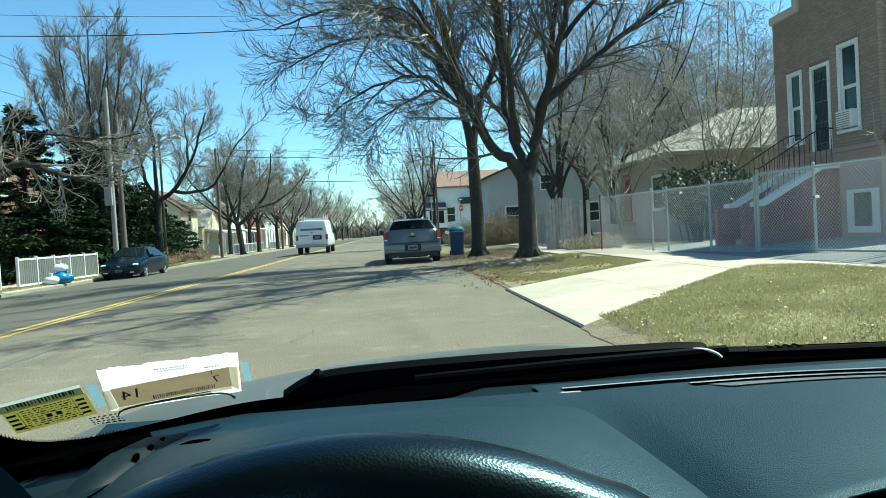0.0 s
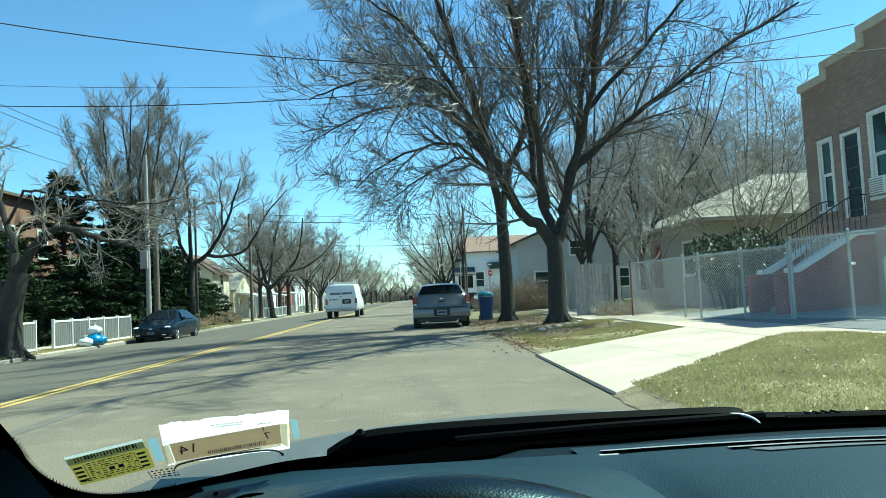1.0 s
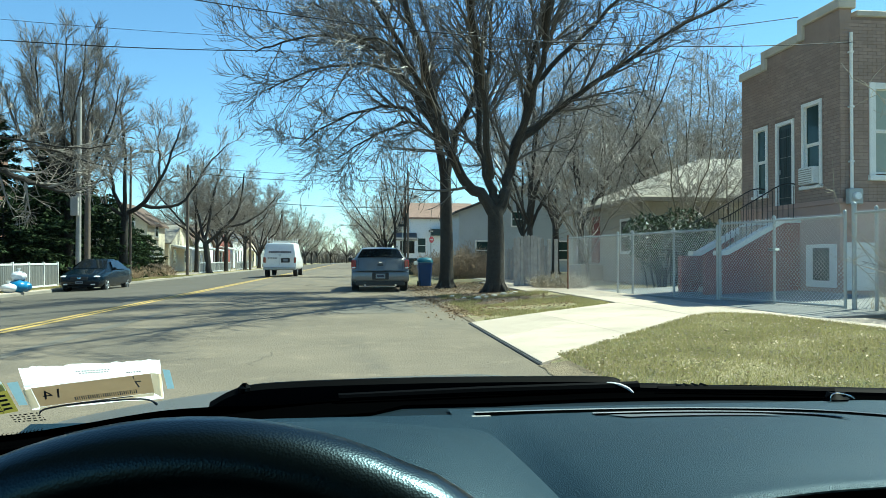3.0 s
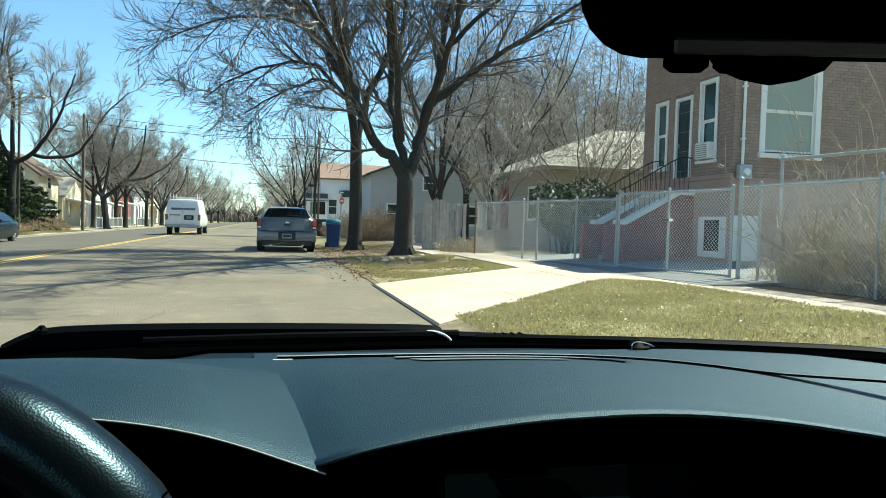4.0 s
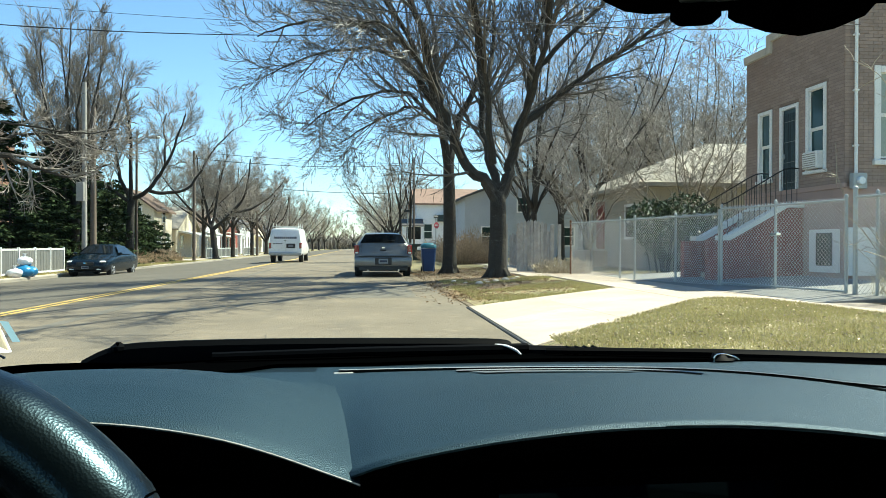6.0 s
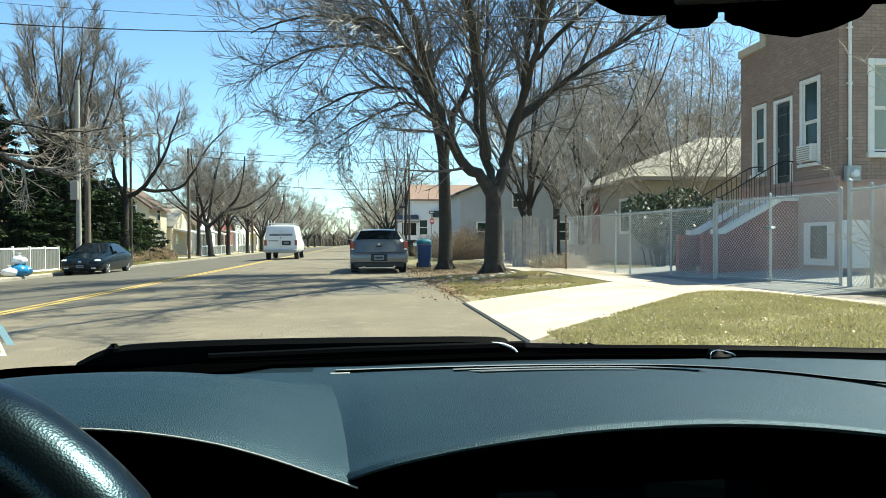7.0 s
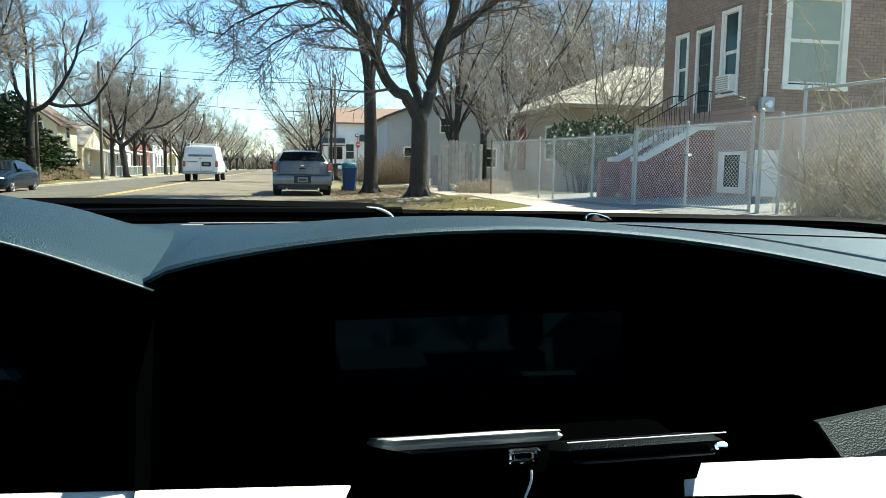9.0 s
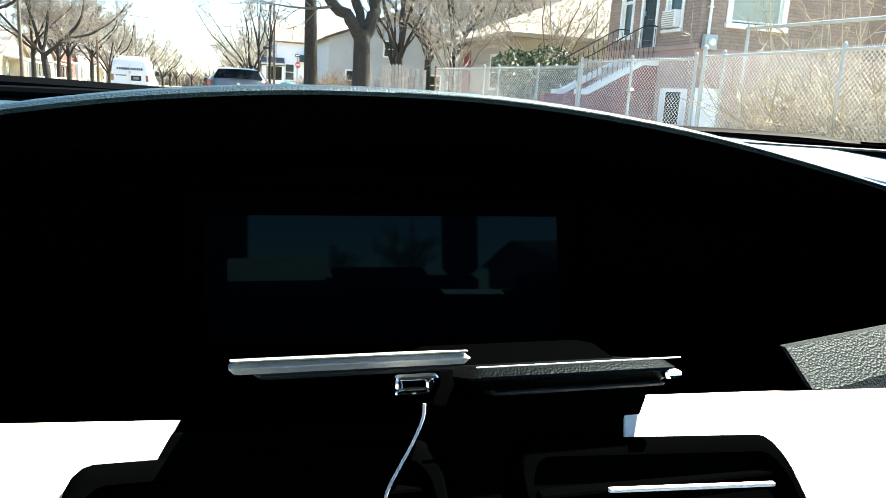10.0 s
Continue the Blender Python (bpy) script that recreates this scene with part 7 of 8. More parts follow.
house("brown brick house at the far roadside", -33.0, -22.5, 22.0, 33.0, -0.24, 6.6, 8.4, "y", M_BRICK_RUST, M_ROOF_BROWN, [("X", 24.5, 0.8, 1.0, 1.5), ("X", 27.0, 0.8, 1.0, 1.5), ("X", 30.5, 4.2, 1.0, 1.5)])
left_rows = (
    (69, 75, 4.3, 6.0, "y", M_CREAM, M_ROOF_BROWN, "tall white gabled house across the road"),
    (76.5, 86, 2.7, 4.9, "x", M_CREAM, M_TAN_ROOF, "sunlit cream bungalow across the road"),
    (88.5, 99, 2.8, 5.0, "x", M_SIDING_WHITE, M_ROOF_BROWN, "small white bungalow across the road"),
    (101.5, 112, 3.0, 5.4, "x", M_BRICK_RED, M_ROOF_DARK, "brick bungalow across the road"),
    (114.5, 125, 4.4, 6.6, "y", M_SIDING_WHITE, M_ROOF_DARK, "white two-storey house across the road"),
    (128, 139, 3.0, 5.2, "x", M_CREAM, M_ROOF_BROWN, "cream bungalow across the road"),
    (142, 154, 4.2, 6.4, "y", M_SIDING_GREY, M_ROOF_DARK, "grey two-storey house across the road"),
    (158, 172, 3.4, 5.8, "x", M_SIDING_WHITE, M_ROOF_DARK, "white bungalow far across the road"),
)
for y0, y1, eave, ridge, axis, mw, mr, lab in left_rows:
    n = [("X", y0 + (y1 - y0) * k / 4, 0.7, 1.0, 1.3) for k in (1, 3)] + [("y", -20.6, 0.8, 1.0, 1.3)]
    if eave > 4:
        n += [("X", (y0 + y1) / 2, 3.2, 1.0, 1.2), ("y", -20.6, 3.2, 0.9, 1.2)]
    h = house(lab, -29.0 if eave < 4.25 or eave > 4.35 else -23.6, -19.0, y0, y1, -0.24, eave, ridge, axis, mw, mr, n)
    if eave < 4:
        part("porch_roof", Shape().prism([(-19.0, eave - 0.35), (-16.9, eave - 0.75), (-16.9, eave - 0.62), (-19.0, eave - 0.18)], y0 + 1, y1 - 2, "y"), M_WHITE, h, "white porch roof")
        for k in range(4):
            yy = y0 + 1.2 + (y1 - y0 - 3.4) * k / 3
            part("porch_post", Shape().block((-17.12, yy - 0.06, -0.3), (-16.98, yy + 0.06, eave - 0.7), 0.01), M_WHITE, h)
        part("steps", Shape().block((-17.0, (y0 + y1) / 2 - 0.8, -0.3), (-16.2, (y0 + y1) / 2 + 0.8, 0.2), 0.03), M_CONCRETE, h)
# behind the parked car, mirrored in its dark display
house("low dark-roofed bungalow behind the parked car", 17.5, 27.0, -46.0, -36.0, 0.18, 2.7, 3.9, "x", M_BRICK, M_ROOF_DARK, [("x", -41.0, 1.0, 1.0, 1.2)])
plant("mid_a", 15.5, -60.0, 40, 0.62)
plant("mid_b", 9.5, -62.0, 130, 0.5)
# woods that close the end of the street and the gaps between houses
for k, (x0, x1, y, h, n) in enumerate(((-90, -26, 200, 10, 800), (-26, 20, 262, 5, 800), (20, 110, 150, 10, 900), (24, 60, 62, 11, 500), (-60, -33, 70, 8, 500), (26, 42, 30, 9, 300))):
    rnd = random.Random(900 + k)
    s = Shape()
    thick = 0.0006 * y + 0.012
    for _ in range(n):
        x = rnd.uniform(x0, x1)
        yy = y + rnd.uniform(-6, 6)
        q = wander((x, yy, -0.3), (rnd.gauss(0, 0.25), rnd.gauss(0, 0.2), 1), h * rnd.uniform(0.4, 1.05), 4, 0.15, 0.05, rnd)
        s.tube(q, [thick * 2.2, thick * 1.6, thick * 1.2, thick * 0.8, thick * 0.4], 3, caps=False)
        for _ in range(5):
            i = rnd.randint(1, 4)
            w = wander(q[i], (rnd.gauss(0, 1), rnd.gauss(0, 0.6), rnd.gauss(0.6, 0.5)), h * rnd.uniform(0.1, 0.3), 3, 0.2, 0.05, rnd)
            s.tube(w, [thick, thick * 0.8, thick * 0.5, thick * 0.3], 3, caps=False)
    tagged(part("far_woods", s, M_TWIG_GREY), "distant bare brown-grey woods", "woods", "", "stuff")

# ---------------------------------------------------------------- fences
def fence_x(y):
    return 8.3 - 0.196 * max(0.0, y - 10.8)


def chain_link(label, y0, y1, z0, z1, x_of, posts, rail=True, bottom=False, cell=0.054, tall=(), wire=0.0030, rust=()):
    """Chain-link panels: posts with caps, rails, and a woven diamond mesh of single wires."""
    f = thing("chain_link_fence", label, "fence")
    for y in posts:
        t = z1 + (0.14 if y in tall else 0.05)
        r = 0.038 if y in tall else 0.027
        mt = M_RUST if y in rust else M_GALV
        p = part("post", Shape().tube([(x_of(y), y, z0 - 0.1), (x_of(y), y, t)], r, 10), mt, f, smooth=True)
        part("cap", Shape().disc_stack([(r * 1.2, 0), (r * 1.2, 0.02), (r * 0.7, 0.045), (0.006, 0.055)], 10, pose(x_of(y), y, t)), mt, p, smooth=True)
    rails = [z1] + ([z0 + 0.04] if bottom else [])
    if rail:
        for z in rails:
            n = max(2, int((y1 - y0) / 2))
            part("rail", Shape().tube([(x_of(y0 + (y1 - y0) * i / n), y0 + (y1 - y0) * i / n, z) for i in range(n + 1)], 0.021, 8), M_GALV, f, smooth=True)
    s = Shape()
    h = z1 - z0
    step = cell * 1.41
    n = int((y1 - y0 + h) / step) + 1
    for sgn in (1, -1):
        for k in range(n):
            a = y0 - h + k * step if sgn > 0 else y0 + k * step
            pa, pb = (a, z0), (a + sgn * h, z1)
            # cut at the ends
            def at(t):
                return (pa[0] + (pb[0] - pa[0]) * t, pa[1] + (pb[1] - pa[1]) * t)
            ts_ = [0.0, 1.0]
            for edge in (y0, y1):
                t = (edge - pa[0]) / (pb[0] - pa[0])
                if 0 < t < 1:
                    ts_.append(t)
            ts_.sort()
            for t0, t1 in zip(ts_, ts_[1:]):
                m_ = at((t0 + t1) / 2)[0]
                if y0 < m_ < y1 and t1 - t0 > 0.02:
                    (ya, za), (yb, zb) = at(t0), at(t1)
                    s.tube([(x_of(ya) + 0.012 * sgn, ya, za), (x_of(yb) + 0.012 * sgn, yb, zb)], wire, 3, caps=False)
    tagged(part("mesh", s, M_MESH, f), "woven galvanised wire mesh", "", "", "stuff")
    # twisted barbs along the top edge
    b = Shape()
    k = y0
    while k < y1:
        b.tube([(x_of(k), k, z1 - 0.01), (x_of(k) + 0.012, k + 0.012, z1 + 0.05)], wire * 1.1, 3)
        k += step / 2 * 1.0
    tagged(part("wire_ends", b, M_MESH, f), "", "", "", "stuff")
    return f


chain_link("galvanised chain-link fence along the pavement", 14.7, 21.35, 0.2, 1.70, fence_x, (21.35, 18.6, 17.9, 16.2, 14.7), rust=(21.35,))
gate = chain_link("galvanised chain-link double gate across the driveway", 11.5, 14.62, 0.24, 1.81, fence_x, (14.62, 13.1, 11.5), bottom=True)
part("latch", Shape().block((fence_x(13.1) - 0.045, 12.98, 1.235), (fence_x(13.1) + 0.045, 13.24, 1.29), 0.01), M_CHROME, gate, "bright steel latch")
chain_link("galvanised chain-link fence overgrown with dry vines", 4.0, 11.32, 0.2, 1.84, fence_x, (11.32, 10.9, 8.4, 6.0, 4.0), tall=(11.32,), wire=0.0034)
rear = thing("pipe_rail", "galvanised pipe rail behind the overgrown fence", "rail")
part("rail", Shape().tube([(9.3, 11.75, 2.42), (9.3, 5.0, 2.30)], 0.03, 8), M_GALV, rear, smooth=True)
for y in (11.7, 8.5, 5.2):
    part("post", Shape().tube([(9.3, y, 0.1), (9.3, y, 2.5)], 0.03, 8), M_GALV, rear, smooth=True)
# weathered wooden gate and rusty post beyond
stock = thing("wooden_fence", "weathered grey wooden picket panel by the yard", "fence")
for k in range(9):
    x = 5.15 + 0.115 * k
    z = 1.80 + 0.10 * math.sin(math.pi * k / 8)
    part("picket", Shape().prism([(x, 0.16), (x + 0.10, 0.16), (x + 0.10, z - 0.06), (x + 0.05, z), (x, z - 0.06)], 24.0, 24.03, "y"), M_WOOD_GREY, stock)
for z in (0.55, 1.4):
    part("crossbar", Shape().block((5.13, 24.035, z), (6.2, 24.08, z + 0.09), 0.005), M_WOOD_GREY, stock)
for x in (4.75, 6.3, 6.55):
    part("post", Shape().block((x, 23.98, 0.1), (x + 0.1, 24.09, 1.75), 0.01), M_WOOD_GREY, stock)
side = thing("wooden_fence", "low weathered board fence along the yard", "fence")
for k in range(26):
    y = 25.0 + 0.30 * k
    part("picket", Shape().block((6.6, y, 0.15), (6.63, y + 0.2, 1.5 + 0.04 * (k % 3)), 0.006), M_WOOD_GREY, side)
for z in (0.5, 1.2):
    part("crossbar", Shape().block((6.632, 25.0, z), (6.67, 32.8, z + 0.08), 0.005), M_WOOD_GREY, side)

# white panel fence across the road
def panel_fence(label, y0, y1, n, x=-13.35, zb=-0.25, h=1.12):
    f = thing("panel_fence", label, "fence", group="white fences across the road")
    for i in range(n + 1):
        y = y0 + (y1 - y0) * i / n
        p = part("post", Shape().block((x - 0.05, y - 0.035, zb - 0.1), (x + 0.05, y + 0.035, zb + h + 0.06), 0.01), M_FENCE_WHITE, f)
    for i in range(n):
        a, b = y0 + (y1 - y0) * i / n + 0.05, y0 + (y1 - y0) * (i + 1) / n - 0.05
        for z in (zb + 0.08, zb + h - 0.08):
            part("rail", Shape().block((x - 0.03, a, z), (x + 0.03, b, z + 0.08), 0.008), M_FENCE_WHITE, f)
        k = max(3, int((b - a) / 0.14))
        for j in range(k):
            u = a + (b - a) * j / k
            part("slat", Shape().block((x - 0.012, u + 0.008, zb + 0.1), (x + 0.012, u + (b - a) / k - 0.008, zb + h - 0.05), 0.004), M_FENCE_FILL, f)
    return f


panel_fence("white slatted panel fence by the far pavement", 27.9, 35.2, 5, -13.6)
panel_fence("white slatted panel fence beside a driveway", 20.0, 27.1, 4, -13.85)
panel_fence("white picket fence farther along the far pavement", 68, 84, 7, -14.2, -0.25, 1.0)
panel_fence("white picket fence farther along the far pavement", 88, 100, 5, -14.2, -0.25, 1.0)

# ---------------------------------------------------------------- poles, signs, wires
def utility_pole(label, x, y, h, r, mat_, lean=0.0, lamp=False, arm=True):
    p = thing("utility_pole", label, "utility pole")
    z = ground_z(x)
    part("pole", Shape().tube([(x, y, z - 0.1), (x + lean * 0.5, y, z + h * 0.5), (x + lean, y, z + h)], [r, r * 0.85, r * 0.7], 10), mat_, p, smooth=True)
    if arm:
        a = part("crossarm", Shape().block((x - 1.1, y - 0.06, z + h - 0.7), (x + 1.1, y + 0.06, z + h - 0.56), 0.01), M_POLE, p)
        for dx in (-1.0, -0.5, 0.5, 1.0):
            part("insulator", Shape().disc_stack([(0.03, 0), (0.05, 0.04), (0.03, 0.1)], 8, pose(x + dx, y, z + h - 0.56)), M_POLE_PALE, a)
    if lamp:
        part("lamp_arm", Shape().tube(smooth_line([(x, y, z + 7.5), (x + 0.3, y, z + 7.8), (x + 0.8, y, z + 7.9)]), 0.03, 6), M_GALV, p)
        part("lamp_head", Shape().block((x + 0.7, y - 0.14, z + 7.82), (x + 1.4, y + 0.14, z + 7.98), 0.05), M_WHITE, p, "pale lamp head")
    return p


up = utility_pole("pale weathered utility pole with a grey box", -13.2, 36.6, 9.0, 0.13, M_POLE_PALE, arm=False)
part("service_box", Shape().block((-13.5, 36.35, 3.1), (-13.15, 36.5, 4.0), 0.02), M_POLE_PALE, up)
utility_pole("brown wooden pole close behind the pale one", -13.5, 38.6, 8.2, 0.16, M_POLE, arm=False)
utility_pole("tall wooden pole carrying a street lamp", -13.9, 46.9, 8.2, 0.09, M_POLE, lamp=True, arm=False)
utility_pole("slim wooden utility pole by the hedge", -13.2, 58.9, 8.6, 0.13, M_POLE, arm=False)
utility_pole("wooden utility pole far along the road", -13.2, 92, 9.5, 0.15, M_POLE, arm=False)
utility_pole("wooden utility pole far along the road", -13.0, 128, 9.5, 0.16, M_POLE, arm=False)
utility_pole("slender wooden pole by the side street", 4.2, 63, 8.5, 0.10, M_POLE, arm=False)


def wire(label, a, b, sag, r=0.012):
    a, b = Vector(a), Vector(b)
    pts = [a.lerp(b, t) - Vector((0, 0, sag * 4 * t * (1 - t))) for t in [i / 24 for i in range(25)]]
    w = thing("overhead_cable", label, "cable", group="overhead cables")
    part("strand", Shape().tube(pts, r, 5, caps=False), M_CABLE, w)


wire("black cable slung across the road", (-16.0, 22.0, 7.65), (14.0, 22.0, 8.85), 1.0, 0.014)
wire("thin cable slung across the road", (-18.0, 30.0, 10.6), (12.0, 30.0, 10.3), 0.5, 0.009)
wire("black cable slung across the near road", (-8.0, 13.0, 6.45), (10.6, 14.6, 5.75), 0.72, 0.010)
wire("black cable slung across the road farther on", (-13.2, 58.9, 7.8), (4.2, 63, 8.0), 0.4, 0.02)
wire("thin cable slung across the road farther on", (-13.2, 58.9, 8.3), (14.0, 54, 7.4), 0.5, 0.014)
wire("cable crossing the distant road", (-13.2, 92, 8.2), (9.0, 96, 8.0), 0.4, 0.03)
for dx, z in ((-0.05, 8.5), (0.05, 8.2), (0.0, 7.2)):
    wire("cable running along the poles", (-13.2 + dx, 36.6, z), (-13.2 + dx, 58.9, z - 2.0), 0.5, 0.012)
    wire("cable running along the poles", (-13.2 + dx, 58.9, z - 2.0), (-13.2 + dx, 92, z - 1.0), 0.5, 0.018)
    wire("cable running along the poles", (-13.2 + dx, 36.6, z), (-13.4 + dx, 4.0, z), 0.5, 0.010)

sign = thing("road_sign", "faded red road sign with a white legend on a post", "road sign", pose(4.13, 42, 0, 0, 0, 38))
part("post", Shape().tube([(0, 0, 0.05), (0, 0, 2.85)], 0.028, 8), M_GALV, sign)
disc = part("disc", Shape().disc_stack([(0.19, 0), (0.19, 0.012)], 8, pose(0, -0.05, 2.2, 90, 22.5)), M_SIGN_RED, sign)
for x in (-0.115, -0.055, 0.005, 0.065):
    part("legend_bar", Shape().block((x, -0.072, 2.165), (x + 0.04, -0.063, 2.245), 0.002), M_WHITE, disc)
plate = part("plate", Shape().block((-0.22, -0.06, 2.62), (0.22, -0.045, 2.76), 0.004), M_SIGN_DARK, sign, "dark plate with a white arrow")
part("arrow_bar", Shape().block((-0.17, -0.066, 2.67), (0.12, -0.0605, 2.71), 0.002), M_WHITE, plate)
cross = thing("street_name_sign", "dark street name plates on a tall post", "road sign")
part("post", Shape().tube([(2.95, 50, 0.05), (2.95, 50, 3.7)], 0.03, 8), M_GALV, cross)
part("plate", Shape().block((2.68, 49.94, 3.3), (3.2, 49.96, 3.46), 0.004), M_SIGN_DARK, cross)
part("plate", Shape().block((2.94, 49.6, 3.5), (2.96, 50.4, 3.66), 0.004), M_SIGN_DARK, cross)

# ---------------------------------------------------------------- bins and bags
recycling = thing("recycling_bin", "dark blue wheeled recycling bin with paper under its lid", "bin", pose(2.5, 27.6, 0.045))
part("body", Shape().loft([[(sx * a, sy * b, z) for sx, sy in ((-1, -0.8), (-0.8, -1), (0.8, -1), (1, -0.8), (1, 0.8), (0.8, 1), (-0.8, 1), (-1, 0.8))] for a, b, z in ((0.20, 0.24, 0.03), (0.215, 0.25, 0.1), (0.265, 0.31, 0.82), (0.285, 0.33, 0.83), (0.285, 0.33, 0.88))], caps=True), M_BIN, recycling, smooth=True)
part("lid", Shape().loft([[(sx * a, sy * b, z) for sx, sy in ((-1, -0.7), (-0.7, -1), (0.7, -1), (1, -0.7), (1, 0.7), (0.7, 1), (-0.7, 1), (-1, 0.7))] for a, b, z in ((0.29, 0.34, 0.9), (0.285, 0.33, 0.98), (0.24, 0.28, 1.05), (0.14, 0.17, 1.09))], caps=True), M_BIN_LID, recycling, "teal domed lid", True)
for x in (-0.24, 0.24):
    part("wheel", Shape().disc_stack([(0.1, -0.025), (0.1, 0.025)], 16, pose(x, 0.22, 0.1, 0, 90)), M_TYRE, recycling)
part("paper", Shape().block((-0.42, -0.2, 0.82), (-0.1, 0.05, 0.95), 0.03), M_PAPER, recycling, "white paper sticking out")
green = thing("wheeled_bin", "dark green wheeled bins by the far corner", "bin", pose(3.3, 46, 0.07))
part("body", Shape().loft([[(sx * a, sy * a, z) for sx, sy in ((-1, -1), (1, -1), (1, 1), (-1, 1))] for a, z in ((0.24, 0.03), (0.32, 1.0))], caps=True), M_DOOR_DARK, green)
part("lid", Shape().block((-0.34, -0.34, 1.0), (0.34, 0.34, 1.08), 0.03), M_DOOR_DARK, green)


def rubbish_bag(label, at, size, mat_, seed):
    rnd = random.Random(seed)
    s = Shape()
    def at_(u, v):
        a, b = 6.2832 * u, math.pi * v
        r = 1 + 0.22 * noise.noise((3 * math.cos(a) + seed, 3 * math.sin(a), 4 * v))
        return (size[0] * r * math.sin(b) * math.cos(a), size[1] * r * math.sin(b) * math.sin(a), size[2] * (1 - math.cos(b)) / 2 * (1 + 0.12 * noise.noise((a, b, seed))))
    s.grid(18, 12, at_)
    ob = thing("rubbish_bag", label, "rubbish bag", pose(*at), "rubbish bags at the kerb")
    part("bag", s, mat_, ob, smooth=True)
    part("knot", Shape().disc_stack([(0.03, 0), (0.05, 0.06), (0.09, 0.12)], 8, pose(0, 0, size[2] * 0.97)), mat_, ob)


rubbish_bag("full blue plastic rubbish bag at the kerb", (-12.98, 29.9, -0.235), (0.36, 0.36, 0.5), M_BAG_BLUE, 1)
rubbish_bag("full blue plastic rubbish bag at the kerb", (-13.0, 30.4, -0.235), (0.3, 0.3, 0.42), M_BAG_BLUE, 2)
rubbish_bag("white plastic rubbish bag on the pile", (-13.05, 29.3, -0.235), (0.28, 0.28, 0.36), M_BAG_WHITE, 3)
rubbish_bag("white plastic rubbish bag on the pile", (-13.0, 30.0, 0.22), (0.26, 0.3, 0.36), M_BAG_WHITE, 4)
rubbish_bag("white sack lying in the yard by the post", (6.35, 23.0, 0.18), (0.28, 0.2, 0.26), M_BAG_WHITE, 5)

# ---------------------------------------------------------------- vehicles
def hull_ring(y, zb, hb, hm, zm, ht, zt):
    """One cross-section of a car: foot, widest line and roof, from the right sill round to the left."""
    half = [(hb * 0.86, zb), (hb * 0.97, zb + 0.05), (hm * 0.995, zb + 0.16), (hm, (zb + zm) / 2 + 0.05), (hm * 0.985, zm - 0.03), (hm * 0.955, zm + 0.03), (ht + (hm - ht) * 0.45, zm + (zt - zm) * 0.5), (ht * 1.0, zt - 0.07), (ht * 0.93, zt - 0.02), (ht * 0.6, zt + 0.0)]
    return [(x, y, z) for x, z in half] + [(-x, y, z) for x, z in half[::-1]]


def car_wheel(x, y, r, w, parent):
    sgn = 1 if x > 0 else -1
    m = pose(x, y, r, 0, 90 * sgn, 0)
    t = part("wheel", Shape().disc_stack([(r * 0.62, -w / 2), (r * 0.94, -w / 2), (r, -w / 2 + 0.03), (r, w / 2 - 0.03), (r * 0.94, w / 2), (r * 0.66, w / 2)], 28, m), M_TYRE, parent, smooth=True)
    part("rim", Shape().disc_stack([(r * 0.66, w / 2 - 0.02), (r * 0.64, w / 2 + 0.004), (r * 0.55, w / 2 - 0.03), (r * 0.2, w / 2 - 0.02), (r * 0.12, w / 2 + 0.006)], 20, m), M_RIM, t, smooth=True)
    for k in range(5):
        a = radians(72 * k)
        part("spoke", Shape().tube([tuple(m @ Vector((r * 0.15 * math.cos(a), r * 0.15 * math.sin(a), w / 2 - 0.004))), tuple(m @ Vector((r * 0.6 * math.cos(a), r * 0.6 * math.sin(a), w / 2 - 0.008)))], [0.035, 0.028], 6), M_RIM, t)
    return t


def panel(corners, out, thick=0.012, n=6, bulge=0.0):
    """A thin curved sheet between four corners, lifted along out."""
    a, b, c, d = [Vector(p) for p in corners]
    out = Vector(out).normalized()
    s = Shape()
    def at(u, v, h):
        p = (a * (1 - u) + b * u) * (1 - v) + (d * (1 - u) + c * u) * v
        return tuple(p + out * (h + bulge * 4 * u * (1 - u)))
    top = [at(i / n, j / 2, thick) for j in range(3) for i in range(n + 1)]
    s.add(top, [(j * (n + 1) + i, j * (n + 1) + i + 1, (j + 1) * (n + 1) + i + 1, (j + 1) * (n + 1) + i) for j in range(2) for i in range(n)])
    return s


# silver wagon: y runs forward from its tail
wagon = thing("station_wagon", "dusty silver station wagon parked at the kerb", "car", pose(0.735, 24.1, 0))
secs = [(0.0, 0.36, 0.84, 0.90, 0.60, 0.80, 0.66), (0.05, 0.34, 0.88, 0.935, 0.64, 0.86, 0.72), (0.10, 0.34, 0.90, 0.94, 0.92, 0.80, 1.02), (0.16, 0.34, 0.90, 0.94, 0.98, 0.74, 1.14), (0.42, 0.34, 0.90, 0.94, 0.98, 0.64, 1.40), (0.75, 0.23, 0.90, 0.94, 0.97, 0.62, 1.455), (1.6, 0.23, 0.90, 0.945, 0.96, 0.63, 1.48), (2.5, 0.23, 0.90, 0.945, 0.95, 0.63, 1.45), (3.05, 0.23, 0.90, 0.94, 0.95, 0.60, 1.30), (3.55, 0.23, 0.90, 0.935, 0.94, 0.66, 1.02), (4.3, 0.25, 0.89, 0.92, 0.86, 0.70, 0.92), (4.8, 0.28, 0.85, 0.87, 0.72, 0.68, 0.80), (4.98, 0.34, 0.74, 0.76, 0.58, 0.6, 0.66)]
part("body", Shape().loft([hull_ring(*q) for q in secs], caps=True), M_CAR_SILVER, wagon, smooth=True)
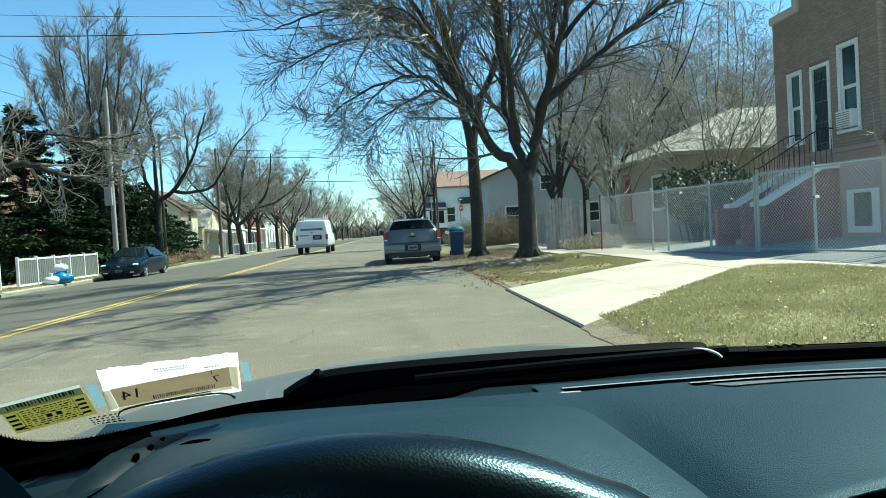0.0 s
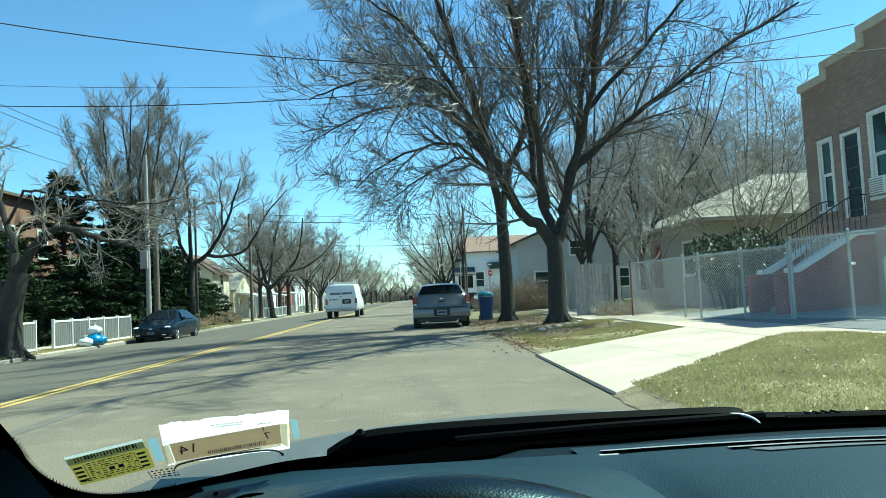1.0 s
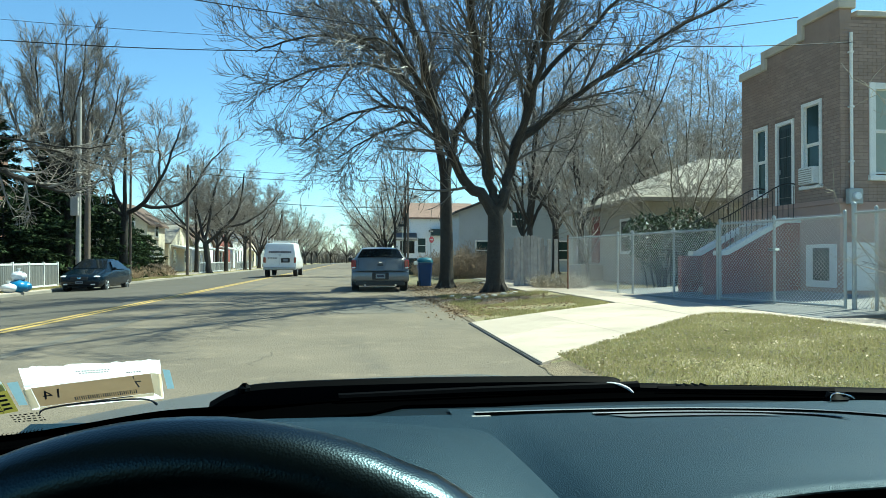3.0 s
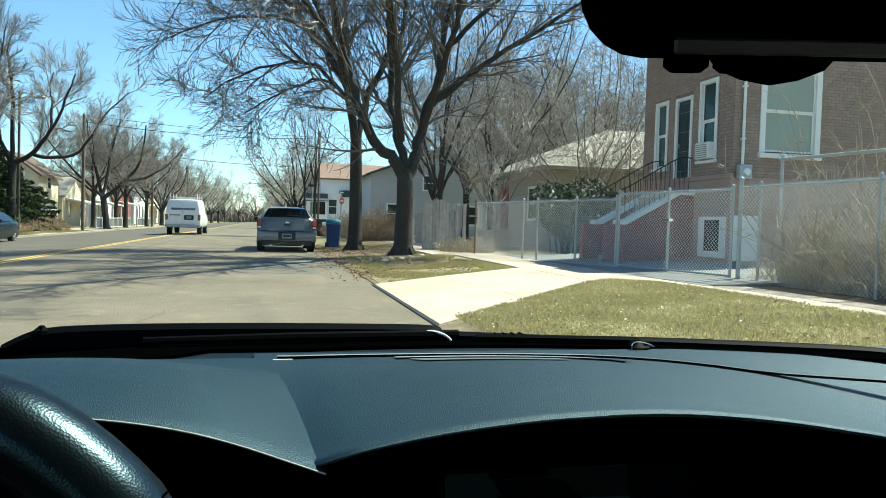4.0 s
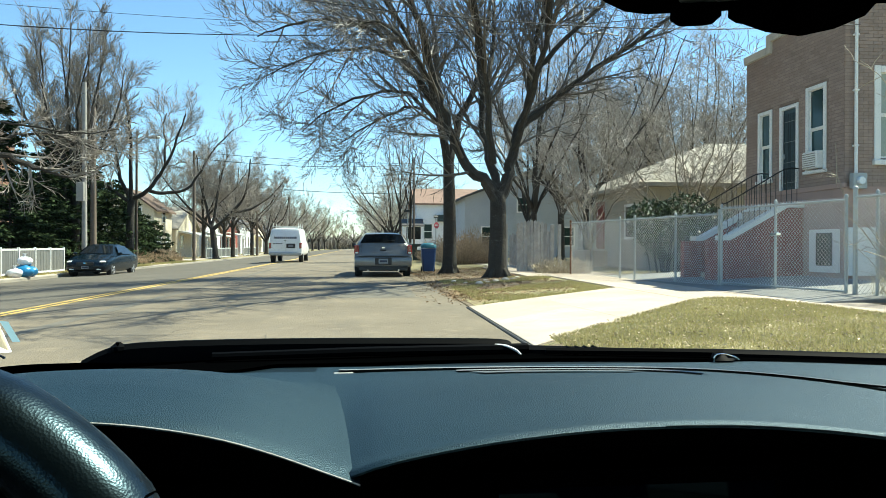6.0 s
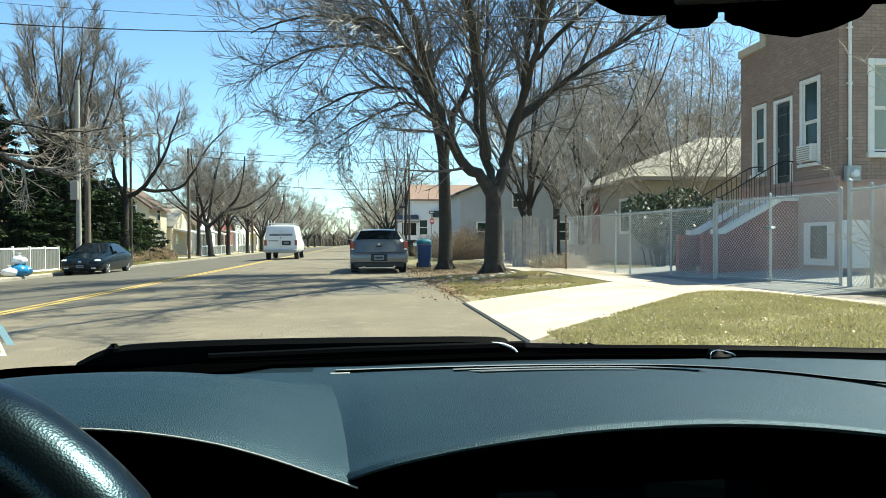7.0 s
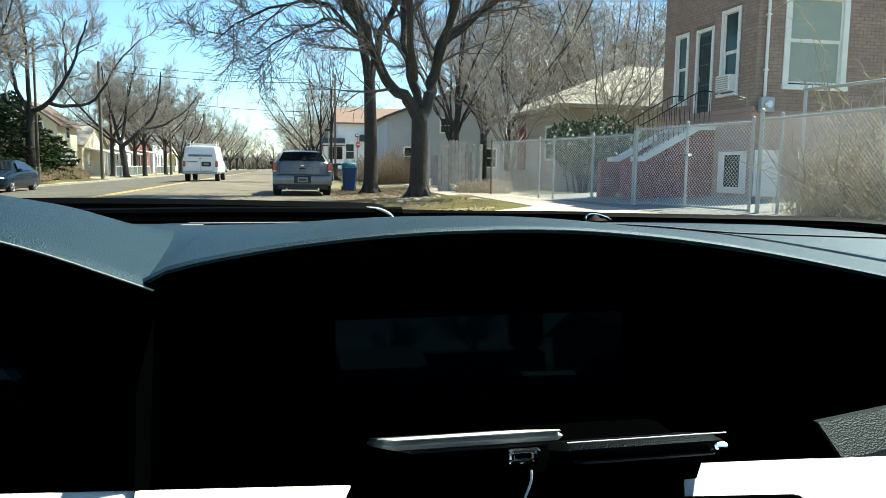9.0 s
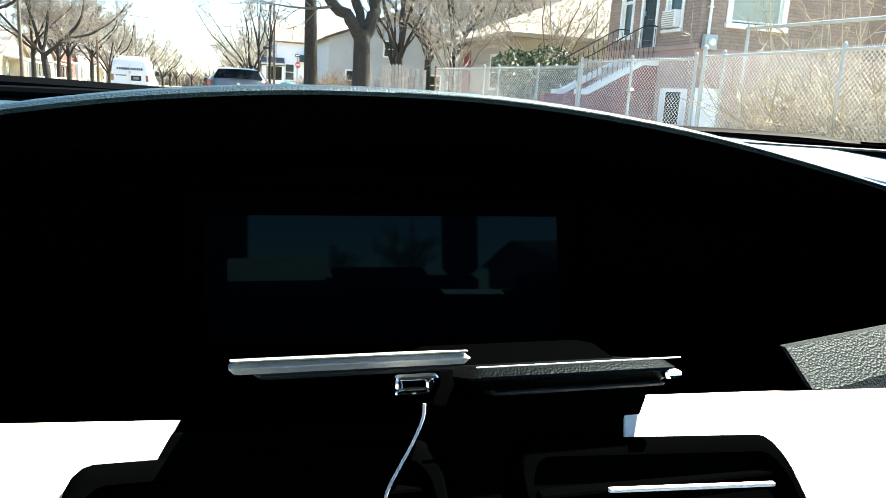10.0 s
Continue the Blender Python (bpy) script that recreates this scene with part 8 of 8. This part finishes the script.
part("rear_window", panel([(-0.75, 0.165, 1.10), (0.75, 0.165, 1.10), (0.60, 0.43, 1.385), (-0.60, 0.43, 1.385)], (0, -0.75, 0.65), 0.016, 8, 0.03), M_CAR_GLASS, wagon, smooth=True)
part("rear_wiper", Shape().tube([(0.0, 0.14, 1.16), (0.2, 0.165, 1.19), (0.38, 0.2, 1.2)], 0.008, 5), M_PLASTIC, wagon)
for sgn in (-1, 1):
    part("tail_light", Shape().block((min(sgn * 0.79, sgn * 0.945), 0.022, 0.74), (max(sgn * 0.79, sgn * 0.945), 0.22, 1.06), 0.03), M_TAIL, wagon, "red tail light", True)
    part("reverse_light", Shape().block((min(sgn * 0.81, sgn * 0.92), 0.014, 0.765), (max(sgn * 0.81, sgn * 0.92), 0.06, 0.82), 0.01), M_LAMP_CLEAR, wagon)
    part("side_window", panel([(sgn * 0.925, 0.55, 1.0), (sgn * 0.925, 3.0, 1.0), (sgn * 0.70, 2.6, 1.38), (sgn * 0.70, 0.75, 1.38)], (sgn, 0, 0.5), 0.012, 6), M_CAR_GLASS, wagon)
    mir = part("wing_mirror", Shape().block((min(sgn * 0.93, sgn * 1.08), 2.95, 0.98), (max(sgn * 0.93, sgn * 1.08), 3.1, 1.14), 0.03), M_PLASTIC, wagon, "black wing mirror", True)
    part("roof_rail", Shape().tube(smooth_line([(sgn * 0.57, 0.65, 1.44), (sgn * 0.58, 0.75, 1.50), (sgn * 0.58, 2.3, 1.50), (sgn * 0.57, 2.5, 1.45)]), 0.014, 6), M_PLASTIC, wagon)
    for y in (0.95, 4.05):
        car_wheel(sgn * 0.81, y, 0.345, 0.24, wagon)
part("bumper", Shape().loft([[(x, y0 - 0.05 * (1 - (x / 0.95) ** 2), z) for x in [0.93 * (i / 8 - 1) for i in range(17)]] for y0, z in ((0.06, 0.34), (-0.01, 0.38), (-0.03, 0.46), (-0.03, 0.60), (0.0, 0.665), (0.08, 0.68))], closed=False), M_CAR_SILVER, wagon, "silver rear bumper", True)
part("bumper_step", Shape().block((-0.80, -0.088, 0.675), (0.80, 0.02, 0.69), 0.004), M_PLASTIC, wagon)
part("plate_recess", Shape().block((-0.27, -0.092, 0.405), (0.27, -0.07, 0.635), 0.01), M_PLASTIC, wagon)
part("valance", Shape().block((-0.80, -0.035, 0.20), (0.80, 0.3, 0.385), 0.03), M_PLASTIC, wagon)
plate = part("number_plate", Shape().block((-0.155, -0.098, 0.44), (0.155, -0.084, 0.60), 0.004), M_PLATE, wagon, "dull grey number plate")
part("plate_bar", Shape().block((-0.12, -0.101, 0.49), (0.12, -0.0985, 0.55), 0.001), M_BAR, plate)
part("tailgate_handle", Shape().block((-0.10, 0.055, 0.86), (0.10, 0.09, 0.90), 0.008), M_PLASTIC, wagon)
part("badge", Shape().block((-0.05, 0.045, 0.94), (0.05, 0.075, 0.985), 0.008), M_CHROME, wagon)
part("tailgate_seam", Shape().tube([(-0.72, 0.048, 0.72), (-0.72, 0.075, 1.02), (-0.68, 0.16, 1.12)], 0.005, 4), M_PLASTIC, wagon)
part("tailgate_seam", Shape().tube([(0.72, 0.048, 0.72), (0.72, 0.075, 1.02), (0.68, 0.16, 1.12)], 0.005, 4), M_PLASTIC, wagon)
for x in (-0.5, 0.5):
    part("tail_pipe", Shape().tube([(x, -0.04, 0.22), (x, 0.3, 0.22)], 0.035, 8), M_CHROME, wagon)

# navy sedan across the road, nose towards us
sedan = thing("sedan", "glossy dark navy sedan parked across the road", "car", pose(-11.75, 32.7, -0.36))
secs = [(0.0, 0.28, 0.66, 0.70, 0.50, 0.55, 0.60), (0.08, 0.22, 0.76, 0.80, 0.60, 0.62, 0.70), (0.35, 0.2, 0.83, 0.87, 0.70, 0.66, 0.79), (1.1, 0.2, 0.85, 0.90, 0.84, 0.66, 0.93), (1.35, 0.2, 0.86, 0.905, 0.88, 0.64, 1.02), (1.9, 0.2, 0.86, 0.905, 0.90, 0.55, 1.36), (2.4, 0.2, 0.86, 0.905, 0.91, 0.55, 1.43), (3.0, 0.2, 0.86, 0.905, 0.92, 0.55, 1.41), (3.75, 0.2, 0.86, 0.90, 0.93, 0.58, 1.10), (4.3, 0.22, 0.83, 0.87, 0.90, 0.64, 1.02), (4.55, 0.3, 0.76, 0.8, 0.78, 0.6, 0.88)]
part("body", Shape().loft([hull_ring(*q) for q in secs], caps=True), M_CAR_NAVY, sedan, smooth=True)
part("windshield", panel([(0.70, 1.32, 0.98), (-0.70, 1.32, 0.98), (-0.53, 1.88, 1.335), (0.53, 1.88, 1.335)], (0, -0.6, 0.8), 0.02, 8, 0.03), M_CAR_GLASS, sedan, smooth=True)
for sgn in (-1, 1):
    part("head_light", Shape().block((min(sgn * 0.52, sgn * 0.80), 0.05, 0.60), (max(sgn * 0.52, sgn * 0.80), 0.34, 0.71), 0.05), M_LAMP_CLEAR, sedan, "clear head light", True)
    part("side_window", panel([(sgn * 0.895, 1.5, 0.95), (sgn * 0.895, 3.5, 0.97), (sgn * 0.60, 3.05, 1.34), (sgn * 0.60, 2.0, 1.34)], (sgn, 0, 0.6), 0.02, 6), M_CAR_GLASS, sedan)
    part("wing_mirror", Shape().block((min(sgn * 0.89, sgn * 1.04), 1.45, 0.93), (max(sgn * 0.89, sgn * 1.04), 1.6, 1.06), 0.03), M_CAR_NAVY, sedan, smooth=True)
    part("fog_light", Shape().block((min(sgn * 0.45, sgn * 0.66), -0.005, 0.30), (max(sgn * 0.45, sgn * 0.66), 0.1, 0.38), 0.02), M_LAMP_CLEAR, sedan)
    for y in (0.85, 3.6):
        car_wheel(sgn * 0.78, y, 0.315, 0.2, sedan)
part("grille", Shape().block((-0.36, -0.012, 0.50), (0.36, 0.05, 0.66), 0.02), M_PLASTIC, sedan)
part("emblem", Shape().block((-0.07, -0.02, 0.58), (0.07, 0.0, 0.64), 0.01), M_CHROME, sedan)
plate = part("number_plate", Shape().block((-0.15, -0.022, 0.36), (0.15, -0.008, 0.47), 0.004), M_PLATE, sedan)
part("plate_bar", Shape().block((-0.12, -0.0245, 0.39), (0.12, -0.0225, 0.44), 0.001), M_BAR, plate)
part("intake", Shape().block((-0.5, 0.0, 0.24), (0.5, 0.08, 0.34), 0.02), M_PLASTIC, sedan)

# white van driving off
van = thing("van", "white panel van with a roof rack and dark lettering", "van", pose(-4.75, 45.5, -0.02))
secs = [(0.0, 0.50, 0.94, 0.98, 1.2, 0.80, 1.98), (0.05, 0.46, 0.97, 1.0, 1.2, 0.84, 2.06), (0.5, 0.42, 0.98, 1.01, 1.2, 0.85, 2.1), (2.0, 0.42, 0.98, 1.01, 1.2, 0.85, 2.12), (3.6, 0.42, 0.98, 1.01, 1.2, 0.84, 2.1), (4.1, 0.42, 0.98, 1.01, 1.2, 0.78, 1.98), (4.7, 0.42, 0.97, 1.0, 1.15, 0.76, 1.38), (5.3, 0.44, 0.95, 0.98, 1.05, 0.8, 1.14), (5.6, 0.5, 0.88, 0.9, 0.9, 0.75, 1.0)]
part("body", Shape().loft([hull_ring(*q) for q in secs], caps=True), M_VAN_WHITE, van, smooth=True)
part("bumper", Shape().block((-0.98, -0.14, 0.44), (0.98, 0.06, 0.62), 0.03), M_GALV, van, "grey step bumper")
for sgn in (-1, 1):
    part("tail_light", Shape().block((min(sgn * 0.83, sgn * 0.985), -0.022, 0.86), (max(sgn * 0.83, sgn * 0.985), 0.08, 1.2), 0.02), M_TAIL, van, "dark red tail light")
    part("wing_mirror", Shape().block((min(sgn * 1.0, sgn * 1.22), 4.35, 1.25), (max(sgn * 1.0, sgn * 1.22), 4.45, 1.5), 0.03), M_PLASTIC, van)
    part("side_window", panel([(sgn * 0.985, 3.95, 1.25), (sgn * 0.985, 4.6, 1.25), (sgn * 0.83, 4.3, 1.75), (sgn * 0.87, 3.95, 1.75)], (sgn, 0, 0.3), 0.02, 3), M_CAR_GLASS, van)
    for y in (1.1, 4.75):
        car_wheel(sgn * 0.86, y, 0.37, 0.25, van)
    part("rack_rail", Shape().tube([(sgn * 0.72, 0.2, 2.22), (sgn * 0.72, 3.4, 2.24)], 0.02, 6), M_GALV, van)
    for y in (0.25, 1.8, 3.3):
        part("rack_post", Shape().tube([(sgn * 0.76, y, 2.0), (sgn * 0.76, y, 2.42)], 0.022, 6), M_WHITE, van)
for y in (0.25, 1.8, 3.3):
    part("rack_bar", Shape().tube([(-0.76, y, 2.2), (0.76, y, 2.2)], 0.02, 6), M_GALV, van)
part("door_seam", Shape().block((-0.006, -0.01, 0.66), (0.006, 0.02, 1.8), 0.002), M_GALV, van)
box_ = part("plate_recess", Shape().block((0.06, -0.02, 0.88), (0.60, 0.03, 1.16), 0.02), M_PLASTIC, van)
part("number_plate", Shape().block((0.18, -0.027, 0.95), (0.48, -0.019, 1.09), 0.004), M_PLATE, box_)
for u in (-0.66, -0.55, -0.44, -0.33, -0.22, -0.11, 0.04, 0.15, 0.26, 0.37, 0.48, 0.59):
    part("lettering_bar", Shape().block((u, -0.004, 1.45), (u + 0.085, 0.035, 1.58), 0.002), M_BAR, van)
for u in (-0.72, -0.56, -0.42, -0.28):
    part("lettering_bar", Shape().block((u, -0.012, 1.12), (u + 0.10, 0.02, 1.19), 0.002), M_BAR, van)
part("door_handle", Shape().block((-0.06, -0.035, 1.32), (0.06, -0.002, 1.36), 0.006), M_PLASTIC, van)


def far_car(label, x, y, paint, turn=0):
    c = thing("parked_car", label, "car", pose(x, y, road_z(x), 0, 0, turn), "cars parked far along the road")
    sc = [(0.0, 0.28, 0.76, 0.8, 0.6, 0.62, 0.74), (0.3, 0.2, 0.83, 0.87, 0.75, 0.66, 0.9), (1.1, 0.2, 0.85, 0.9, 0.88, 0.6, 1.3), (2.2, 0.2, 0.86, 0.9, 0.9, 0.58, 1.43), (3.0, 0.2, 0.86, 0.9, 0.9, 0.62, 1.1), (4.2, 0.24, 0.8, 0.84, 0.75, 0.6, 0.82)]
    part("body", Shape().loft([hull_ring(*q) for q in sc], caps=True), paint, c, smooth=True)
    part("window", panel([(0.66, 0.45, 0.95), (-0.66, 0.45, 0.95), (-0.55, 1.05, 1.28), (0.55, 1.05, 1.28)], (0, -0.5, 0.8), 0.03, 6, 0.03), M_CAR_GLASS, c)
    for sgn in (-1, 1):
        part("light", Shape().block((min(sgn * 0.5, sgn * 0.78), -0.01, 0.58), (max(sgn * 0.5, sgn * 0.78), 0.1, 0.72), 0.02), M_LAMP_CLEAR, c)
        for y_ in (0.8, 3.4):
            car_wheel(sgn * 0.78, y_, 0.31, 0.2, c)


far_car("dark car parked far along the road", -11.7, 112, M_CAR_NAVY)
far_car("white car parked far along the road", -11.6, 121, M_VAN_WHITE)
far_car("silver car parked far along the road", -11.6, 138, M_CAR_SILVER)
